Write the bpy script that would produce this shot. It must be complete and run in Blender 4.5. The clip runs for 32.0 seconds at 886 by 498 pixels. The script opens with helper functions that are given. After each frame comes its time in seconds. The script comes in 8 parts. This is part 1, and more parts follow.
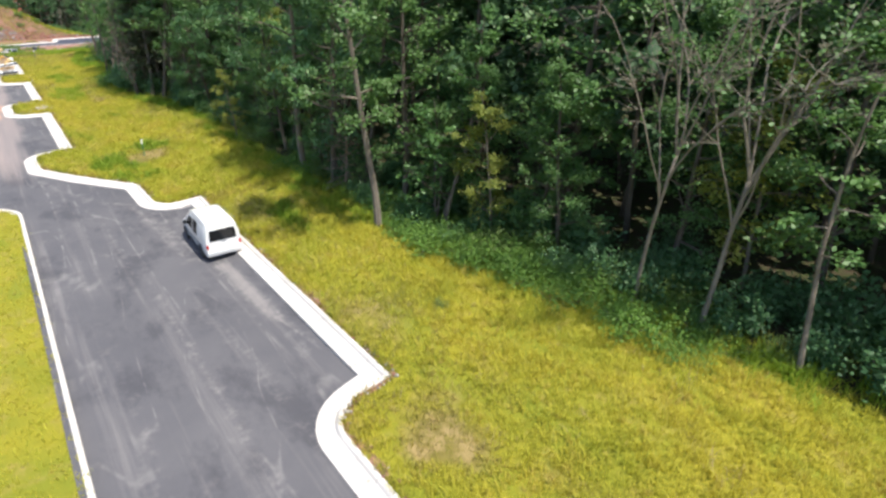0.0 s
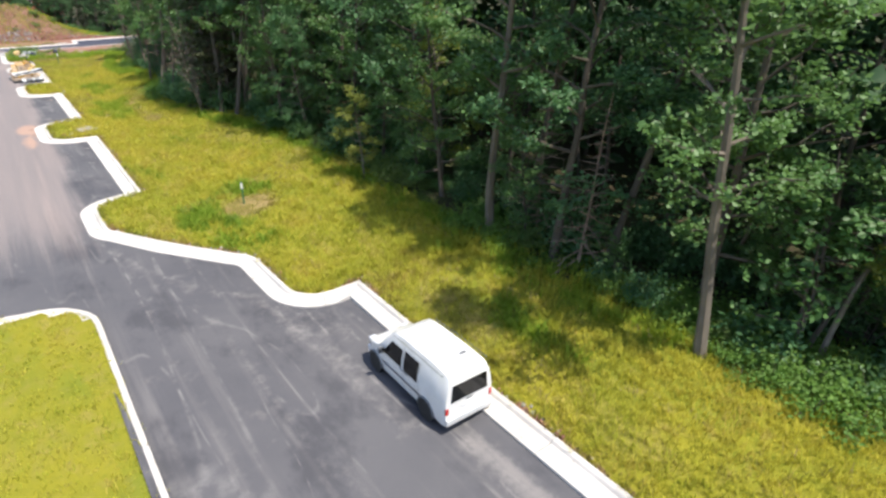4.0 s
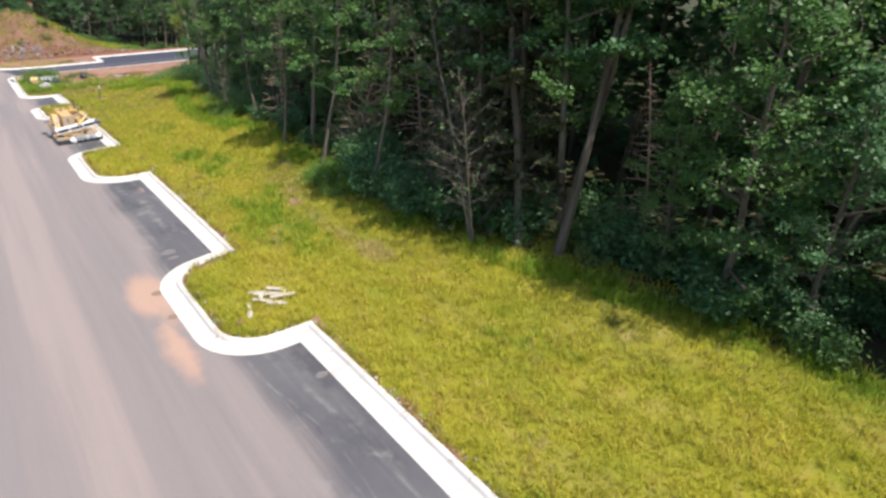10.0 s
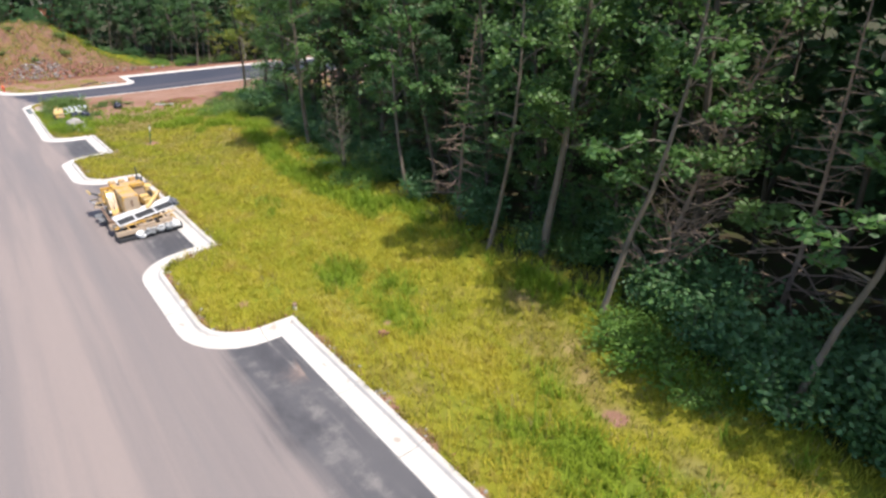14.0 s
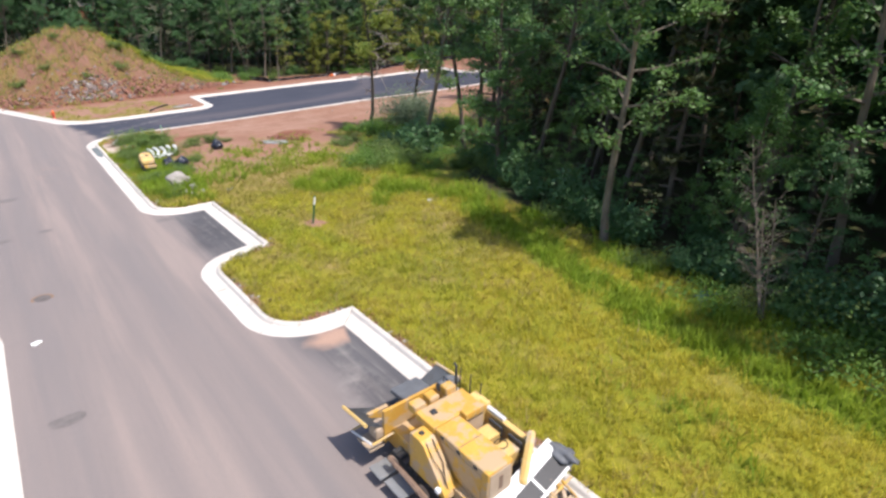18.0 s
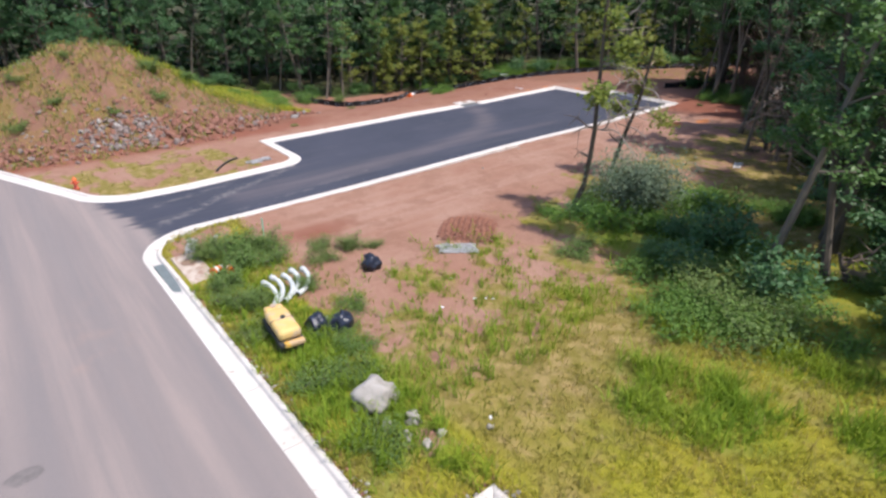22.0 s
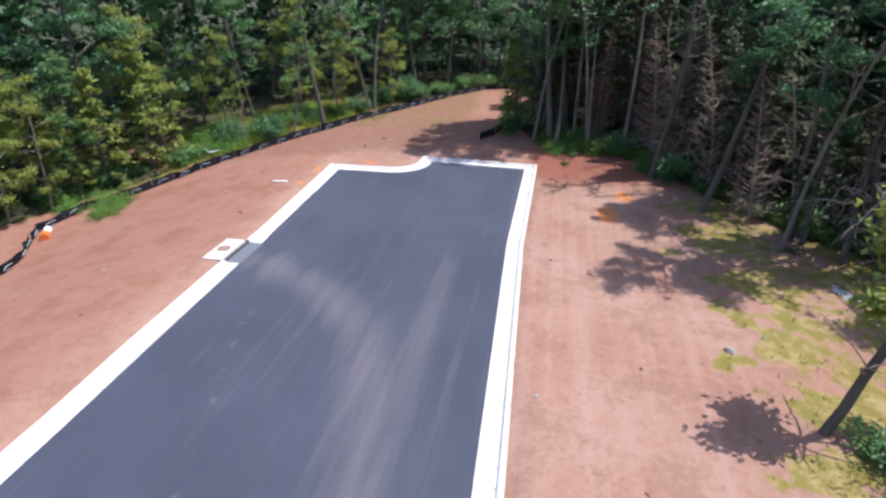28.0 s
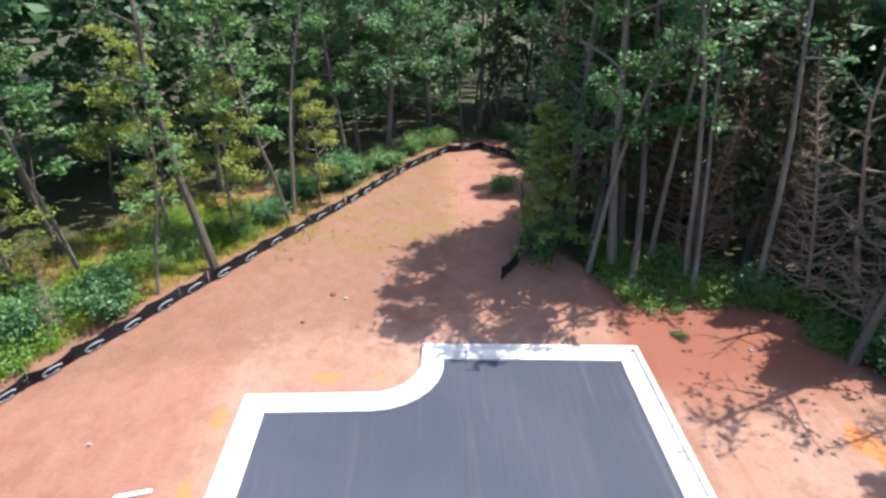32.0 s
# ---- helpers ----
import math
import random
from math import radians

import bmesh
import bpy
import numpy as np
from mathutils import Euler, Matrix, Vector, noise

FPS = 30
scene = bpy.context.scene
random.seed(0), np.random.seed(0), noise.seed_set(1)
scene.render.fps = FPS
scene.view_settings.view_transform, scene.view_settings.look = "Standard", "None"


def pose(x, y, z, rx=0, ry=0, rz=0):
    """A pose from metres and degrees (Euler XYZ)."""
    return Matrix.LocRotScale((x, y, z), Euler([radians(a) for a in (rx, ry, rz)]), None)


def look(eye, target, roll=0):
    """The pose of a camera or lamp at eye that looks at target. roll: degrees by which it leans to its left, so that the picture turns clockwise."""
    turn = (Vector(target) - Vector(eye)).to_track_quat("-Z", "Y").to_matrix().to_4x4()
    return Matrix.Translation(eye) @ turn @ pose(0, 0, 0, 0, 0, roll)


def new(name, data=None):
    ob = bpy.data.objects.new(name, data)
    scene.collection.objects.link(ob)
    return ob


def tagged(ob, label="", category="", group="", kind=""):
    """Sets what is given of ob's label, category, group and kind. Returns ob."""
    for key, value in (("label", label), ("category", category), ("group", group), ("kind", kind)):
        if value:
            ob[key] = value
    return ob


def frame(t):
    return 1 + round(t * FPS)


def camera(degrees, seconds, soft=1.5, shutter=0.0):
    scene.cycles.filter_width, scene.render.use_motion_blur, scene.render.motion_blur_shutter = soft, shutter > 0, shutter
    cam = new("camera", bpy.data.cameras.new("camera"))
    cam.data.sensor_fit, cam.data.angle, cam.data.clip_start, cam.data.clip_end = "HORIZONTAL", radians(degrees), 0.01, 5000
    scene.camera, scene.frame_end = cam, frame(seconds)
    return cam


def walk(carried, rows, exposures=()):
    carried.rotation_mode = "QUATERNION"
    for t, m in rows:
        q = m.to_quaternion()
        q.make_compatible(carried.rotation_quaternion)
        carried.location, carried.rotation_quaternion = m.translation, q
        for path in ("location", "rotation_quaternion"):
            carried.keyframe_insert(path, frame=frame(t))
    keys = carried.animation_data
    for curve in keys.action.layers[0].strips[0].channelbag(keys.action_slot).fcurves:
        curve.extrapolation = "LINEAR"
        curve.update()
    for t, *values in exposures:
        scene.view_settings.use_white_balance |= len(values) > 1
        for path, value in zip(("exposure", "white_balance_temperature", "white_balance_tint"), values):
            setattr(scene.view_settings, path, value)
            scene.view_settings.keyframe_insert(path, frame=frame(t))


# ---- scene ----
cam = camera(76.2, 32.0, soft=2.65)
PATH = [
    (0, (3.963, -31.306, 12.652), (5.066, -29.878, 11.79), 0.3),
    (0.5, (3.954, -30.102, 12.561), (5.057, -28.676, 11.696), 0.2),
    (1, (3.883, -28.644, 12.378), (4.984, -27.216, 11.514), 0.2),
    (1.5, (3.692, -26.83, 12.151), (4.793, -25.401, 11.286), 0.2),
    (2, (3.377, -24.725, 11.983), (4.477, -23.297, 11.117), 0.2),
    (2.5, (3.024, -22.305, 11.78), (4.126, -20.876, 10.916), 0.3),
    (3, (2.779, -19.655, 11.644), (3.879, -18.223, 10.783), 0.2),
    (3.5, (2.625, -16.872, 11.653), (3.724, -15.442, 10.79), 0.3),
    (4, (2.497, -13.98, 11.689), (3.594, -12.548, 10.825), 0.2),
    (4.5, (2.372, -11.016, 11.654), (3.469, -9.584, 10.791), 0.1),
    (6.5, (1.733, 1.095, 11.798), (2.842, 2.519, 10.936), 0.3),
    (7, (1.483, 3.835, 11.896), (2.598, 5.251, 11.029), 0.3),
    (7.5, (1.324, 6.497, 11.959), (2.438, 7.913, 11.09), 0.3),
    (8, (1.047, 9.186, 11.892), (2.17, 10.596, 11.026), 0.4),
    (8.5, (0.852, 11.937, 11.841), (1.98, 13.343, 10.974), 0.4),
    (9, (0.482, 14.578, 11.813), (1.62, 15.979, 10.951), 0.6),
    (9.5, (0.315, 17.262, 11.828), (1.455, 18.663, 10.969), 0.7),
    (10, (0.172, 19.974, 11.914), (1.311, 21.374, 11.052), 0.5),
    (10.5, (0.019, 22.656, 11.988), (1.16, 24.055, 11.127), 0.5),
    (11, (-0.08, 25.344, 12.033), (1.063, 26.742, 11.172), 0.6),
    (11.5, (-0.052, 28.056, 12.02), (1.093, 29.454, 11.162), 0.5),
    (12, (0.088, 30.738, 11.998), (1.227, 32.139, 11.138), 0.3),
    (12.5, (0.197, 33.328, 11.949), (1.334, 34.732, 11.091), 0.3),
    (13, (0.257, 35.878, 11.952), (1.398, 37.283, 11.099), 0.5),
    (13.5, (0.405, 38.461, 11.933), (1.544, 39.867, 11.081), 0.5),
    (14, (0.492, 41.115, 11.927), (1.632, 42.521, 11.076), 0.4),
    (14.5, (0.471, 43.784, 11.987), (1.614, 45.189, 11.138), 0.6),
    (16.5, (-0.019, 56.203, 11.554), (1.111, 57.623, 10.715), 0.8),
    (17, (-0.529, 59.135, 11.454), (0.607, 60.554, 10.618), 0.9),
    (17.5, (-0.959, 62.101, 11.392), (0.173, 63.519, 10.551), 0.8),
    (18, (-1.408, 65.188, 11.369), (-0.276, 66.607, 10.529), 0.8),
    (18.5, (-1.772, 68.31, 11.266), (-0.641, 69.73, 10.427), 0.6),
    (19, (-1.966, 71.449, 11.214), (-0.83, 72.865, 10.375), 0.6),
    (19.5, (-2.061, 74.54, 11.163), (-0.921, 75.952, 10.323), 0.6),
    (20, (-2.042, 77.693, 11.139), (-0.894, 79.096, 10.296), 0.7),
    (20.5, (-1.709, 80.968, 11.173), (-0.56, 82.369, 10.324), 0.7),
    (21, (-1.426, 84.304, 11.324), (-0.274, 85.699, 10.471), 0.7),
    (21.5, (-0.992, 87.591, 11.503), (0.161, 88.983, 10.646), 0.8),
    (22, (-0.414, 90.625, 11.705), (0.735, 92.018, 10.845), 0.8),
    (22.5, (0.169, 93.743, 11.93), (1.318, 95.136, 11.069), 0.8),
    (23, (0.827, 96.842, 12.126), (1.979, 98.231, 11.265), 0.7),
    (23.5, (1.684, 99.685, 12.274), (2.964, 100.955, 11.411), 0.8),
    (24, (2.607, 102.524, 12.345), (3.923, 103.761, 11.486), 0.9),
    (24.5, (3.994, 105.248, 12.328), (5.54, 106.179, 11.466), 0.6),
    (25, (5.268, 107.69, 12.332), (6.893, 108.488, 11.482), 0.6),
    (25.5, (6.823, 110.096, 12.345), (8.444, 110.903, 11.494), 0.6),
    (27.5, (14.351, 118.907, 12.021), (16.124, 119.287, 11.177), 0.1),
    (28, (16.693, 120.869, 12.094), (18.474, 121.206, 11.249), 0.1),
    (28.5, (19.054, 122.569, 12.197), (20.845, 122.85, 11.353), 0.1),
    (29, (21.735, 124.269, 12.316), (23.536, 124.487, 11.473), 0.1),
    (29.5, (24.729, 125.747, 12.432), (26.542, 125.788, 11.589), -0.0),
    (30, (27.742, 126.917, 12.575), (29.551, 126.976, 11.725), -0.0),
    (30.5, (30.906, 128.151, 12.702), (32.712, 128.075, 11.847), -0.3),
    (31, (34.152, 128.83, 12.952), (35.966, 128.741, 12.114), -0.1),
    (31.5, (36.872, 129.307, 13.196), (38.688, 129.242, 12.363), -0.3),
    (32, (38.377, 129.722, 13.334), (40.191, 129.678, 12.493), -0.4),
]
walk(cam, [(t, look(eye, target, roll)) for t, eye, target, roll in PATH],
     [(0, 0.80, 6500, 10), (4, 0.72, 6500, 10), (9, 0.61, 6550, 11), (18, 0.56, 6550, 14), (20, 0.49, 6550, 15), (22, 0.48, 6300, 15), (25, 0.60, 5750, 12), (28, 0.86, 5800, 13), (30.5, 1.14, 6100, 12), (32, 1.42, 6150, 11)])

# ---- light ----------------------------------------------------------------
world = bpy.data.worlds.new("world")
scene.world = world
world.use_nodes = True
sky = world.node_tree.nodes.new("ShaderNodeTexSky")
sky.sky_type = "NISHITA"
sky.sun_disc = False
sky.sun_elevation = radians(64.6)
sky.sun_rotation = radians(162)
sky.air_density, sky.dust_density, sky.ozone_density = 1.0, 1.5, 1.0
world.node_tree.links.new(sky.outputs[0], world.node_tree.nodes["Background"].inputs[0])
world.node_tree.nodes["Background"].inputs[1].default_value = 0.15
sun = new("sun", bpy.data.lights.new("sun", "SUN"))
sun.data.energy, sun.data.angle, sun.data.color = 4.2, radians(0.53), (1.0, 0.94, 0.84)
sun.matrix_world = look((15, -45, 100), (0, 0, 0))


# ---- materials ------------------------------------------------------------
def shader(name):
    m = bpy.data.materials.new(name)
    m.use_nodes = True
    return m, m.node_tree.nodes, m.node_tree.links, m.node_tree.nodes["Principled BSDF"]


def noise_node(n, l, scale, detail=4.0, rough=0.6, stretch=(1, 1, 1), coord="Object"):
    tc = n.new("ShaderNodeTexCoord")
    mp = n.new("ShaderNodeMapping")
    mp.inputs["Scale"].default_value = stretch
    t = n.new("ShaderNodeTexNoise")
    t.inputs["Scale"].default_value, t.inputs["Detail"].default_value, t.inputs["Roughness"].default_value = scale, detail, rough
    l.new(tc.outputs[coord], mp.inputs[0])
    l.new(mp.outputs[0], t.inputs["Vector"])
    return t.outputs["Fac"]


def ramp(n, l, fac, a, b):
    """fac taken from a..b to 0..1, smoothly."""
    r = n.new("ShaderNodeMapRange")
    r.interpolation_type = "SMOOTHSTEP"
    r.inputs["From Min"].default_value, r.inputs["From Max"].default_value = a, b
    l.new(fac, r.inputs["Value"])
    return r.outputs["Result"]


def calc(n, l, op, a, b):
    m = n.new("ShaderNodeMath")
    m.operation = op
    for i, v in enumerate((a, b)):
        if isinstance(v, (int, float)):
            m.inputs[i].default_value = v
        else:
            l.new(v, m.inputs[i])
    return m.outputs[0]


def blend(n, l, fac, a, b):
    """A colour from a to b by fac; a and b are colours or sockets."""
    m = n.new("ShaderNodeMix")
    m.data_type = "RGBA"
    if isinstance(fac, (int, float)):
        m.inputs[0].default_value = fac
    else:
        l.new(fac, m.inputs[0])
    for i, v in ((6, a), (7, b)):
        if isinstance(v, tuple):
            m.inputs[i].default_value = (*v, 1)
        else:
            l.new(v, m.inputs[i])
    return m.outputs[2]


def bump(n, l, b, height, strength, distance=0.02):
    k = n.new("ShaderNodeBump")
    k.inputs["Strength"].default_value, k.inputs["Distance"].default_value = strength, distance
    l.new(height, k.inputs["Height"])
    l.new(k.outputs[0], b.inputs["Normal"])


def surf(name, c1, c2, scale=3.0, rough=0.8, grain=40.0, relief=0.3, metal=0.0, worn=None, wear=0.62, stretch=(1, 1, 1), coat=0.0):
    """A surface with variation at two scales, fine relief and, where given, worn or dirty patches."""
    m, n, l, b = shader(name)
    big = noise_node(n, l, scale, stretch=stretch)
    fine = noise_node(n, l, grain, 3.0, stretch=stretch)
    col = blend(n, l, ramp(n, l, big, 0.3, 0.7), c1, c2)
    col = blend(n, l, calc(n, l, "MULTIPLY", ramp(n, l, fine, 0.35, 0.75), 0.35), col, tuple(v * 0.55 for v in c1))
    if worn:
        col = blend(n, l, ramp(n, l, noise_node(n, l, scale * 2.7, 6.0), wear, wear + 0.1), col, worn)
    l.new(col, b.inputs["Base Color"])
    l.new(calc(n, l, "ADD", calc(n, l, "MULTIPLY", fine, 0.25), rough - 0.12), b.inputs["Roughness"])
    b.inputs["Metallic"].default_value = metal
    b.inputs["Coat Weight"].default_value = coat
    bump(n, l, b, fine, relief)
    return m


def leafy(name, c1, c2, c3, clear=0.35, rough=0.65):
    """Leaves or blades: colour by the piece and by the plant, and light that comes through them."""
    m, n, l, b = shader(name)
    geo, info = n.new("ShaderNodeNewGeometry"), n.new("ShaderNodeObjectInfo")
    col = blend(n, l, geo.outputs["Random Per Island"], c1, c2)
    col = blend(n, l, calc(n, l, "MULTIPLY", info.outputs["Random"], 0.55), col, c3)
    patch = noise_node(n, l, 0.35, 3.0, coord="Object")
    col = blend(n, l, calc(n, l, "MULTIPLY", ramp(n, l, patch, 0.4, 0.7), 0.35), col, c3)
    l.new(col, b.inputs["Base Color"])
    b.inputs["Roughness"].default_value = rough
    b.inputs["Specular IOR Level"].default_value = 0.5
    tr, mix = n.new("ShaderNodeBsdfTranslucent"), n.new("ShaderNodeMixShader")
    l.new(col, tr.inputs[0])
    mix.inputs[0].default_value = clear
    l.new(b.outputs[0], mix.inputs[1])
    l.new(tr.outputs[0], mix.inputs[2])
    l.new(mix.outputs[0], n["Material Output"].inputs[0])
    return m


def meadow(name, green, gold, brown, clear=0.38, rough=0.7, shift=0.0):
    """Grass blades: drifts of green, gold and brown over the field, and each blade a little its own."""
    m, n, l, b = shader(name)
    geo = n.new("ShaderNodeNewGeometry")
    wide, mid, near = noise_node(n, l, 0.16, 4.0, 0.6, (1, 0.45, 1)), noise_node(n, l, 0.75, 5.0, 0.65, (1, 0.6, 1)), noise_node(n, l, 3.2, 3.0)
    col = blend(n, l, ramp(n, l, calc(n, l, "ADD", calc(n, l, "MULTIPLY", wide, 0.55), calc(n, l, "MULTIPLY", mid, 0.45)), 0.40 + shift, 0.58 + shift), green, gold)
    col = blend(n, l, calc(n, l, "MULTIPLY", ramp(n, l, calc(n, l, "ADD", calc(n, l, "MULTIPLY", mid, 0.6), calc(n, l, "MULTIPLY", near, 0.4)), 0.5, 0.66), 0.75), col, brown)
    one = geo.outputs["Random Per Island"]
    col = blend(n, l, calc(n, l, "MULTIPLY", ramp(n, l, one, 0.55, 1.0), 0.5), col, tuple(v * 1.35 for v in gold))
    col = blend(n, l, calc(n, l, "MULTIPLY", ramp(n, l, one, 0.45, 0.0), 0.3), col, tuple(v * 0.75 for v in green))
    l.new(col, b.inputs["Base Color"])
    b.inputs["Roughness"].default_value = rough
    b.inputs["Specular IOR Level"].default_value = 0.3
    tr, mix = n.new("ShaderNodeBsdfTranslucent"), n.new("ShaderNodeMixShader")
    l.new(col, tr.inputs[0])
    mix.inputs[0].default_value = clear
    l.new(b.outputs[0], mix.inputs[1])
    l.new(tr.outputs[0], mix.inputs[2])
    l.new(mix.outputs[0], n["Material Output"].inputs[0])
    return m


def attr(n, name):
    a = n.new("ShaderNodeAttribute")
    a.attribute_name = name
    return a.outputs["Fac"]


def ground_material():
    m, n, l, b = shader("ground_soil")
    big, mid, fine = noise_node(n, l, 0.25, 5.0), noise_node(n, l, 1.6, 6.0), noise_node(n, l, 14.0, 6.0, 0.7)
    grass = blend(n, l, ramp(n, l, big, 0.35, 0.65), (0.232, 0.212, 0.020), (0.172, 0.178, 0.018))
    grass = blend(n, l, ramp(n, l, mid, 0.5, 0.75), grass, (0.250, 0.205, 0.050))
    band = noise_node(n, l, 1.0, 6.0, 0.6, (0.55, 0.16, 1))
    grass = blend(n, l, calc(n, l, "MULTIPLY", ramp(n, l, band, 0.50, 0.66), 0.6), grass, (0.140, 0.176, 0.018))
    grass = blend(n, l, calc(n, l, "MULTIPLY", ramp(n, l, band, 0.46, 0.34), 0.4), grass, (0.245, 0.195, 0.062))
    tuft = noise_node(n, l, 6.0, 5.0, 0.7, (1, 0.6, 1))
    grass = blend(n, l, calc(n, l, "MULTIPLY", ramp(n, l, tuft, 0.52, 0.68), 0.4), grass, (0.120, 0.128, 0.014))
    grass = blend(n, l, calc(n, l, "MULTIPLY", ramp(n, l, fine, 0.42, 0.7), 0.28), grass, (0.130, 0.130, 0.012))
    dirt = blend(n, l, ramp(n, l, big, 0.35, 0.68), (0.252, 0.138, 0.098), (0.308, 0.192, 0.146))
    dirt = blend(n, l, calc(n, l, "MULTIPLY", ramp(n, l, mid, 0.46, 0.76), 0.4), dirt, (0.210, 0.098, 0.066))
    rut = calc(n, l, "MULTIPLY", ramp(n, l, noise_node(n, l, 1.0, 6.0, 0.6, (0.06, 1.5, 1)), 0.42, 0.66), attr(n, "rut"))
    dirt = blend(n, l, calc(n, l, "MULTIPLY", rut, 0.42), dirt, (0.345, 0.228, 0.182))
    clod = noise_node(n, l, 4.5, 6.0, 0.65)
    dirt = blend(n, l, calc(n, l, "MULTIPLY", ramp(n, l, clod, 0.54, 0.68), 0.36), dirt, (0.165, 0.085, 0.058))
    stain = noise_node(n, l, 0.5, 9.0, 0.72)
    dirt = blend(n, l, calc(n, l, "MULTIPLY", ramp(n, l, stain, 0.47, 0.60), 0.58), dirt, (0.196, 0.102, 0.068))
    dirt = blend(n, l, calc(n, l, "MULTIPLY", ramp(n, l, clod, 0.44, 0.32), 0.28), dirt, (0.36, 0.225, 0.175))
    dirt = blend(n, l, calc(n, l, "MULTIPLY", ramp(n, l, fine, 0.5, 0.75), 0.45), dirt, (0.15, 0.07, 0.046))
    sere = blend(n, l, ramp(n, l, mid, 0.4, 0.66), (0.168, 0.138, 0.036), (0.285, 0.212, 0.092))
    sere = blend(n, l, calc(n, l, "MULTIPLY", ramp(n, l, fine, 0.45, 0.7), 0.5), sere, (0.115, 0.094, 0.026))
    grass = blend(n, l, ramp(n, l, calc(n, l, "ADD", attr(n, "dry"), calc(n, l, "MULTIPLY", calc(n, l, "SUBTRACT", big, 0.5), 0.8)), 0.25, 0.75), grass, sere)
    rank = calc(n, l, "ADD", attr(n, "lush"), calc(n, l, "MULTIPLY", calc(n, l, "SUBTRACT", mid, 0.5), 0.9))
    grass = blend(n, l, calc(n, l, "MULTIPLY", ramp(n, l, rank, 0.25, 0.8), 0.8), grass, (0.105, 0.165, 0.016))
    litter = blend(n, l, ramp(n, l, mid, 0.35, 0.7), (0.052, 0.040, 0.026), (0.040, 0.056, 0.018))
    edge = calc(n, l, "ADD", attr(n, "dirt"), calc(n, l, "MULTIPLY", calc(n, l, "SUBTRACT", mid, 0.5), 0.9))
    col = blend(n, l, ramp(n, l, edge, 0.38, 0.62), grass, dirt)
    ochre = calc(n, l, "ADD", attr(n, "ochre"), calc(n, l, "MULTIPLY", calc(n, l, "SUBTRACT", mid, 0.5), 0.6))
    col = blend(n, l, ramp(n, l, ochre, 0.45, 0.75), col, (0.40, 0.155, 0.062))
    red = calc(n, l, "ADD", attr(n, "red"), calc(n, l, "MULTIPLY", calc(n, l, "SUBTRACT", big, 0.5), 0.7))
    col = blend(n, l, ramp(n, l, red, 0.25, 1.0), col, (0.190, 0.074, 0.048))
    umber = calc(n, l, "ADD", attr(n, "umber"), calc(n, l, "MULTIPLY", calc(n, l, "SUBTRACT", mid, 0.5), 0.8))
    col = blend(n, l, calc(n, l, "MULTIPLY", ramp(n, l, umber, 0.3, 0.9), 0.7), col, blend(n, l, ramp(n, l, fine, 0.35, 0.65), (0.205, 0.108, 0.074), (0.11, 0.064, 0.042)))
    wood = calc(n, l, "ADD", attr(n, "woods"), calc(n, l, "MULTIPLY", calc(n, l, "SUBTRACT", mid, 0.5), 0.5))
    col = blend(n, l, ramp(n, l, wood, 0.35, 0.65), col, litter)
    l.new(col, b.inputs["Base Color"])
    b.inputs["Roughness"].default_value = 0.95
    b.inputs["Specular IOR Level"].default_value = 0.15
    bump(n, l, b, calc(n, l, "ADD", calc(n, l, "ADD", fine, clod), calc(n, l, "MULTIPLY", mid, 1.2)), 0.45, 0.05)
    return m


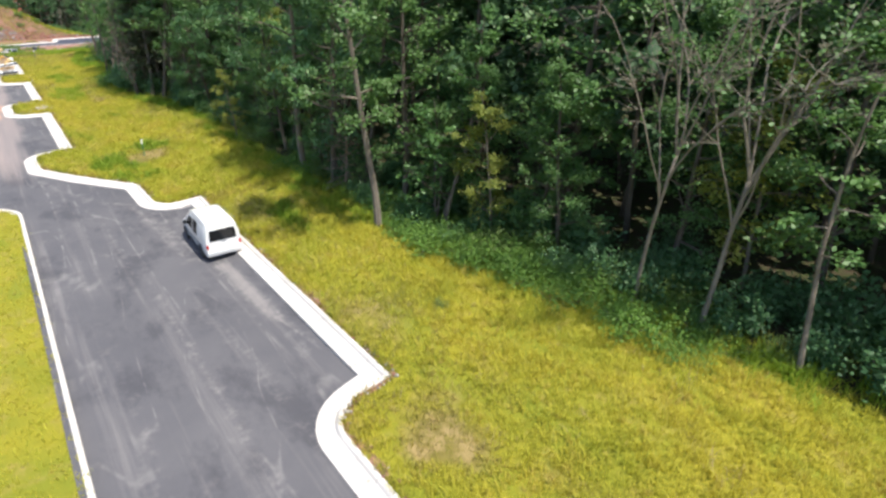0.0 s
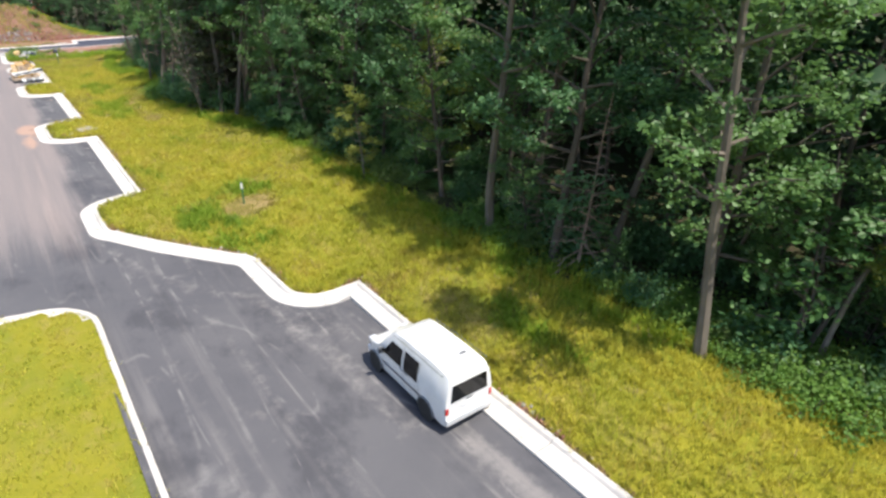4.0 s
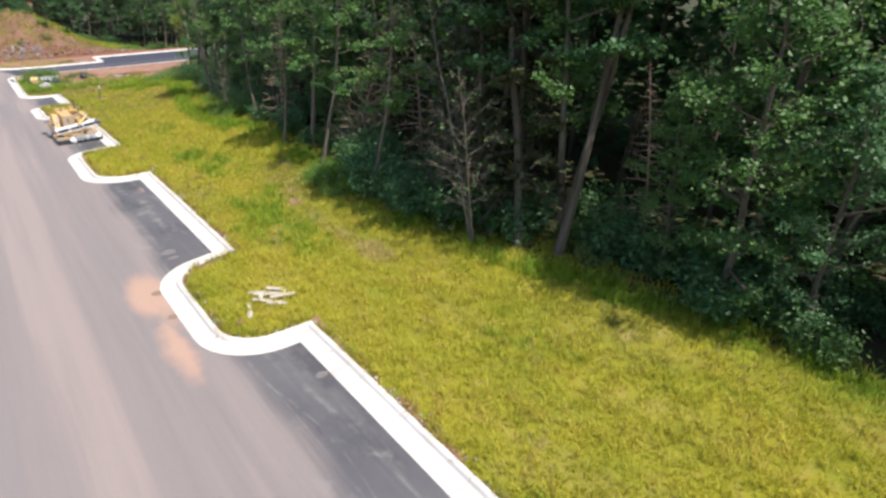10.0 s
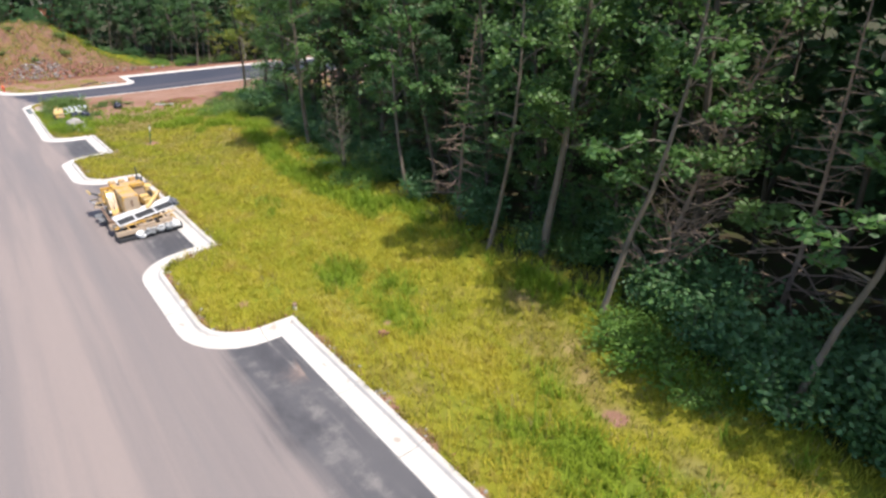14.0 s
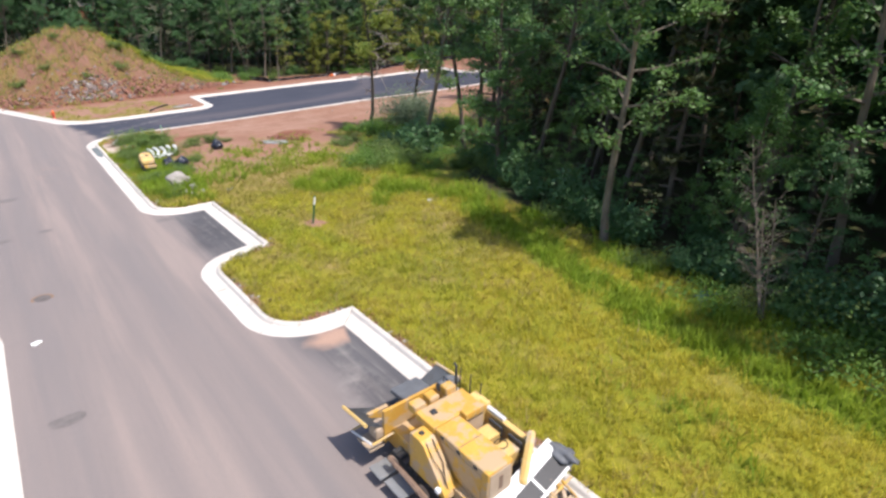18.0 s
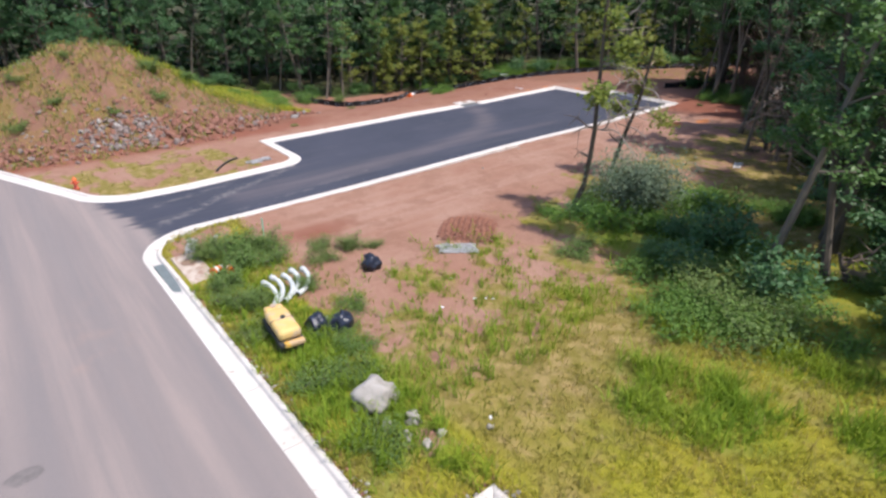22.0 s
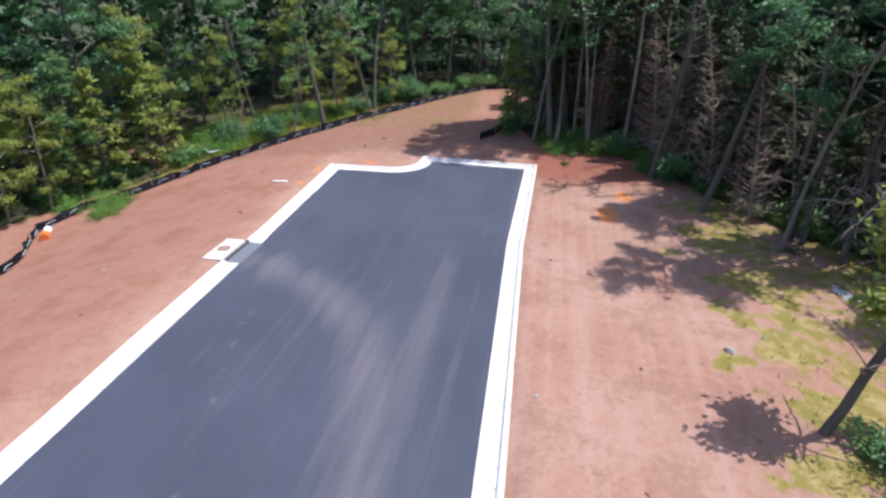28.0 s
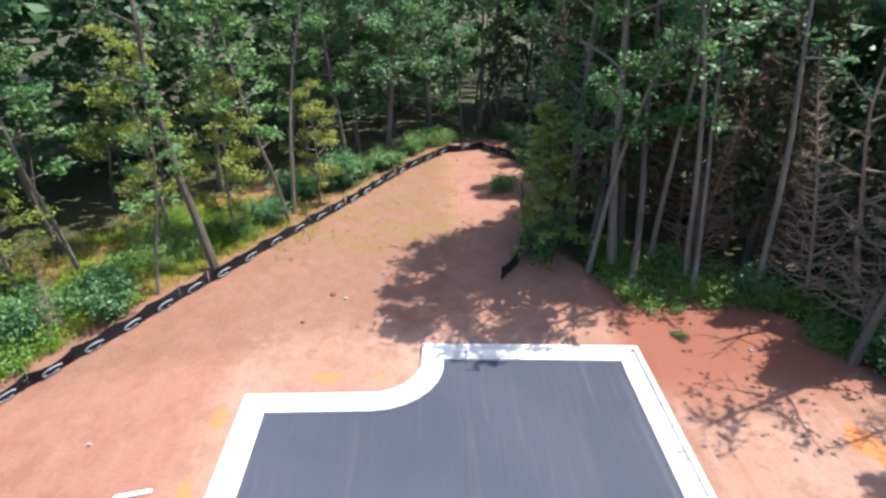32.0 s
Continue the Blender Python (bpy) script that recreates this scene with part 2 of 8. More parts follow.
def asphalt_material():
    m, n, l, b = shader("asphalt")
    big, mid, fine = noise_node(n, l, 0.16, 5.0), noise_node(n, l, 0.9, 6.0), noise_node(n, l, 60.0, 3.0)
    along = noise_node(n, l, 1.0, 5.0, 0.65, (1.5, 0.045, 1))
    across = noise_node(n, l, 1.0, 5.0, 0.65, (0.05, 1.4, 1))
    old = blend(n, l, ramp(n, l, big, 0.3, 0.7), (0.082, 0.081, 0.090), (0.108, 0.105, 0.112))
    old = blend(n, l, calc(n, l, "MULTIPLY", ramp(n, l, along, 0.52, 0.75), 0.4), old, (0.22, 0.205, 0.20))
    old = blend(n, l, calc(n, l, "MULTIPLY", ramp(n, l, mid, 0.62, 0.78), 0.35), old, (0.235, 0.215, 0.205))
    dark = noise_node(n, l, 0.42, 5.0, 0.65, (1, 0.5, 1))
    old = blend(n, l, calc(n, l, "MULTIPLY", ramp(n, l, dark, 0.50, 0.66), 0.7), old, (0.052, 0.052, 0.060))
    for freq, thin, turn in ((0.26, 0.010, (1, 0.10, 1)), (0.42, 0.012, (1, 0.22, 1)), (0.20, 0.008, (1, 0.06, 1))):
        curl = calc(n, l, "ABSOLUTE", calc(n, l, "SUBTRACT", noise_node(n, l, freq, 1.5, 0.4, turn), 0.5), 0)
        broken = ramp(n, l, noise_node(n, l, 1.1, 4.0, 0.6), 0.42, 0.66)
        old = blend(n, l, calc(n, l, "MULTIPLY", calc(n, l, "MULTIPLY", ramp(n, l, curl, thin, 0.0), broken), 0.38), old, (0.24, 0.228, 0.222))
    wide = noise_node(n, l, 1.0, 4.0, 0.55, (0.55, 0.018, 1))
    dusty = blend(n, l, ramp(n, l, along, 0.3, 0.75), (0.198, 0.172, 0.168), (0.228, 0.194, 0.185))
    dusty = blend(n, l, calc(n, l, "MULTIPLY", ramp(n, l, mid, 0.6, 0.8), 0.3), dusty, (0.165, 0.153, 0.155))
    dusty = blend(n, l, calc(n, l, "MULTIPLY", ramp(n, l, wide, 0.5, 0.66), 0.6), dusty, (0.290, 0.236, 0.216))
    dusty = blend(n, l, calc(n, l, "MULTIPLY", ramp(n, l, wide, 0.5, 0.36), 0.5), dusty, (0.172, 0.158, 0.160))
    fresh = blend(n, l, ramp(n, l, big, 0.35, 0.65), (0.036, 0.041, 0.060), (0.046, 0.050, 0.071))
    fresh = blend(n, l, calc(n, l, "MULTIPLY", ramp(n, l, across, 0.55, 0.75), 0.7), fresh, (0.085, 0.080, 0.088))
    scuff = noise_node(n, l, 1.0, 6.0, 0.7, (0.25, 4.0, 1))
    fresh = blend(n, l, calc(n, l, "MULTIPLY", ramp(n, l, scuff, 0.54, 0.70), 0.15), fresh, (0.135, 0.122, 0.124))
    dust = calc(n, l, "ADD", attr(n, "dust"), calc(n, l, "MULTIPLY", calc(n, l, "SUBTRACT", along, 0.5), 1.0))
    col = blend(n, l, ramp(n, l, dust, 0.2, 0.9), old, dusty)
    new_lay = calc(n, l, "ADD", attr(n, "fresh"), calc(n, l, "MULTIPLY", calc(n, l, "SUBTRACT", across, 0.5), 1.1))
    col = blend(n, l, ramp(n, l, new_lay, 0.3, 0.7), col, fresh)
    sweep = noise_node(n, l, 1.0, 6.0, 0.65, (0.10, 1.3, 1))
    track = calc(n, l, "ADD", attr(n, "track"), calc(n, l, "MULTIPLY", calc(n, l, "SUBTRACT", sweep, 0.5), 1.3))
    col = blend(n, l, calc(n, l, "MULTIPLY", ramp(n, l, track, 0.25, 1.1), 0.42), col, (0.175, 0.145, 0.146))
    scuff = calc(n, l, "ADD", attr(n, "scuff"), calc(n, l, "MULTIPLY", calc(n, l, "SUBTRACT", noise_node(n, l, 2.2, 6.0, 0.7), 0.5), 1.6))
    col = blend(n, l, calc(n, l, "MULTIPLY", ramp(n, l, scuff, 0.35, 1.1), 0.6), col, (0.26, 0.24, 0.23))
    sand = calc(n, l, "ADD", attr(n, "sand"), calc(n, l, "MULTIPLY", calc(n, l, "SUBTRACT", mid, 0.5), 0.7))
    col = blend(n, l, ramp(n, l, sand, 0.25, 0.8), col, (0.37, 0.245, 0.190))
    col = blend(n, l, calc(n, l, "MULTIPLY", ramp(n, l, fine, 0.45, 0.75), 0.3), col, (0.045, 0.045, 0.05))
    l.new(col, b.inputs["Base Color"])
    b.inputs["Roughness"].default_value = 0.85
    b.inputs["Specular IOR Level"].default_value = 0.3
    bump(n, l, b, fine, 0.35, 0.01)
    return m


M_GROUND = ground_material()
M_ASPHALT = asphalt_material()
M_KERB = surf("kerb_concrete", (0.58, 0.55, 0.52), (0.50, 0.465, 0.43), 0.7, 0.85, 35, 0.25, worn=(0.36, 0.31, 0.27), wear=0.6)
M_DUSTY = surf("dusty_concrete", (0.47, 0.40, 0.345), (0.34, 0.27, 0.22), 1.6, 0.9, 30, 0.3, worn=(0.27, 0.17, 0.13), wear=0.52)
M_CONCRETE = surf("pale_concrete", (0.36, 0.34, 0.315), (0.24, 0.22, 0.20), 2.0, 0.9, 30, 0.4)
M_BARK = surf("grey_bark", (0.112, 0.092, 0.072), (0.068, 0.054, 0.042), 2.5, 0.9, 25, 0.8, stretch=(1, 1, 0.25))
M_BARK_PALE = surf("pale_bark", (0.185, 0.155, 0.124), (0.11, 0.092, 0.072), 2.5, 0.9, 22, 0.7, stretch=(1, 1, 0.3))
M_BARK_GREY = surf("dry_grey_bark", (0.225, 0.195, 0.155), (0.135, 0.115, 0.09), 2.5, 0.9, 22, 0.7, stretch=(1, 1, 0.3))
M_DEADWOOD = surf("dead_wood", (0.31, 0.225, 0.17), (0.17, 0.125, 0.10), 2.0, 0.9, 20, 0.6)
# Brown dead wood, made darker than M_DEADWOOD to stand for shade.
M_DEADWOOD_SHADED = surf("shaded_brown_dead_wood", (0.185, 0.112, 0.078), (0.105, 0.066, 0.048), 2.0, 0.95, 20, 0.6)
M_LEAF = leafy("broad_leaves", (0.060, 0.155, 0.044), (0.138, 0.275, 0.082), (0.145, 0.245, 0.068), 0.46, 0.5)
M_LEAF_DARK = leafy("dark_leaves", (0.046, 0.128, 0.050), (0.122, 0.258, 0.096), (0.090, 0.188, 0.072), 0.44, 0.5)
# Darker copy of the leaf colours: the shade inside the woods is put in.
M_LEAF_SHADED = leafy("shade_darkened_leaves", (0.046, 0.112, 0.050), (0.082, 0.165, 0.072), (0.076, 0.148, 0.062), 0.42)
M_LEAF_LIME = leafy("lime_leaves", (0.165, 0.240, 0.042), (0.270, 0.325, 0.066), (0.25, 0.255, 0.05), 0.5)
M_NEEDLE = leafy("needles", (0.036, 0.062, 0.022), (0.062, 0.086, 0.030), (0.075, 0.072, 0.028), 0.2, 0.7)
M_SILVER = leafy("silver_leaves", (0.105, 0.155, 0.095), (0.185, 0.235, 0.155), (0.12, 0.175, 0.10), 0.3)
M_WEED = leafy("weed_leaves", (0.110, 0.205, 0.046), (0.185, 0.285, 0.072), (0.175, 0.225, 0.062), 0.5)
M_BLADE = meadow("grass_blades", (0.345, 0.375, 0.038), (0.490, 0.435, 0.055), (0.475, 0.350, 0.115), 0.5)
M_BLADE_LUSH = meadow("lush_blades", (0.170, 0.275, 0.022), (0.270, 0.345, 0.028), (0.225, 0.270, 0.032), 0.45, shift=0.04)
M_BLADE_DULL = meadow("dull_blades", (0.245, 0.250, 0.044), (0.345, 0.290, 0.072), (0.370, 0.262, 0.108), 0.45)
M_BLADE_VERGE = meadow("verge_blades", (0.170, 0.195, 0.024), (0.290, 0.225, 0.045), (0.240, 0.150, 0.070), 0.35)
M_UNDER = leafy("undergrowth_leaves", (0.100, 0.225, 0.030), (0.175, 0.310, 0.050), (0.13, 0.235, 0.045), 0.5)
M_STRAW = leafy("straw", (0.36, 0.29, 0.13), (0.28, 0.22, 0.09), (0.30, 0.24, 0.11), 0.3, 0.7)


def paint(name, c, rough=0.35, metal=0.0, dirt=(0.25, 0.2, 0.15), wear=0.66, coat=0.3):
    return surf(name, c, tuple(v * 0.88 for v in c), 2.2, rough, 60, 0.04, metal, dirt, wear, coat=coat)


M_WHITE = paint("white_car_paint", (0.80, 0.80, 0.80), 0.28, dirt=(0.6, 0.58, 0.55), wear=0.74, coat=0.8)
M_YELLOW = surf("machine_yellow", (0.60, 0.36, 0.062), (0.50, 0.27, 0.045), 0.7, 0.55, 22, 0.12, 0.0, (0.44, 0.31, 0.18), 0.47, (1, 1, 0.5), 0.2)
M_YELLOW_PALE = surf("faded_yellow", (0.64, 0.46, 0.18), (0.56, 0.37, 0.12), 0.9, 0.65, 22, 0.15, 0.0, (0.46, 0.36, 0.25), 0.5, (1, 1, 0.5))
M_ORANGE = paint("safety_orange", (0.75, 0.16, 0.03), 0.45)
M_RED = paint("hydrant_red", (0.62, 0.09, 0.04), 0.4)
M_GREEN = paint("post_green", (0.03, 0.13, 0.06), 0.5)
M_WHITE_FLAT = paint("white_plastic", (0.78, 0.79, 0.80), 0.45, coat=0.0)
M_PIPE = surf("weathered_pipe", (0.56, 0.59, 0.60), (0.44, 0.47, 0.47), 2.0, 0.5, 30, 0.1, worn=(0.34, 0.35, 0.31), wear=0.55)
M_GREY_STEEL = paint("grey_steel", (0.30, 0.31, 0.32), 0.45, 0.4)
M_DARK_STEEL = paint("dark_steel", (0.05, 0.052, 0.058), 0.55, 0.3, coat=0.0)
M_TAN = paint("dusty_tan", (0.44, 0.34, 0.25), 0.7, coat=0.0)
M_SILVERPAINT = paint("silver_white", (0.66, 0.67, 0.68), 0.4, 0.2)
M_RUBBER = surf("black_rubber", (0.018, 0.018, 0.019), (0.028, 0.027, 0.026), 6, 0.85, 50, 0.3)
M_PLASTIC = surf("grey_plastic", (0.13, 0.14, 0.155), (0.10, 0.105, 0.115), 4, 0.6, 60, 0.1)
M_BLACKBAG = surf("black_film", (0.012, 0.016, 0.030), (0.022, 0.028, 0.050), 5, 0.32, 18, 0.5)
M_FABRIC = surf("black_fabric", (0.016, 0.017, 0.022), (0.030, 0.031, 0.038), 2, 0.75, 30, 0.4)
M_TIMBER = surf("weathered_timber", (0.52, 0.48, 0.42), (0.38, 0.335, 0.28), 3, 0.85, 30, 0.4)
M_ROCK = surf("grey_rock", (0.245, 0.200, 0.182), (0.135, 0.102, 0.092), 2.5, 0.9, 14, 0.8)
M_REDROCK = surf("red_clod", (0.20, 0.085, 0.058), (0.27, 0.14, 0.10), 2.5, 0.95, 14, 0.8)
M_FURROW = surf("turned_soil", (0.165, 0.066, 0.042), (0.215, 0.098, 0.062), 2.0, 0.95, 12, 0.9)
M_BRICKWALL = surf("red_brick", (0.36, 0.14, 0.09), (0.28, 0.11, 0.075), 3, 0.9, 20, 0.4)
M_ROOF = surf("grey_shingle", (0.14, 0.13, 0.125), (0.10, 0.095, 0.09), 3, 0.9, 20, 0.4)
M_BLUE = paint("blue_film", (0.03, 0.10, 0.50), 0.4)
M_FILM = surf("pale_film", (0.52, 0.53, 0.54), (0.38, 0.39, 0.40), 2.5, 0.4, 14, 0.6)
M_STAIN = surf("oil_stain", (0.172, 0.152, 0.146), (0.130, 0.116, 0.112), 4, 0.7, 40, 0.1)
M_MINT = paint("mint_paint", (0.24, 0.47, 0.34), 0.6, coat=0.0)
M_GREYWOOD = surf("weathered_limbs", (0.36, 0.315, 0.28), (0.22, 0.185, 0.16), 2.0, 0.9, 20, 0.6)
M_RING = paint("ring_print", (0.33, 0.37, 0.42), 0.6, coat=0.0)
M_TEAL = paint("weathered_steel", (0.17, 0.21, 0.21), 0.6, 0.3, coat=0.0)
M_RUST = surf("rusty_iron", (0.25, 0.165, 0.115), (0.18, 0.12, 0.09), 5, 0.85, 30, 0.4)


def glass_material():
    m, n, l, b = shader("dark_glass")
    b.inputs["Base Color"].default_value = (0.015, 0.017, 0.019, 1)
    b.inputs["Roughness"].default_value = 0.06
    b.inputs["Coat Weight"].default_value = 0.5
    return m


def lamp_glass(name, c):
    m, n, l, b = shader(name)
    b.inputs["Base Color"].default_value = (*c, 1)
    b.inputs["Roughness"].default_value = 0.15
    b.inputs["Coat Weight"].default_value = 0.6
    return m


M_GLASS = glass_material()
M_TAIL = lamp_glass("red_lamp", (0.45, 0.02, 0.02))
M_HEAD = lamp_glass("clear_lamp", (0.6, 0.62, 0.65))


# ---- building helpers -----------------------------------------------------
def mesh_of(bm, name, material, smooth_shade=False):
    me = bpy.data.meshes.new(name)
    bm.normal_update()
    bm.to_mesh(me)
    bm.free()
    me.materials.append(material)
    if smooth_shade:
        me.shade_smooth()
    return me


def part(name, bm, material, parent, label="", smooth_shade=False):
    ob = new(name, mesh_of(bm, name, material, smooth_shade))
    ob.parent = parent
    return tagged(ob, label)


def thing(name, x, y, label, category, group="", rz=0.0, z=None, kind=""):
    ob = new(name)
    ob.empty_display_size = 0.3
    ob.matrix_basis = pose(x, y, float(lawn(x, y)) if z is None else z, 0, 0, rz)
    return tagged(ob, label, category, group, kind)


def cuboid(bm, lo, hi, m=None, bevel=0.0):
    """A box from corner to corner, turned by m, with its edges rounded."""
    made = bmesh.ops.create_cube(bm, size=1)["verts"]
    for v in made:
        v.co = Vector([a + (b - a) * (c + 0.5) for a, b, c in zip(lo, hi, v.co)])
    if bevel:
        made = bmesh.ops.bevel(bm, geom=list({e for v in made for e in v.link_edges}), offset=bevel, segments=2, affect="EDGES", profile=0.6)["verts"] + [v for v in made if v.is_valid]
    if m is not None:
        bmesh.ops.transform(bm, matrix=m, verts=list({v for v in made if v.is_valid}))
    return bm


def boxed(lo, hi, bevel=0.0, m=None):
    return cuboid(bmesh.new(), lo, hi, m, bevel)


def tube_into(bm, pts, radii, sides=6, caps=True):
    """A round bar along pts, tapered by radii."""
    pts = [Vector(p) for p in pts]
    rings, side = [], None
    for i, p in enumerate(pts):
        d = (pts[min(i + 1, len(pts) - 1)] - pts[max(i - 1, 0)]).normalized()
        side = d.orthogonal().normalized() if side is None else (side - d * side.dot(d)).normalized()
        up = d.cross(side)
        rings.append([bm.verts.new(p + (side * math.cos(a) + up * math.sin(a)) * radii[i]) for a in (2 * math.pi * k / sides for k in range(sides))])
    for r, s in zip(rings, rings[1:]):
        for k in range(sides):
            bm.faces.new((r[k], r[(k + 1) % sides], s[(k + 1) % sides], s[k]))
    if caps:
        bm.faces.new(rings[0][::-1])
        bm.faces.new(rings[-1])
    return bm


def tube(pts, radii, sides=8):
    if isinstance(radii, (int, float)):
        radii = [radii] * len(pts)
    return tube_into(bmesh.new(), pts, radii, sides)


def lump(size, seed, rough=0.25, sub=2):
    """An uneven stone or clod."""
    bm = bmesh.new()
    bmesh.ops.create_icosphere(bm, subdivisions=sub, radius=1)
    for v in bm.verts:
        k = 1 + rough * noise.noise(v.co * 1.7 + Vector((seed * 3.1, seed, 0)))
        v.co = Vector([c * k * s for c, s in zip(v.co, size)])
    return bm


def arc(cx, cy, r, a0, a1, n=7):
    return [(cx + r * math.cos(radians(a0 + (a1 - a0) * i / n)), cy + r * math.sin(radians(a0 + (a1 - a0) * i / n))) for i in range(n + 1)]


def inside(poly, x, y):
    """Which of the points lie in the outline."""
    x, y = np.asarray(x, float), np.asarray(y, float)
    hit = np.zeros(x.shape, bool)
    p = np.array(poly)
    for (x0, y0), (x1, y1) in zip(p, np.roll(p, -1, 0)):
        if y0 != y1:
            hit ^= ((y0 > y) != (y1 > y)) & (x < (x1 - x0) * (y - y0) / (y1 - y0) + x0)
    return hit


def from_line(line, x, y):
    """How far the points lie from an open line."""
    x, y = np.asarray(x, float), np.asarray(y, float)
    best = np.full(x.shape, 1e9)
    for (x0, y0), (x1, y1) in zip(line, line[1:]):
        dx, dy = x1 - x0, y1 - y0
        u = np.clip(((x - x0) * dx + (y - y0) * dy) / (dx * dx + dy * dy + 1e-9), 0, 1)
        best = np.minimum(best, np.hypot(x - x0 - u * dx, y - y0 - u * dy))
    return best


def wave(x, y, s, seed=0.0):
    """A soft uneven pattern from -1 to 1, about s metres from crest to crest."""
    k = 2 * math.pi / s
    return (np.sin(k * (x + 0.6 * y) + seed) + np.sin(k * (0.73 * y - 0.9 * x) * 1.3 + 2.1 * seed) + np.sin(k * (1.7 * x + 0.4 * y) + 4 * seed + 1)
            + 0.7 * np.sin(k * 2.3 * (y - 0.3 * x) + 1.3 * seed)) / 3.7


def blob(x, y, cx, cy, rx, ry=None):
    return np.clip(1.25 - np.hypot((x - cx) / rx, (y - cy) / (ry or rx)), 0, 1)


# ---- the lie of the land --------------------------------------------------
def smooth(a, b, x):
    u = np.clip((x - a) / (b - a), 0, 1)
    return u * u * (3 - 2 * u)


LONG_Y = [-174, -35, 0, 17.4, 34.8, 52.2, 65.3, 82.7, 97.4, 108.8, 119.2, 130.5, 348]
LONG_Z = [-.26, -.26, -.30, .17, .48, .57, .57, .22, -.30, -.61, -.87, -.78, -.78]
CROSS_X = [-174, 4.4, 17.4, 32.2, 43.5, 56.6, 65.3, 87, 348]
CROSS_Z = [0, 0, .17, .52, .57, 1.0, 1.65, 2.2, 2.2]


def ground(x, y):
    """Height of the finished levels, with the spoil mound and the fall behind the second road."""
    x, y = np.asarray(x, float), np.asarray(y, float)
    z = (np.interp(y, LONG_Y, LONG_Z) + np.interp(x, CROSS_X, CROSS_Z) * smooth(97, 115, y)
         + 0.87 * smooth(10, 17.4, x) * (1 - smooth(87, 106, y)))
    z = z - 1.9 * smooth(138, 152, y) * smooth(20, 30, x) * (1 - smooth(47, 62, x))
    r = np.sqrt(((x - 8.6) / np.where(x > 8.6, 15.5, 20)) ** 2 + ((y - 152) / 13.5) ** 2)
    lumpy = 1 + 0.10 * wave(x, y, 7.0, 1.0) + 0.09 * wave(x, y, 2.6, 2.0) + 0.05 * wave(x, y, 1.5, 0.6)
    return z + 6.6 * (1 - smooth(0, 1, r)) ** 1.15 * lumpy


# ---- plan lines: backs of the kerbs, and the edge of the woods ------------------
def island(y0, y1):
    return [(7.5, y0), (6.2, y0), *arc(6.2, y0 + 1.55, 1.55, -90, -180), *arc(6.2, y1 - 1.9, 1.55, 180, 100), (7.5, y1)]


EAST = [(9.8, -70), (9.8, -21), *arc(11.3, -19, 1.5, 180, 100), (12.35, -17.5), (12.45, 4.8), (11.2, 5.0), *arc(11.4, 6.5, 1.5, 250, 180),
        (9.85, 8.6), *arc(8.1, 9.3, 1.75, 0, 50), (7.0, 13.6), *arc(6.55, 17.3, 1.6, 225, 180), *arc(6.45, 19.7, 1.5, 180, 95), (7.5, 21.6),
        *island(36.6, 44.0), *island(58.6, 66.7), *island(81.8, 89.7), (7.5, 98), (6.1, 98), *arc(6.1, 99.5, 1.5, -90, -180), (4.75, 115.5),
        *arc(7.3, 118.4, 2.55, 180, 95), (10, 120.95), (28, 121.3), (44, 121.75), (57.0, 121.55), (57.35, 130.1), *arc(56.3, 131.9, 1.75, 270, 180), (54.6, 136.4), (41.5, 136.15)]
NORTH = [(39.1, 136.12), (28, 135.85), (17.0, 135.85), (16.95, 132.2), *arc(15.6, 130.4, 1.35, 0, -80), (14.2, 128.95), (9, 128.6), *arc(6.4, 132.0, 3.3, 262, 215), (-1, 141), (-20, 190)]
WEST = [(-8, 10.4), (0.5, 10.4), *arc(0.9, 8.0, 2.3, 90, 0), (3.2, -70)]
CLEARED = [(23.3, -120), (23.3, -33), (21.8, -20), (19.4, -8), (18.2, 2), (18.6, 20), (16.5, 34), (15.0, 43), (15.4, 48), (16.0, 56), (16.2, 66), (17.4, 76),
           (18.4, 88), (21.0, 91.5), (25, 94), (31, 96), (37, 98.5), (44, 103), (47, 107.5), (52, 110.5), (56, 113), (60, 116), (62, 122), (66, 123.8),
           (72, 122.8), (80, 121), (86, 124), (84, 129.5), (76, 133.8), (69, 137.4), (63, 141), (58, 144.5), (54, 148), (50, 152), (44, 155),
           (36, 155), (33, 160), (28, 168), (10, 174), (-25, 180), (-120, 182), (-120, -120)]

EDGE = CLEARED[:-2]


def tidy(pts):
    """The line without doubled points."""
    return [p for i, p in enumerate(pts) if i == 0 or math.dist(p, pts[i - 1]) > 0.02]


def offset(pts, d):
    """The line moved d to its right, its corners kept sharp."""
    p, out = np.array(tidy(pts)), []
    for i in range(len(p)):
        a = p[i] - p[i - 1] if i else p[1] - p[0]
        b = p[i + 1] - p[i] if i < len(p) - 1 else a
        a, b = a / (np.linalg.norm(a) + 1e-9), b / (np.linalg.norm(b) + 1e-9)
        na, nb = np.array([a[1], -a[0]]), np.array([b[1], -b[0]])
        out.append(p[i] + (na + nb) / max(np.dot(na + nb, na), 0.45) * d)
    return [tuple(q) for q in out]


EAST, NORTH, WEST = tidy(EAST), tidy(NORTH), tidy(WEST)
KERB = 0.86
PAVED = offset(EAST, -KERB + 0.04) + offset(NORTH, -KERB + 0.04) + [(-45, 190), (-9.5, 120), (-9.5, 10.8)] + offset(WEST, 0.36)
BEDDED = offset(EAST, -0.06) + offset(NORTH, -0.06) + [(-45.5, 190), (-10, 120), (-10, 10.5)] + offset(WEST, 0.05)


def lawn(x, y):
    """Height of the surface that things stand on: level with the kerb tops off the road, the asphalt on it."""
    return ground(x, y) + np.where(inside(BEDDED, x, y), 0.0, 0.1)


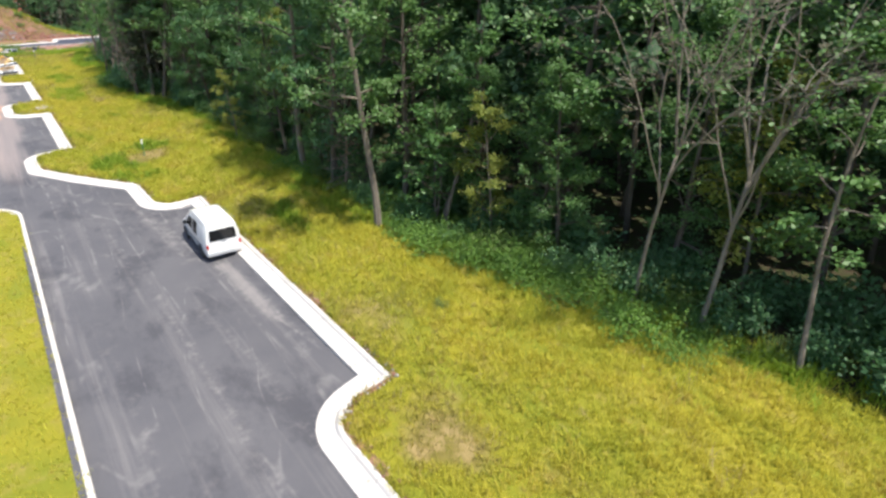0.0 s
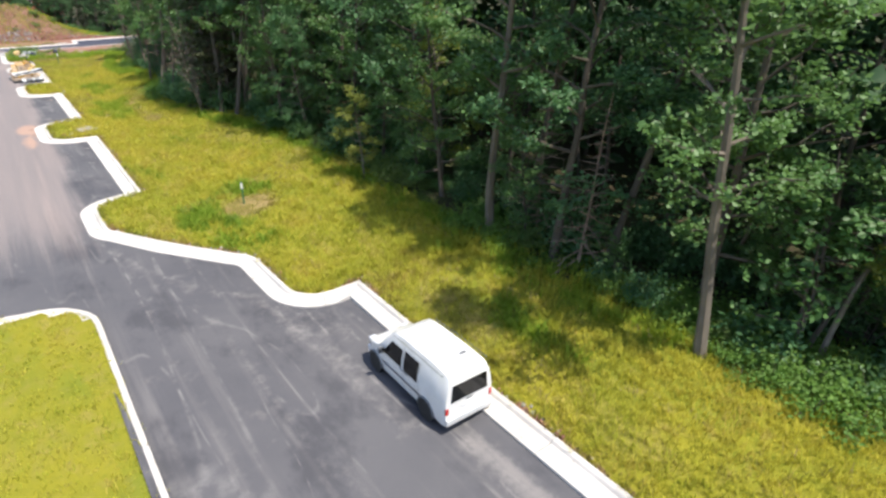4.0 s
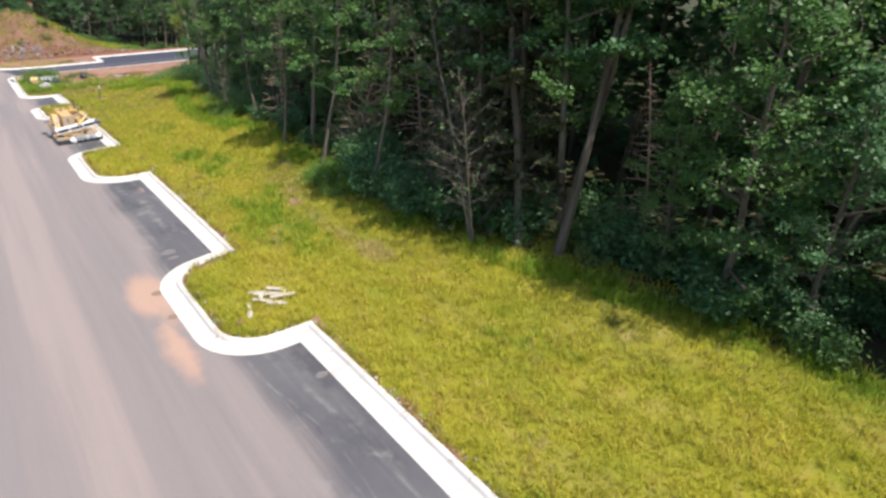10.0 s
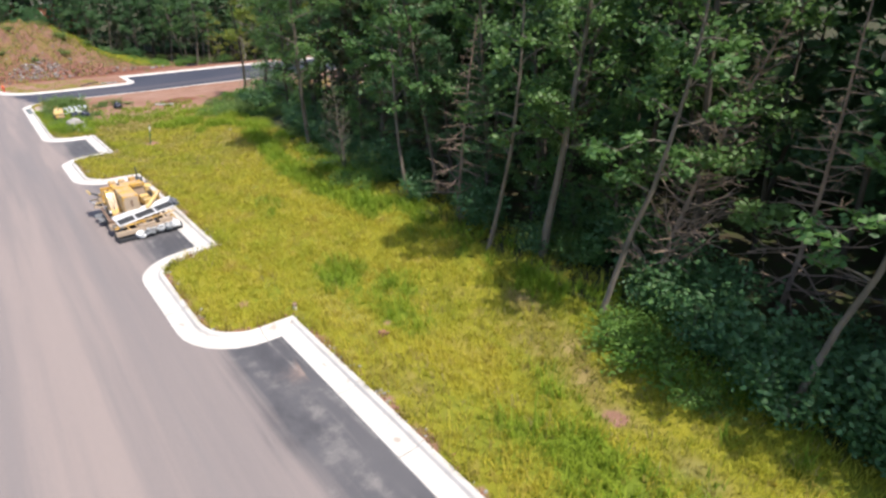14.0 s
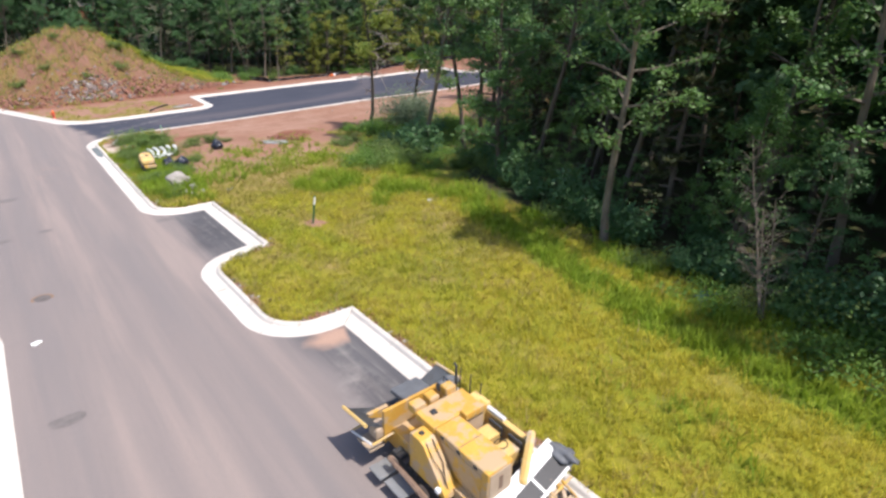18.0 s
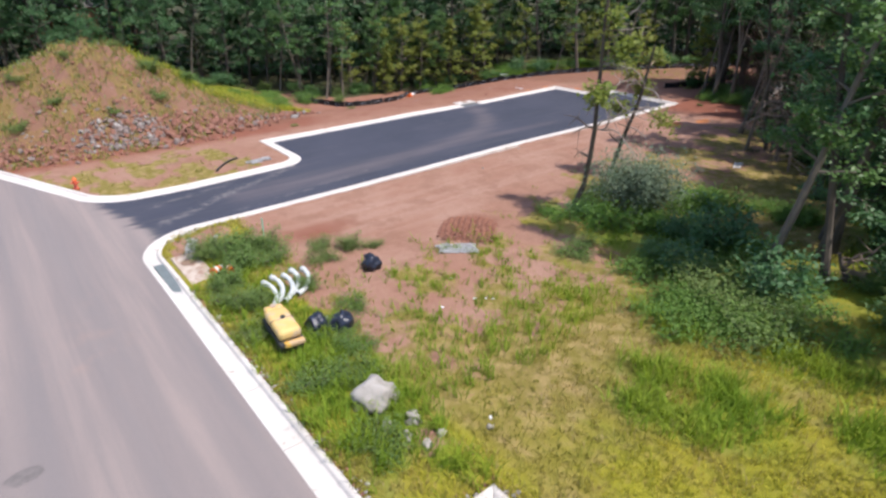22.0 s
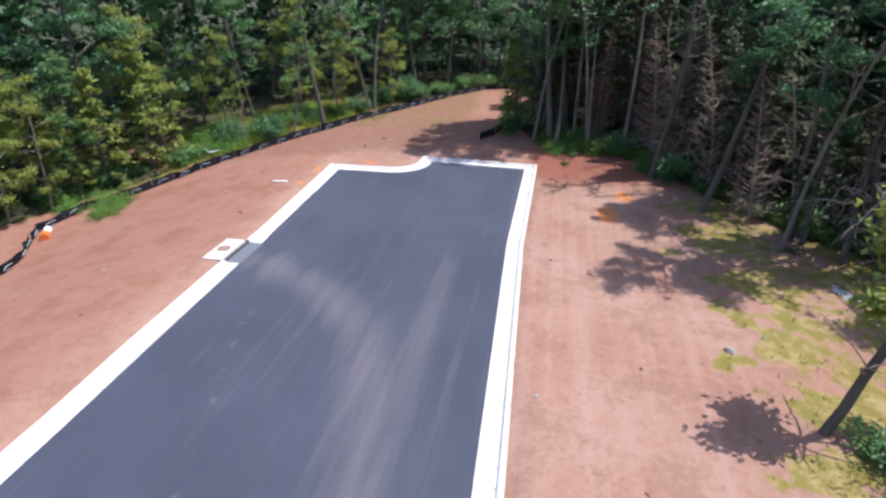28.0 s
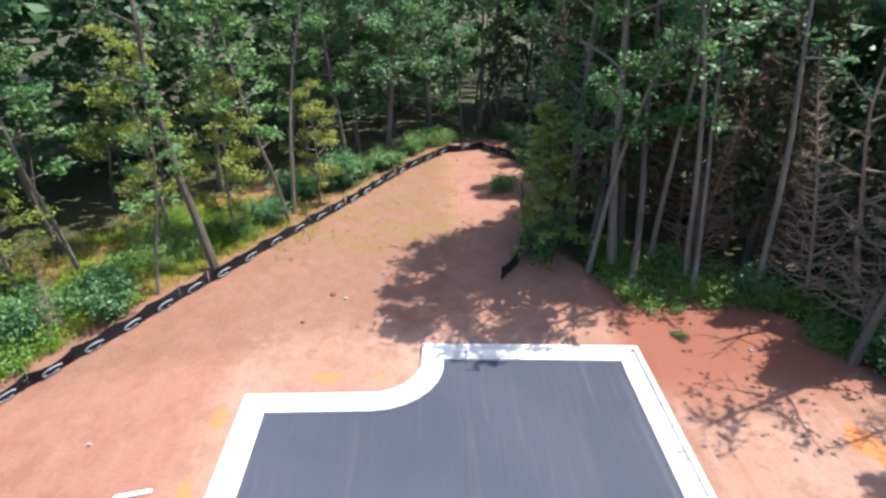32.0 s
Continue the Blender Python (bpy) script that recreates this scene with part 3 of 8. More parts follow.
def dirt_at(x, y):
    """How bare the soil is, 0 to 1."""
    w = wave(x, y, 5.0, 0.7) * 0.5 + wave(x, y, 1.9, 2.2) * 0.3
    d = np.zeros(np.shape(x))
    d = np.maximum(d, smooth(106, 112.5, y + 3.5 * w) * np.where(y > 125, smooth(9.5, 16.5, x + 5 * w), smooth(8.2, 10.5, x)) * (1 - smooth(0, 1, (x - 27) / 3) * (1 - smooth(109, 115, y + 6 * w))))
    d = np.maximum(d, smooth(96, 108, y) * (1 - smooth(117, 120, y)) * smooth(7, 9, x) * (1 - smooth(21, 25, x)) * np.clip(0.62 + 0.9 * w, 0, 1))
    d = np.maximum(d, smooth(135.2, 136.2, y) * smooth(13, 17, x))
    d = np.maximum(d, smooth(128, 130, y) * (1 - smooth(17, 18, x)) * np.clip(0.48 + 1.3 * w, 0, 1) * smooth(-3, 2, x))
    d = np.maximum(d, smooth(134.5, 137, y) * (x < 26) * np.clip(0.74 + 1.7 * w - 0.055 * (y - 140), 0, 1))
    d = np.maximum(d, smooth(56, 57.5, x) * smooth(118, 120, y))
    for cx, cy, r in ((10.5, 90.9, 0.85), (9.9, 56.2, 0.4), (6.4, 60.6, 0.5), (12.2, 47.7, 0.45),
                      (6.3, 119.2, 1.6), (7.6, 119.6, 1.4), (5.6, 118.2, 1.0), (6.9, 100.4, 0.9)):
        d = np.maximum(d, blob(x, y, cx, cy, r) * np.clip(0.8 + w, 0, 1))
    clearing = smooth(21, 25, x + 0.35 * (y - 108)) * (1 - smooth(107.5, 114, y + 5.5 * w))
    d = np.maximum(d * (1 - clearing), clearing * np.clip(0.72 * smooth(103, 110, y) * smooth(30, 36, x) * (1 - smooth(50, 55, x)) + 0.75 * w, 0, 1))
    d = np.maximum(d, np.clip(1.45 - 2.7 * from_line(EAST, x, y), 0, 1) * np.clip(0.48 + 0.9 * w, 0, 0.8) * (y < 97))
    d = d * (1 - 0.85 * smooth(146, 150, y + 2 * w) * smooth(11, 16, x) * (1 - smooth(27, 31, x)))
    d = np.where((y > 133) & (x > 40) & ~inside(CLEARED, x, y), 0.1 * d, d)
    d = d * (1 - 0.62 * smooth(62.5, 66, x) * smooth(126, 129, y) * np.clip(0.8 + w, 0, 1))
    return np.clip(d, 0, 1)


def dry_at(x, y):
    """Where the grass is thin, dull and half dead."""
    w = wave(x, y, 6.0, 1.7)
    d = smooth(27, 32, x) * (1 - smooth(113, 117, y)) * smooth(90, 96, y)
    d = np.maximum(d, 0.72 * smooth(93, 100, y) * (1 - smooth(118, 121, y)) * smooth(7, 9, x) + 0.25 * w * smooth(95, 101, y))
    d = np.maximum(d, 0.45 * smooth(140, 146, y))
    d = np.maximum(d, 0.55 * np.clip(1.1 - from_line([(9.2, 43.5), (10.6, 46)], x, y) / 0.9, 0, 1))
    d = np.maximum(d, 0.85 * np.clip(1.1 - from_line([(12.3, 39), (12.3, 43), (12.0, 46), (12.2, 48.4), (14.0, 50.6), (14.4, 54)], x, y) / 1.0, 0, 1) * np.clip(0.8 + 0.6 * w, 0, 1))
    d = np.maximum(d, 0.85 * smooth(126, 129, y) * (1 - smooth(137, 142, y)))
    d = np.maximum(d, 0.36 * smooth(66, 88, y) + 0.25 * w * smooth(70, 90, y))
    for cx, cy, rx, ry in ((13.3, 18.7, 1, 1), (16.2, 19.3, 1, 1.2), (13.4, 87, 1.2, 1.2), (15.5, 28, 1.5, 3), (8.5, 52, 1.0, 3), (14.2, 82.0, 2.0, 4.2), (15.0, 79.5, 1.2, 2.5), (12.6, -19.5, 2.0, 1.6), (13.0, 50, 1.0, 5), (14.2, 0, 1.6, 4), (13.5, -14, 2, 3), (11.5, 16, 2, 2)):
        d = np.maximum(d, 0.45 * blob(x, y, cx, cy, rx * 1.3, ry * 1.3))
    d = np.maximum(d, 1.3 * blob(x, y, 11.6, 15.7, 1.7, 1.6))
    d = np.maximum(d, 1.2 * blob(x, y, 11.9, -21.2, 1.5, 1.7) * np.clip(0.8 + w, 0, 1))
    return np.clip(d, 0, 1)


def lush_at(x, y):
    """Where the growth is tall and dark green."""
    w = wave(x, y, 4.0, 3.1) * 0.6 + wave(x, y, 1.7, 1.2) * 0.3
    edge = np.clip(1.1 - from_line(CLEARED[:18], x, y) / 2.4, 0, 1)
    u = np.maximum(edge * np.clip(0.55 + w, 0, 1), 0)
    u = np.maximum(u, np.clip(1.25 - from_line([(14.8, 64), (14.7, 69), (14.7, 74), (15.6, 79), (17.0, 86)], x, y) / 1.1, 0, 1) * np.clip(0.9 + 0.5 * w, 0, 1))
    for cx, cy, rx, ry in ((25, 104.5, 5.0, 6.0), (14.2, 97.2, 2.6, 2.6), (15.9, 91.0, 2.6, 2.4), (19.0, 94.0, 2.5, 3.5), (17.5, 86.5, 1.8, 4.0), (18.5, 99, 3.0, 2.2), (10.4, 46.5, 2.0, 6.5), (10.8, 58, 1.6, 4.5), (9.4, 25, 2.2, 3.5), (12.2, 17.8, 2.2, 1.8), (9.6, 11.5, 1.8, 2.2), (11.4, 70, 1.2, 5), (15.3, -2.0, 1.2, 4), (12.6, 31, 1.6, 2.5), (14.6, 96, 3, 3), (9.5, 15.5, 2.5, 3.5), (7.2, 115, 2.4, 3.2), (6.6, 104, 2.6, 8), (11.5, 108, 2, 2), (18.5, -3, 2.5, 4), (20.2, -11, 2.6, 5), (20.5, 98.5, 4.5, 3.0), (26, 108, 5, 3.5), (60, 146, 8, 6), (67, 143, 7, 6), (59, 114, 4, 3), (10.5, 60, 1.2, 3)):
        u = np.maximum(u, blob(x, y, cx, cy, rx * (1.25 if 8 < cy < 75 else 1), ry) * (0.9 if 40 < cy < 62 or cy < 19 else 0.5 if cy < 75 else 1.0) * np.clip(0.75 + w, 0, 1))
    return np.clip(u - 0.9 * blob(x, y, 11.6, 15.7, 1.5, 1.4), 0, 1)


# ---- ground, road and kerbs ------------------------------------------------
def steps(a, b, n, grow=1.35):
    w = np.cumsum(grow ** np.arange(n))
    return a + (b - a) * w / w[-1]


def ground_sheet():
    xs = np.concatenate([steps(-13, -700, 12)[::-1], np.arange(-13, 4, 0.5), np.arange(4, 20, 0.25), np.arange(20, 88, 0.5), steps(88, 700, 12)])
    ys = np.concatenate([steps(-46, -700, 12)[::-1], np.arange(-46, 172, 0.5), steps(172, 800, 12)])
    X, Y = np.meshgrid(xs, ys)
    road = inside(BEDDED, X, Y)
    Z = ground(X, Y) + np.where(road, -0.16, 0.10) + np.where(road, 0, 0.035 * wave(X, Y, 2.3, 0.3))
    n, k = len(xs), len(ys)
    i = (np.arange(k - 1)[:, None] * n + np.arange(n - 1)).ravel()
    quads = np.stack([i, i + 1, i + n + 1, i + n], 1)
    me = bpy.data.meshes.new("ground")
    me.vertices.add(n * k)
    me.vertices.foreach_set("co", np.stack([X, Y, Z], -1).ravel())
    me.loops.add(quads.size)
    me.loops.foreach_set("vertex_index", quads.ravel().astype(np.int32))
    me.polygons.add(len(quads))
    me.polygons.foreach_set("loop_start", np.arange(0, quads.size, 4, dtype=np.int32))
    me.update(calc_edges=True)
    me.shade_smooth()
    wooded = ~inside(CLEARED, X, Y)
    far = from_line(EDGE, X, Y)
    masks = {"dirt": dirt_at(X, Y), "woods": np.where(wooded, np.clip(0.45 + (far - 7.0 * smooth(53, 57, X) * smooth(135, 138, Y)) / 2.5, 0, 1), np.clip(0.4 - far / 1.6, 0, 1)),
             "dry": dry_at(X, Y), "lush": lush_at(X, Y), "umber": np.maximum(smooth(137, 143, Y) * (1 - smooth(21, 29, X)), 0.75 * smooth(56, 60, X + 0.3 * (Y - 132)) * smooth(126, 130, Y)), "rut": np.maximum(smooth(112, 114.5, Y) * (1 - smooth(121.5, 123, Y)) * smooth(9, 14, X), 0.4 * smooth(136, 138, Y) * smooth(16, 20, X)),
             "ochre": np.maximum.reduce([blob(X, Y, cx, cy, rx, ry) for cx, cy, rx, ry in
                                         ((55.3, 133.6, 0.45, 1.3), (55.3, 131.7, 0.4, 0.6), (53.4, 136.9, 0.9, 0.5), (48.5, 117.2, 1.8, 1.0), (51.6, 116.0, 1.5, 0.8), (50.5, 137, 0.8, 0.4))]),
             "red": np.maximum.reduce([0.6 * smooth(57.0, 60, X) * smooth(114, 119, Y) * (1 - smooth(60, 72, X)) * (1 - smooth(127, 134, Y)), 0.8 * blob(X, Y, 12.0, 116.5, 3.5, 1.8), 0.9 * blob(X, Y, 19.0, 111.6, 2.3, 1.9),
                                       # The 1.0 term: redder soil, plus tree shade beside the road end, as colour.
                                       0.85 * smooth(135.5, 139, Y) * (1 - 0.75 * smooth(141, 147, Y)) * (1 - smooth(22, 33, X)), 1.0 * smooth(50, 56.5, X) * (1 - smooth(121, 124, Y)), 0.55 * smooth(55, 60, X), 0.62 * smooth(13, 20, X) * smooth(136, 138, Y), 0.5 * blob(X, Y, 62, 134, 7, 5)])}
    for name, v in masks.items():
        me.attributes.new(name, "FLOAT", "POINT").data.foreach_set("value", v.ravel().astype(np.float32))
    me.materials.append(M_GROUND)
    return tagged(new("ground", me), "uneven ground of yellow-green grass, bare red soil and shaded leaf litter", "ground", kind="structure")


ground_sheet()


def paved_sheet():
    from mathutils import geometry
    line = [Vector(p) for p in PAVED]
    gx, gy = np.meshgrid(np.arange(-9.2, 57, 0.5), np.arange(-45, 150, 0.5))
    ok = inside(PAVED, gx, gy) & (from_line(PAVED + PAVED[:1], gx, gy) > 0.3)
    pts = line + [Vector(p) for p in zip(gx[ok].tolist(), gy[ok].tolist())]
    k = len(line)
    vs, _, fs, *_ = geometry.delaunay_2d_cdt(pts, [(i, (i + 1) % k) for i in range(k)], [list(range(k))], 1, 1e-5)
    co = np.array([tuple(v) for v in vs])
    x, y = co[:, 0], co[:, 1]
    me = bpy.data.meshes.new("road")
    me.from_pydata(np.column_stack([co, ground(x, y)]).tolist(), [], [tuple(f) for f in fs])
    up = np.zeros(len(me.polygons) * 3, np.float32)
    me.polygons.foreach_get("normal", up)
    if up.reshape(-1, 3)[:, 2].mean() < 0:
        me.flip_normals()
    w = wave(x, y, 9.0, 0.4)
    lane = smooth(8, 26, y) * (1 - smooth(3.5, 5.7, x + 0.4 * w - 0.4 * smooth(56, 76, y))) * (1 - 0.35 * smooth(90, 100, y) * blob(x, y, 0, 84, 5, 12))
    second = smooth(3.0, 6.5, x + 0.8 * (y - 124) * 0.3) * smooth(119, 120.5, y)
    swing = np.clip(1.15 - from_line([(39.5, 134), (37.6, 130.5), (35, 127.8), (31, 126.0), (25, 125.0), (18, 124.6), (11, 124.6)], x, y) / 2.0, 0, 1) * 0.8
    worn = 0.5 * blob(x, y, 9.6, 2.5, 2.2, 3.5)
    for line, wide, much in (([(8.6, 6.5), (8.9, 3), (9.4, -0.5), (9.5, -3.5)], 0.55, 0.75), ([(10.6, -4.8), (10.75, -8.5), (10.9, -11)], 0.8, 1.0), ([(6.4, 10), (6.8, 2), (7.2, -6), (7.5, -24)], 0.5, 0.6),
                             ([(4.9, 13), (5.0, 2), (4.9, -26)], 0.45, 0.55), ([(8.4, -8), (8.9, -13), (9.1, -20)], 0.6, 0.55), ([(9.6, 6.2), (7.6, 7.6), (5.6, 11), (4.6, 15)], 0.6, 0.6),
                             ([(4.2, 47), (5.4, 52), (6.3, 56)], 0.5, 0.7), ([(4.3, 30), (5.3, 27), (6.2, 23.5)], 0.5, 0.6), ([(5.2, 34.5), (6.3, 31)], 0.4, 0.5), ([(4.2, 29), (4.9, 26), (5.2, 21)], 0.4, 0.6), ([(4.4, 33), (5.6, 30.5), (6.6, 29)], 0.35, 0.6), ([(5.6, 27), (6.4, 24)], 0.35, 0.5), ([(5.0, 57.5), (5.7, 53.5), (5.9, 49)], 0.4, 0.7), ([(6.6, 54.6), (6.5, 52.6)], 0.5, 0.5), ([(4.5, 52), (5.0, 46)], 0.4, 0.6), ([(4.4, 76), (5.6, 79), (6.4, 80.6)], 0.8, 0.7),
                             ([(5.3, 62), (5.2, 69), (5.6, 71)], 0.7, 0.5), ([(5.4, 92), (6.3, 95.5)], 0.7, 0.5), ([(12, 129), (14.5, 131), (15.6, 134)], 0.9, 0.7), ([(6, 123), (10, 125.2), (16, 128)], 0.8, 0.75), ([(6, 126), (11, 127.2), (15, 129.6)], 0.6, 0.7), ([(8, 122), (14, 123), (20, 124)], 0.5, 0.6), ([(18, 128), (28, 130.5), (36, 133)], 0.5, 0.45)):
        worn = np.maximum(worn, much * np.clip(1.1 - from_line(line, x, y) / wide, 0, 1))
    swing = np.maximum(swing, np.clip(1.0 - np.abs(y - 124.2 - 0.06 * (x - 20)) / 1.3, 0, 1) * smooth(10, 24, x) * (1 - smooth(40, 46, x)) * 0.8)
    sand = np.maximum.reduce([blob(x, y, 3.4, 42.3, 1.0, 2.6), 0.9 * blob(x, y, 3.2, 38.0, 0.6, 3.2), 0.85 * blob(x, y, 5.9, 80.5, 1.2, 0.9), 0.7 * blob(x, y, -2.2, 29.5, 1.0, 1.5), 0.5 * blob(x, y, 6.3, 55.5, 1.2, 1.0), 0.26 * blob(x, y, 0.5, 113, 4.0, 10)])
    for name, v in {"dust": lane, "fresh": second, "track": np.clip(swing, 0, 1), "scuff": worn, "sand": sand}.items():
        me.attributes.new(name, "FLOAT", "POINT").data.foreach_set("value", np.asarray(v, np.float32))
    me.materials.append(M_ASPHALT)
    me.shade_smooth()
    return tagged(new("road", me), "asphalt road with parking bays, dusty tan lanes and a fresh black branch", "road", kind="structure")


paved_sheet()


def finer(pts, most=1.5):
    out = []
    for a, b in zip(pts, pts[1:]):
        k = max(1, int(math.dist(a, b) / most))
        out += [(a[0] + (b[0] - a[0]) * i / k, a[1] + (b[1] - a[1]) * i / k) for i in range(k)]
    return out + [pts[-1]]


def kerb_run(name, pts, side, width, label, parent=None):
    """A kerb and gutter poured in one: back, rounded top, sloped face, gutter pan and lip."""
    bm, rings = bmesh.new(), []
    pts = finer(pts)
    rise = [0.008 * math.sin(i * 1.7) + 0.006 * math.sin(i * 0.61) for i in range(len(pts))]
    for d, z in ((-0.01, -0.2), (0, 0.12), (0.03, 0.145), (0.14, 0.145), (0.18, 0.12), (0.24, 0.03), (0.30, 0.012), (width - 0.02, 0.022), (width, 0.012), (width, -0.2)):
        line = offset(pts, side * d)
        rings.append([bm.verts.new((x, y, float(ground(px, py)) + z + (r if z > 0.1 else 0))) for (x, y), (px, py), r in zip(line, pts, rise)])
    lines = [[v.co.copy() for v in r] for r in rings]
    bm.free()
    kerb = tagged(new(name), label, "kerb", kind="structure")
    kerb.parent = parent
    start, run = 0, 0.0
    for i in range(1, len(pts)):
        run += math.dist(pts[i], pts[i - 1])
        if run < 2.9 and i < len(pts) - 1:
            continue
        bm = bmesh.new()
        rows = [[q.copy() for q in r[start:i + 1]] for r in lines]
        for r in rows:  # a narrow open joint between two lengths
            for end, other in ((0, 1), (-1, -2)):
                d = r[other] - r[end]
                r[end] += d.normalized() * min(0.011, d.length * 0.3)
        rows = [[bm.verts.new(q) for q in r] for r in rows]
        for r, q in zip(rows, rows[1:]):
            for k in range(len(r) - 1):
                bm.faces.new((r[k], r[k + 1], q[k + 1], q[k]))
        bm.faces.new([r[0] for r in rows])
        bm.faces.new([r[-1] for r in rows][::-1])
        bmesh.ops.recalc_face_normals(bm, faces=bm.faces)
        part("kerb_length", bm, M_KERB, kerb)
        start, run = i, 0.0
    return kerb


kerb_run("kerb_east", EAST, -1, KERB, "pale concrete kerb and gutter round parking bays and planted islands")
kerb_run("kerb_north", NORTH, -1, KERB, "pale concrete kerb and gutter of the branch road")
kerb_run("kerb_west", WEST, 1, 0.4, "narrow pale concrete kerb overgrown by mown grass")


def west_island(name, pts, label):
    ring = finer(pts, 1.0)
    kerb_run(name, pts, -1, 0.7, label)
    bm = bmesh.new()
    inner = [bm.verts.new((x, y, float(ground(x, y)) + 0.11)) for x, y in offset(ring, 0.02)]
    bm.faces.new(inner)
    bmesh.ops.triangulate(bm, faces=bm.faces)
    bmesh.ops.recalc_face_normals(bm, faces=bm.faces)
    ob = part(name + "_bed", bm, M_GROUND, None)
    tagged(ob, "flat soil bed inside the kerbed island", "ground", kind="structure")


west_island("kerb_island_south", [(-9.0, 88.9), *arc(-5.3, 87.2, 1.5, 90, 0), (-3.8, 74.0), *arc(-5.3, 73.5, 1.5, 0, -90), (-9.0, 72.0)],
            "pale concrete kerb round the end of a road island")
west_island("kerb_island_north", [(-9.0, 106.0), *arc(-5.6, 104.4, 1.6, 90, 0), (-4.0, 99.0), *arc(-5.6, 98.4, 1.6, 0, -90), (-9.0, 96.8)],
            "pale concrete kerb round a rounded road island")


# ---- grass: single blades, too many to count ---------------------------------
def blade_field(name, x, y, z, tall, wide, lean, material, label, rng):
    """Blades as slim tapered leaves, each bent once."""
    n = len(x)
    b = rng.uniform(0, 2 * math.pi, n)
    a = b + math.pi / 2 + rng.uniform(-0.5, 0.5, n)
    sx, sy = np.cos(a) * wide / 2, np.sin(a) * wide / 2
    lx, ly = np.cos(b) * lean * tall, np.sin(b) * lean * tall
    v = np.empty((n, 5, 3))
    v[:, 0] = np.stack([x - sx, y - sy, z - 0.03], 1)
    v[:, 1] = np.stack([x + sx, y + sy, z - 0.03], 1)
    v[:, 2] = np.stack([x + sx * 0.8 + lx * 0.35, y + sy * 0.8 + ly * 0.35, z + tall * 0.6], 1)
    v[:, 3] = np.stack([x - sx * 0.8 + lx * 0.35, y - sy * 0.8 + ly * 0.35, z + tall * 0.6], 1)
    v[:, 4] = np.stack([x + lx, y + ly, z + tall], 1)
    base = (np.arange(n) * 5)[:, None]
    loops = np.concatenate([base + np.array([0, 1, 2, 3]), base + np.array([3, 2, 4])], 1).ravel()
    starts = (np.arange(n) * 7)[:, None] + np.array([0, 4])
    me = bpy.data.meshes.new(name)
    me.vertices.add(n * 5)
    me.vertices.foreach_set("co", v.ravel())
    me.loops.add(len(loops))
    me.loops.foreach_set("vertex_index", loops.astype(np.int32))
    me.polygons.add(2 * n)
    me.polygons.foreach_set("loop_start", starts.ravel().astype(np.int32))
    me.update(calc_edges=True)
    me.materials.append(material)
    return tagged(new(name, me), label, "grass", kind="stuff")


def scatter(n, x0, x1, y0, y1, rng):
    return rng.uniform(x0, x1, n), rng.uniform(y0, y1, n)


rng = np.random.default_rng(5)
gx, gy = [], []
for n, *area in ((68000, 4.6, 19, 3, 122), (34000, 9.5, 24.5, -45, 6), (9000, -6, 3.3, -40, 10.5), (3500, -4, 20, 128, 142), (6500, 20, 50, 96, 121), (5000, -12, 24, 140, 170), (5500, 50, 90, 108, 150), (15000, 54, 73, 136, 151)):
    a, b = scatter(n, *area, rng)
    gx.append(a)
    gy.append(b)
gx, gy = np.concatenate(gx), np.concatenate(gy)
off_road = ~inside(offset(EAST, 0.04) + offset(NORTH, 0.04) + [(-45.5, 190), (-10, 120), (-10, 10.5)] + offset(WEST, 0.1), gx, gy)
bare, rich, sere = dirt_at(gx, gy), lush_at(gx, gy), dry_at(gx, gy)
woods_in = ~inside(CLEARED, gx, gy)
deep = np.where(woods_in, from_line(EDGE, gx, gy) - 7.0 * smooth(53, 57, gx) * smooth(135, 138, gy), 0)
slab = (gx > 4.8) & (gx < 6.25) & (gy > 114.4) & (gy < 118.1)
keep = off_road & ~slab & (rng.uniform(0, 1, len(gx)) > bare * 1.1) & (rng.uniform(0, 1, len(gx)) > 0.55 * np.clip(sere - 0.2, 0, 1)) & (deep < 2.5 * rng.uniform(0, 1, len(gx)) + 0.4)
gx, gy, rich, sere = gx[keep], gy[keep], rich[keep], sere[keep]
tint = rng.uniform(0, 1, len(gx))
is_lush = rich + 0.25 * wave(gx, gy, 6.0, 2.0) > 0.35 + 0.5 * tint
is_lush |= (gy > 101) & (gy < 116) & (gx < 22) & (rng.uniform(0, 1, len(gx)) + 0.3 * wave(gx, gy, 2.6, 1.4) < 0.5)
straw = ~is_lush & (tint + 0.25 * wave(gx, gy, 5.0, 0.9) + 0.3 * sere > 1.06)
dull = ~is_lush & ~straw & (rng.uniform(0, 1, len(gx)) < sere * np.where(gy > 96, 2.0, 1.2))
mown = np.where(gx < 3.4, 0.45, 1.0)
high = rng.uniform(0.13, 0.33, len(gx)) * (1 + 0.4 * wave(gx, gy, 3.0, 1.0)) * (1 - 0.45 * np.clip(sere, 0, 1)) + np.where(is_lush, rng.uniform(0.08, 0.30, len(gx)), 0)
high += np.where(is_lush & (gy > 84) & (gy < 104), 0.28 * rng.uniform(0.3, 1.0, len(gx)), 0)
high *= mown
EACH = 5  # blades in a tuft


def tufts(name, sel, material, label, wider=1.0):
    """Tufts of a few blades that fan out from one root."""
    x, y, h = (np.repeat(v[sel], EACH) for v in (gx, gy, high))
    k = len(x)
    x, y = x + rng.normal(0, 0.085, k), y + rng.normal(0, 0.085, k)
    h = h * rng.uniform(0.55, 1.2, k)
    blade_field(name, x, y, ground(x, y) + 0.1, h, rng.uniform(0.016, 0.036, k) * wider, rng.uniform(0.25, 1.25, k), material, label, rng)


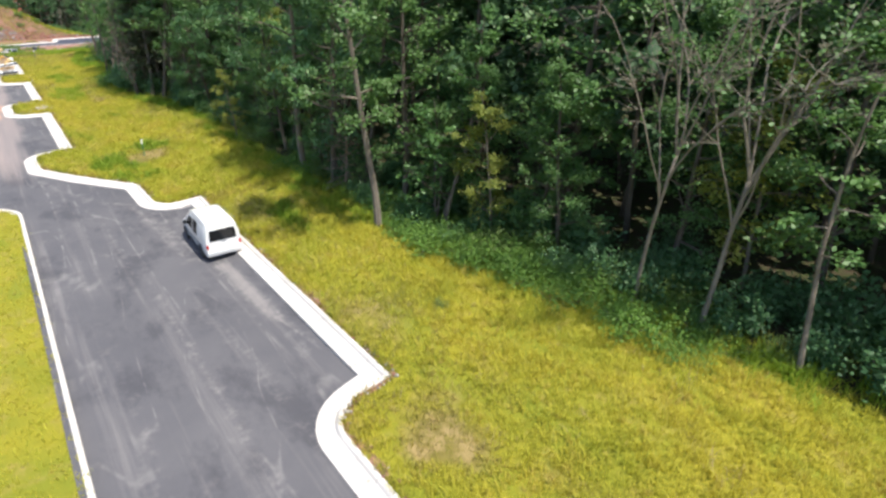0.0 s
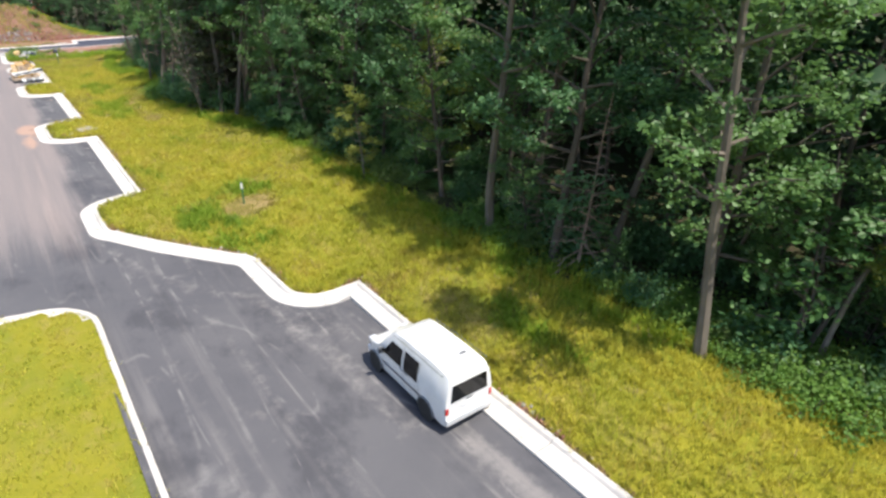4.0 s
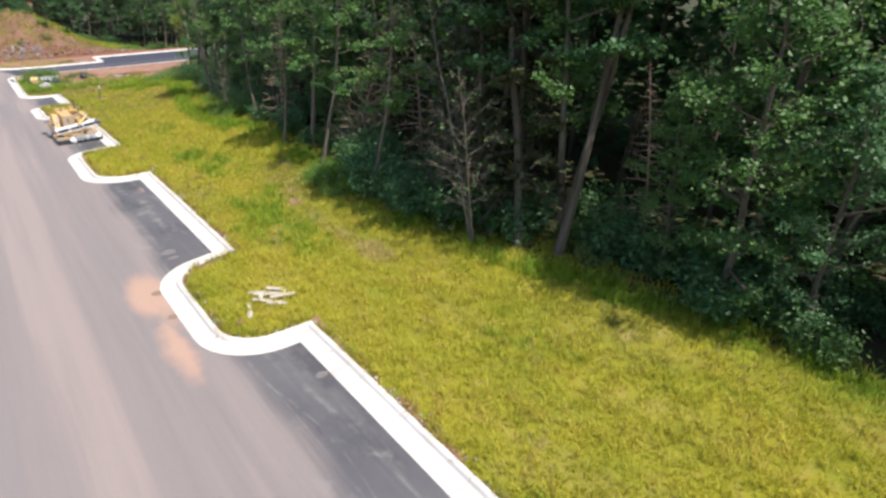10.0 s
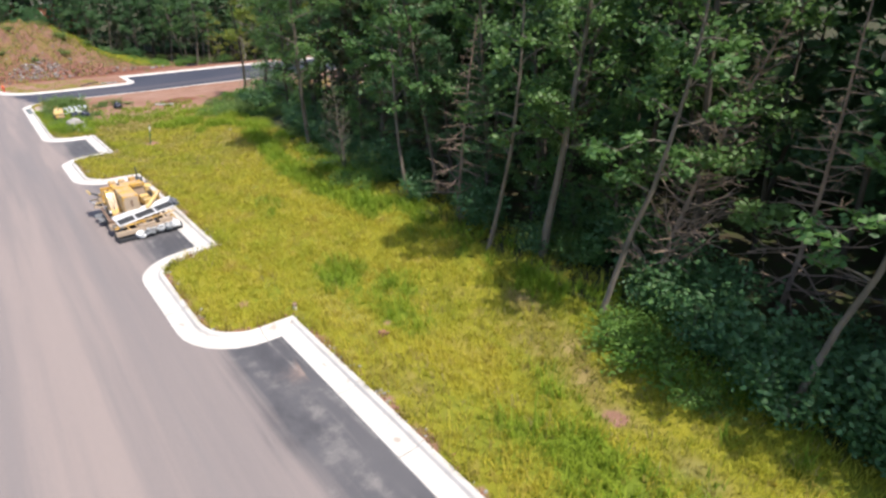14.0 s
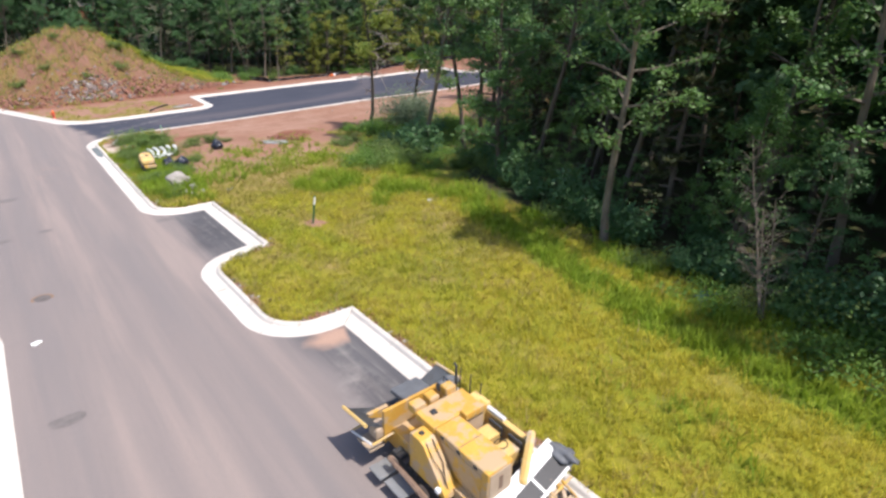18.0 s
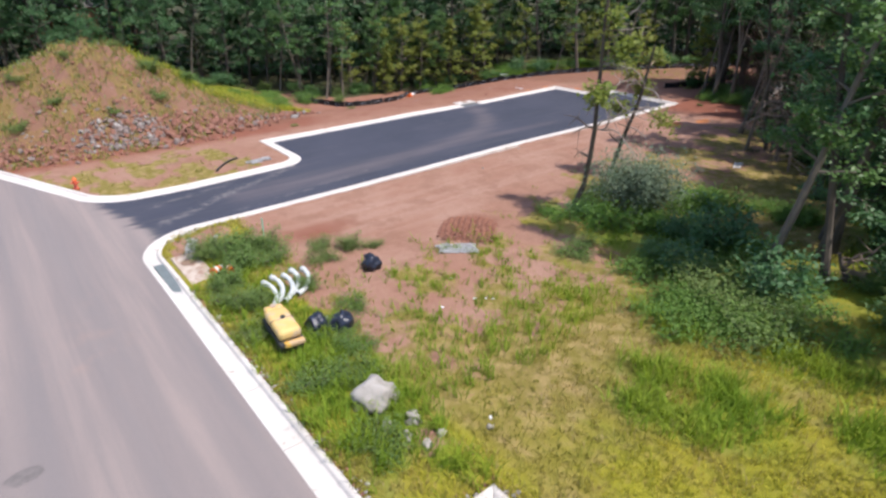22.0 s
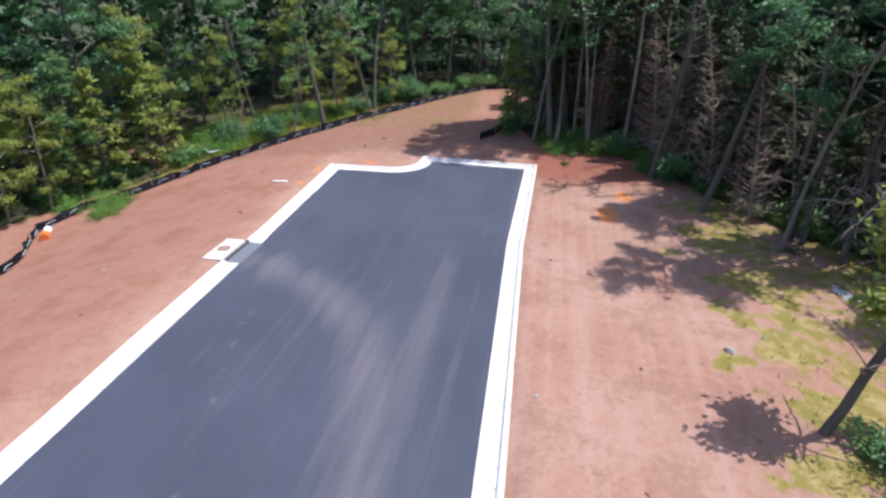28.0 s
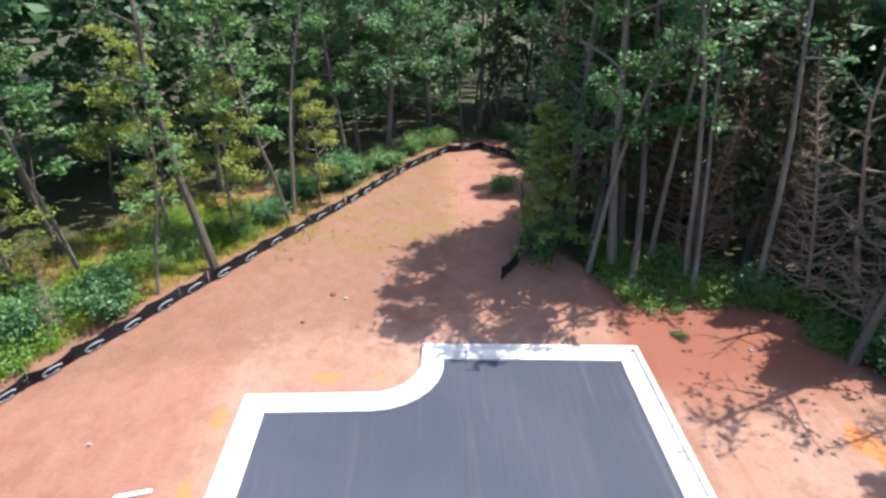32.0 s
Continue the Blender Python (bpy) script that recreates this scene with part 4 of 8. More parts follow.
tufts("meadow_grass", ~is_lush & ~straw & ~dull, M_BLADE, "sunlit yellow-green meadow grass, knee high and uneven")
tufts("lush_grass", is_lush, M_BLADE_LUSH, "rank dark green grass and weeds along the woods", 1.3)
tufts("rough_grass", dull, M_BLADE_DULL, "dull olive rough grass on poor soil")
tufts("dry_grass", straw, M_STRAW, "dry straw-coloured stems among the grass", 0.7)


def verge():
    """The ragged fringe of brown and green grass that hangs over the backs of the kerbs."""
    line = [p for p in finer(EAST, 0.12) if -45 < p[1] < 112]
    back = offset(line, 1.0)
    p, q = np.array(line), np.array(back) - np.array(line)
    k = 13000
    i = rng.integers(0, len(p), k)
    gap = wave(p[i, 0], p[i, 1], 2.1, 0.8) + 0.6 * wave(p[i, 0], p[i, 1], 0.9, 2.0) + rng.normal(0, 0.3, k) > -0.15
    i = i[gap]
    d = np.abs(rng.normal(0.05, 0.16, len(i)))
    x, y = p[i, 0] + q[i, 0] * d, p[i, 1] + q[i, 1] * d
    off = ~inside(BEDDED, x, y) & ~((x < 6.25) & (y > 114.4))
    x, y = x[off], y[off]
    n = len(x)
    blade_field("verge_grass", x, y, ground(x, y) + 0.1, rng.uniform(0.10, 0.34, n), rng.uniform(0.016, 0.036, n), rng.uniform(0.4, 1.3, n), M_BLADE_VERGE, "brown and green grass fringe hanging over the kerb backs", rng)


verge()


# ---- trees -------------------------------------------------------------------
def leaf_mesh(name, centres, size, material, r, flat=0.55, long=1.6):
    """Leaves as pointed, folded blades of four corners."""
    n = len(centres)
    c = np.asarray(centres)
    nrm = r.normal(0, 1, (n, 3)) * (1, 1, flat)
    nrm[:, 2] = np.abs(nrm[:, 2]) + 1.0
    nrm /= np.linalg.norm(nrm, axis=1, keepdims=True)
    t = np.cross(nrm, r.normal(0, 1, (n, 3)))
    t /= np.linalg.norm(t, axis=1, keepdims=True) + 1e-9
    u = np.cross(nrm, t)
    s = np.asarray(size)[:, None] * r.uniform(0.7, 1.3, (n, 1))
    v = np.stack([c - t * s * long / 2, c + u * s / 2 - nrm * s * 0.18, c + t * s * long / 2 - nrm * s * 0.1, c - u * s / 2 - nrm * s * 0.18], 1)
    i = (np.arange(n) * 4)[:, None]
    f = np.concatenate([i + np.array([0, 1, 2]), i + np.array([0, 2, 3])], 0)
    me = bpy.data.meshes.new(name)
    me.vertices.add(n * 4)
    me.vertices.foreach_set("co", v.ravel())
    me.loops.add(f.size)
    me.loops.foreach_set("vertex_index", f.ravel().astype(np.int32))
    me.polygons.add(len(f))
    me.polygons.foreach_set("loop_start", np.arange(0, f.size, 3, dtype=np.int32))
    me.update(calc_edges=True)
    me.materials.append(material)
    return me


def wander(r, start, way, length, k, bend, lift=0.0):
    """A crooked line of k points from start."""
    pts, p, d = [Vector(start)], Vector(start), Vector(way).normalized()
    for _ in range(k - 1):
        d = (d + Vector(r.normal(0, bend, 3).tolist()) + Vector((0, 0, lift))).normalized()
        p = p + d * (length / (k - 1))
        pts.append(p.copy())
    return pts


def tree_meshes(seed, height, girth, bare, spread, limbs, leaves, leaf, leaf_mat, bark, stems=1, lean=0.05, droop=0.1, conifer=False, twigs=3):
    """Trunk with limbs and twigs in one mesh, and the crown's leaves in another."""
    r = np.random.default_rng(seed)
    bm, limb_bm, tips = bmesh.new(), bmesh.new(), []
    for st in range(stems):
        a = r.uniform(0, 6.28)
        tilt = lean * r.uniform(0.4, 1.3) + (0.16 * r.uniform(0.5, 1.2) if stems > 1 else 0)
        h = height * (1 if st == 0 else r.uniform(0.6, 0.95))
        trunk = wander(r, (0.12 * math.cos(a) * (stems > 1), 0.12 * math.sin(a) * (stems > 1), -0.25), (tilt * math.cos(a), tilt * math.sin(a), 1), h, 9, 0.055 if not conifer else 0.025)
        g = girth if st == 0 else girth * 0.75
        tube_into(bm, trunk, [g * (1.25 if i == 0 else 1) * (1 - 0.88 * i / 8) + 0.012 for i in range(9)], 7)
        for j in range(limbs):
            f = bare + (0.97 - bare) * (j + r.uniform(0, 0.9)) / limbs
            k = min(int(f * 8), 7)
            p = trunk[k].lerp(trunk[k + 1], f * 8 - k)
            az = j * 2.4 + r.uniform(-0.5, 0.5)
            t = (f - bare) / (1 - bare)
            reach = spread * ((1.05 - t) if conifer else (0.55 + 0.75 * math.sin(math.pi * min(1, 0.15 + 0.85 * t)) ** 1.2) * r.uniform(0.55, 1.1) * (1.12 - 0.55 * t))
            rise = (-0.05 if conifer else 0.25 + 0.5 * t) + r.uniform(-0.15, 0.2)
            line = wander(r, p, (math.cos(az), math.sin(az), rise), reach, 5, 0.14, 0.03 - droop * 0.3)
            lg = g * (1 - 0.85 * f) * 0.5 + 0.012
            tube_into(limb_bm, line, [lg, lg * 0.75, lg * 0.55, lg * 0.38, 0.008], 5)
            tips += [line[2].lerp(line[3], 0.5), line[3], line[4]] if not conifer else [line[q] for q in (1, 2, 3, 4)]
            for _ in range(twigs):
                q = int(r.integers(1, 4))
                tw = wander(r, line[q], (math.cos(az + r.uniform(-1.2, 1.2)), math.sin(az + r.uniform(-1.2, 1.2)), r.uniform(-0.2, 0.6)), reach * r.uniform(0.25, 0.5), 4, 0.2)
                tube_into(limb_bm, tw, [lg * 0.45, lg * 0.32, lg * 0.2, 0.005], 4)
                tips += [tw[2], tw[3]]
    wood, boughs = mesh_of(bm, "trunk", bark), mesh_of(limb_bm, "branchwork", bark)
    crown = None
    if leaves:
        tips = np.array([tuple(p) for p in tips])
        heavy = r.uniform(0.2, 1.0, len(tips)) ** 3.0
        pick = r.choice(len(tips), leaves, p=heavy / heavy.sum())
        puff = r.uniform(0.12, 0.36, len(tips))[pick][:, None] * (0.7 if conifer else 1.0) * spread / 2.6
        c = tips[pick] + r.normal(0, 1, (leaves, 3)) * puff * (1, 1, 0.6 if not conifer else 0.35)
        crown = leaf_mesh("crown", c, np.full(leaves, leaf), leaf_mat, r, 0.6, 1.5 if not conifer else 2.4)
    return wood, boughs, crown


KINDS = {}


def kind(key, name, label, *args, **more):
    KINDS[key] = (name, label, *tree_meshes(*args, **more))


TALL = "tall broadleaf tree with a bare lower trunk at the woods"
kind("oak_a", "tree", "leafy broadleaf tree with low limbs at the edge of the woods", 11, 15.5, 0.17, 0.15, 3.0, 30, 8500, 0.13, M_LEAF, M_BARK)
kind("oak_b", "tree", "leafy broadleaf tree with low limbs at the edge of the woods", 12, 17, 0.20, 0.17, 3.3, 30, 8500, 0.135, M_LEAF_DARK, M_BARK)
kind("tall_a", "tree", TALL, 13, 18, 0.19, 0.30, 2.8, 22, 6200, 0.135, M_LEAF, M_BARK_PALE)
kind("tall_b", "tree", TALL, 14, 19, 0.16, 0.38, 2.6, 20, 5800, 0.135, M_LEAF_DARK, M_BARK)
kind("slim", "tree", "slender pale-barked tree with sparse leaves at the woods", 15, 13, 0.09, 0.35, 1.8, 16, 1500, 0.155, M_LEAF, M_BARK_PALE, lean=0.1)
kind("lime", "tree", "young lime-green tree with a light open crown", 16, 10, 0.09, 0.16, 2.2, 20, 4600, 0.12, M_LEAF_LIME, M_BARK_PALE)
kind("young", "tree", "young multi-stemmed leafy tree under the taller woods", 17, 7.5, 0.07, 0.2, 1.7, 12, 1900, 0.15, M_LEAF, M_BARK, stems=3)
kind("pine", "tree", "conifer with dull green needles and drooping limbs", 18, 15, 0.15, 0.12, 2.4, 46, 3000, 0.17, M_NEEDLE, M_BARK, conifer=True)
kind("deadcone", "dead_tree", "dead conifer with bare pale side branches", 19, 9.5, 0.075, 0.1, 2.0, 64, 0, 0, None, M_DEADWOOD, conifer=True, twigs=4)
kind("deadfir", "dead_tree", "leaning dead fir with a mesh of reddish bare twigs", 27, 9.2, 0.07, 0.08, 1.75, 84, 0, 0, None, M_DEADWOOD, conifer=True, twigs=8, droop=-0.75)
kind("dead", "dead_tree", "dead leafless tree with grey crooked limbs", 20, 9, 0.12, 0.25, 2.6, 13, 0, 0, None, M_DEADWOOD, stems=2, lean=0.12, twigs=6)
kind("cedar", "tree", "young yellow-green cedar with feathery drooping limbs", 25, 7.5, 0.09, 0.08, 1.9, 44, 2600, 0.13, M_LEAF_LIME, M_BARK, conifer=True)
kind("spare", "tree", "tall thin half-dead tree with a sparse brownish crown", 24, 17, 0.16, 0.42, 2.4, 16, 420, 0.15, M_NEEDLE, M_BARK, twigs=4)
kind("bare", "dead_tree", "thin grey leafless tree with fine upright twigs", 28, 12.5, 0.075, 0.25, 1.9, 22, 260, 0.12, M_LEAF, M_BARK_PALE, stems=3, lean=0.1, droop=-0.5, twigs=9)
kind("pole", "tree", "tall thin pale trunk with a few leaves high up", 31, 19, 0.125, 0.50, 1.9, 15, 620, 0.16, M_LEAF_DARK, M_BARK_PALE, lean=0.07, twigs=3)
kind("fir", "tree", "tall dark conifer with dull needles and dead lower limbs", 32, 18, 0.17, 0.20, 2.3, 58, 5200, 0.15, M_NEEDLE, M_BARK, conifer=True, droop=0.25, twigs=4)
kind("deep_a", "tree", "tree inside the woods, its leaf colour darkened for shade", 21, 17, 0.16, 0.30, 2.9, 14, 1100, 0.38, M_LEAF_SHADED, M_BARK, twigs=1)
kind("deep_b", "tree", "tree inside the woods, its leaf colour darkened for shade", 22, 15, 0.12, 0.26, 2.7, 14, 1100, 0.38, M_LEAF_SHADED, M_BARK_PALE, twigs=1)


def plant(key, x, y, turn=0.0, size=1.0, tip=0.0, tip_to=0.0, high=1.0, label=""):
    name, told, wood, boughs, crown = KINDS[key]
    ob = new(name)
    ob.matrix_basis = pose(x, y, float(lawn(x, y)) - 0.05) @ Matrix.Rotation(radians(tip), 4, Vector((-math.sin(radians(tip_to)), math.cos(radians(tip_to)), 0))) @ pose(0, 0, 0, 0, 0, turn) @ Matrix.Diagonal((size, size, size * high, 1))
    tagged(ob, label or told, "tree", "trees of the woods")
    t = new("trunk", wood)
    t.parent = ob
    t = tagged(new("branchwork", boughs), kind="stuff")
    t.parent = ob
    if crown:
        c = new("crown", crown)
        c.parent = ob
    return ob


rt = random.Random(7)
NAMED = [  # trees that stand out along the edge: kind, x, y, size, tip in degrees, towards
    ("tall_a", 18.3, -7.1, 0.95, 0, 0), ("young", 20.7, -9.1, 1.1, 0, 0), ("slim", 22.9, -26.5, 0.95, 6, -35),
    ("tall_b", 21.0, -1.1, 1.0, 1, -90), ("oak_b", 19.7, 0.6, 0.95, 0, 0), ("slim", 20.7, -9.6, 0.9, 4, -35), ("pine", 18.0, 36.5, 1.1, 0, 0), ("pine", 17.9, 40.3, 1.05, 0, 0), ("pine", 16.9, 37.9, 0.95, 0, 0), ("bare", 15.7, 36.9, 0.85, 3, 60), ("tall_b", 18.6, 34.6, 1.0, 0, 0), ("tall_b", 17.3, 38.6, 1.15, 0, 0), ("tall_b", 16.7, 35.2, 1.1, 2, 100), ("pine", 19.6, 38.6, 1.2, 0, 0), ("pine", 20.2, 42.2, 1.15, 0, 0), ("tall_b", 17.4, 33.6, 1.05, 0, 0), ("tall_a", 19.4, 4.4, 1.05, 0, 0), ("oak_b", 21.5, 13.1, 0.95, 0, 0), ("oak_a", 18.9, 27.3, 0.8, 0, 0),
    ("tall_a", 19.2, 34.8, 0.9, 0, 0), ("oak_a", 21.0, 20.5, 0.9, 0, 0), ("lime", 18.2, 14.2, 0.55, 0, 0), ("lime", 21.8, 11.4, 1.0, 0, 0),
    ("slim", 15.1, 44.5, 1.0, 1, -60), ("slim", 17.5, 42.2, 1.0, 8, 5), ("deadfir", 17.5, 50.3, 1.3, 13, -5), ("slim", 15.6, 50.9, 1.05, 2, -50), ("tall_a", 17.3, 55.2, 0.85, 0, 0), ("slim", 16.0, 57.2, 1.0, 0, 0),
    ("tall_b", 19.0, 64.4, 0.75, 0, 0), ("slim", 17.5, 65.2, 1.0, 2, 200), ("bare", 17.1, 71.2, 0.5, 3, 120), ("tall_a", 18.4, 78.6, 0.85, 1, 160), ("tall_b", 21.6, 80.5, 0.95, 0, 0),
    ("tall_b", 23.2, 87.5, 1.0, 0, 0), ("oak_a", 21.6, 88.8, 0.9, 0, 0), ("deadcone", 20.6, 2.5, 0.9, 0, 0), ("deadcone", 19.9, -0.6, 0.8, 0, 0), ("deadfir", 17.1, 39.6, 1.15, 5, 10), ("deadcone", 17.9, 61.4, 1.0, 0, 0), ("oak_a", 20.2, 9.2, 0.75, 0, 0), ("oak_b", 29.5, 97.6, 0.9, 0, 0), ("tall_a", 23.2, 98.4, 0.95, 4, -50), ("oak_b", 11.9, 173.5, 0.5, 0, 0), ("oak_a", 13.4, 173.8, 0.45, 0, 0), ("oak_b", 10.6, 171.5, 0.5, 0, 0), ("tall_b", 25.6, 96.6, 1.05, 0, 0), ("tall_b", 28.4, 97.8, 1.1, 0, 0), ("oak_b", 31.0, 98.6, 0.8, 0, 0), ("tall_b", 17.2, 40.8, 0.9, 0, 0), ("oak_a", 13.0, 180.0, 0.5, 0, 0), ("oak_b", 12.2, 176.5, 0.5, 0, 0), ("oak_a", 33, 96.5, 0.95, 0, 0), ("oak_b", 38.6, 101.6, 0.85, 0, 0), ("oak_b", 39, 98.5, 1.0, 0, 0), ("dead", 46.0, 103.5, 1.2, 10, 120),
    ("tall_b", 50.0, 111.8, 1.1, 2, -60), ("tall_b", 46.6, 108.0, 0.95, 3, 120), ("tall_b", 47.2, 105.4, 1.15, 0, 0), ("deadfir", 53.6, 110.6, 1.2, 3, 90), ("deadfir", 57.2, 112.4, 1.3, 6, 100), ("deadfir", 59.6, 113.2, 1.2, 4, 60), ("pole", 45.2, 109.0, 0.9, 3, -60), ("spare", 44.4, 106.4, 0.8, 0, 0), ("deadcone", 42.6, 104.8, 1.0, 8, 120), ("dead", 47.8, 107.4, 1.15, 6, 100), ("fir", 50.8, 108.6, 0.95, 0, 0), ("lime", 21.9, -12.0, 0.75, 0, 0), ("oak_a", 23.4, -15.2, 0.6, 0, 0), ("oak_a", 26.0, -19.6, 0.8, 0, 0), ("lime", 27.0, -22.4, 1.0, 0, 0), ("oak_a", 28.6, -20.6, 0.85, 0, 0), ("oak_a", 22.9, -9.6, 0.65, 0, 0), ("pine", 46.3, 107.6, 0.8, 0, 0), ("pine", 54.6, 110.2, 0.6, 0, 0), ("spare", 55.5, 113.9, 1.05, 3, -70), ("fir", 57.6, 111.6, 0.95, 0, 0), ("fir", 63.4, 116.8, 1.1, 0, 0), ("fir", 65.6, 119.6, 1.1, 0, 0), ("pole", 61.2, 117.9, 1.0, 2, 60), ("fir", 53.4, 109.0, 0.95, 0, 0), ("pole", 59.8, 115.5, 1.05, 4, -90), ("pole", 60.3, 118.0, 0.8, 2, 100),
    ("pole", 62.7, 122.1, 0.95, 3, -110), ("cedar", 64.5, 123.7, 1.1, 0, 0), ("tall_a", 63.0, 120.8, 1.15, 0, 0), ("tall_a", 66.6, 122.0, 1.2, 0, 0), ("bare", 66.6, 123.4, 1.25, 2, 150), ("fir", 69.0, 120.8, 1.1, 0, 0), ("fir", 67.4, 120.2, 1.0, 0, 0), ("pole", 63.2, 118.9, 1.0, 3, 200), ("dead", 58.2, 111.6, 1.2, 3, 100), ("pine", 68.0, 122.4, 0.75, 0, 0), ("spare", 63.5, 140.3, 1.2, 4, 75), ("deadfir", 49.0, 109.4, 1.0, 4, 100), ("oak_a", 45.0, 102.6, 0.9, 0, 0), ("slim", 61.3, 142.2, 0.8, 3, -60), ("slim", 69.0, 137.9, 1.1, 7, 120),
    ("pole", 70.3, 137.9, 0.9, 4, 20), ("oak_a", 59.4, 151.4, 0.8, 0, 0), ("tall_b", 64.4, 121.6, 1.1, 0, 0), ("tall_b", 61.4, 120.4, 1.0, 0, 0), ("lime", 67.2, 140.4, 0.9, 0, 0), ("deadcone", 58.6, 145.4, 0.42, 0, 0), ("lime", 72.0, 136.6, 0.75, 0, 0),
    ("slim", 34.2, 156.2, 1.25, 4, 120), ("slim", 33.4, 161.5, 1.1, 5, 130), ("slim", 41.2, 156.0, 0.75, 0, 0), ("slim", 32.0, 165.0, 1.1, 4, 110), ("slim", 36.5, 155.8, 0.9, 0, 0), ("lime", 38.8, 157.6, 0.9, 0, 0), ("lime", 43.5, 157.3, 0.95, 0, 0),
    ("cedar", 51.4, 152.6, 1.2, 0, 0), ("lime", 47.4, 154.0, 0.9, 0, 0), ("lime", 44.8, 154.8, 1.0, 0, 0), ("oak_a", 49.6, 153.4, 0.65, 0, 0), ("cedar", 54.3, 151.0, 1.35, 2, 220), ("cedar", 42.4, 155.2, 0.9, 0, 0), ("lime", 49.5, 156.0, 0.9, 0, 0), ("oak_a", 46.5, 158.5, 0.8, 0, 0)]
taken = []
for key, x, y, size, tip, to in NAMED:
    plant(key, x, y, rt.uniform(0, 360), size, tip, to)
    taken.append((x, y))
front = ["oak_a", "lime", "tall_a", "oak_b", "oak_a", "oak_a", "young", "oak_b", "lime", "tall_b"]
fronts = {"east_bare": ["fir", "pole", "fir", "spare"], "north_dark": ["tall_b", "pole", "slim", "oak_b", "pole", "tall_a", "oak_a"], "north_light": ["oak_a", "lime", "tall_a", "oak_b", "lime", "slim"], "north_end": ["tall_b", "tall_a", "slim", "oak_b", "spare", "lime"],
          "east_end": ["fir", "pole", "tall_b", "fir", "spare", "fir"], "side": front, "shade": ["oak_a", "tall_a", "oak_b", "tall_b", "pine", "oak_a"], "gloom": ["pine", "deadcone", "spare", "pine", "tall_b"], "dim": ["oak_b", "oak_a", "tall_b", "young", "oak_b", "deadcone", "oak_b"], "south": ["oak_a", "lime", "tall_a", "slim", "young", "oak_a"]}


def in_gap(x, y):
    """The gap in the woods behind the mound, through which a house shows."""
    return (np.abs(x - 0.3 - 0.1385 * (y - 79)) < 1.9) & (y > 155) & (y < 197)


inner = {"deep_a": [], "deep_b": []}
tries = np.random.default_rng(3)
cand_x, cand_y = tries.uniform(-30, 105, 26000), tries.uniform(-50, 205, 26000)
away = np.where(inside(CLEARED, cand_x, cand_y), -1, from_line(EDGE, cand_x, cand_y))
ok = (away > np.select([(cand_y > 32) & (cand_y < 50), (cand_y > 50) & (cand_y < 96), (cand_y > 10) & (cand_y < 33), cand_y < -8, (cand_x > 54) & (cand_y > 136)], [1.0, 3.7, 2.8, 4.2, 4.6], 2.0)) & (away < 17) & (cand_x > -26)
for x, y, d in zip(cand_x[ok].tolist(), cand_y[ok].tolist(), away[ok].tolist()):
    gap = 2.3 if d < 5 else 3.1
    if (15 < x < 20 and 42 < y < 51.5) or (20 < x < 26.5 and -25 < y < -17) or in_gap(x, y):
        continue
    if all((x - a) ** 2 + (y - b) ** 2 > gap * gap for a, b in taken):
        taken.append((x, y))
        conifer = (x > 54 and y < 124) or rt.random() < 0.07
        if d < (8.0 if x > 54 and y > 136 else 5.5):
            key = "pine" if conifer and rt.random() < 0.4 and not (50 < x < 63 and y < 122) else rt.choice(fronts["east_bare" if 50 < x < 63 and y < 122 else "east_end" if x > 54 and y < 124 else "gloom" if 30 < y < 47 else "dim" if 18 < y < 50 else "south" if y < -3 else "shade" if 52 < y < 104 else "side" if y < 124 else "north_end" if x > 60 else "north_light" if x > 44 else "north_dark"])
        else:
            inner[rt.choice(["deep_a", "deep_b"])].append((x, y, rt.uniform(0, 6.28), rt.uniform(0.7, 1.05)))
            continue
        plant(key, x, y, rt.uniform(0, 360), rt.uniform(0.66, 0.92) * (1.0 if 50 < x < 63 and y < 122 else 1.2 if x > 54 and y < 124 else 1.3 if x > 44 and y > 124 else 1.05 if 58 < y < 92 else 1.28 if y < 96 else 1), rt.uniform(0, 4), rt.uniform(0, 360))


for y0, y1, step in ((10, 33, 3.4), (52, 93, 2.7), (-16, 8, 4.2)):  # low leafy trees that close the front of the woods
    for k in range(int((y1 - y0) / step)):
        y = y0 + step * (k + rt.uniform(0.1, 0.9))
        x = float(np.interp(y, [p[1] for p in CLEARED[1:14]], [p[0] for p in CLEARED[1:14]])) + (rt.uniform(2.8, 4.4) if y > 50 else rt.uniform(1.6, 3.2))
        plant(rt.choice(["oak_a", "oak_b", "oak_a", "young"]), x, y, rt.uniform(0, 360), rt.uniform(0.38, 0.56), rt.uniform(0, 6), 180, rt.uniform(0.85, 1.1), "small leafy tree at the foot of taller woods")


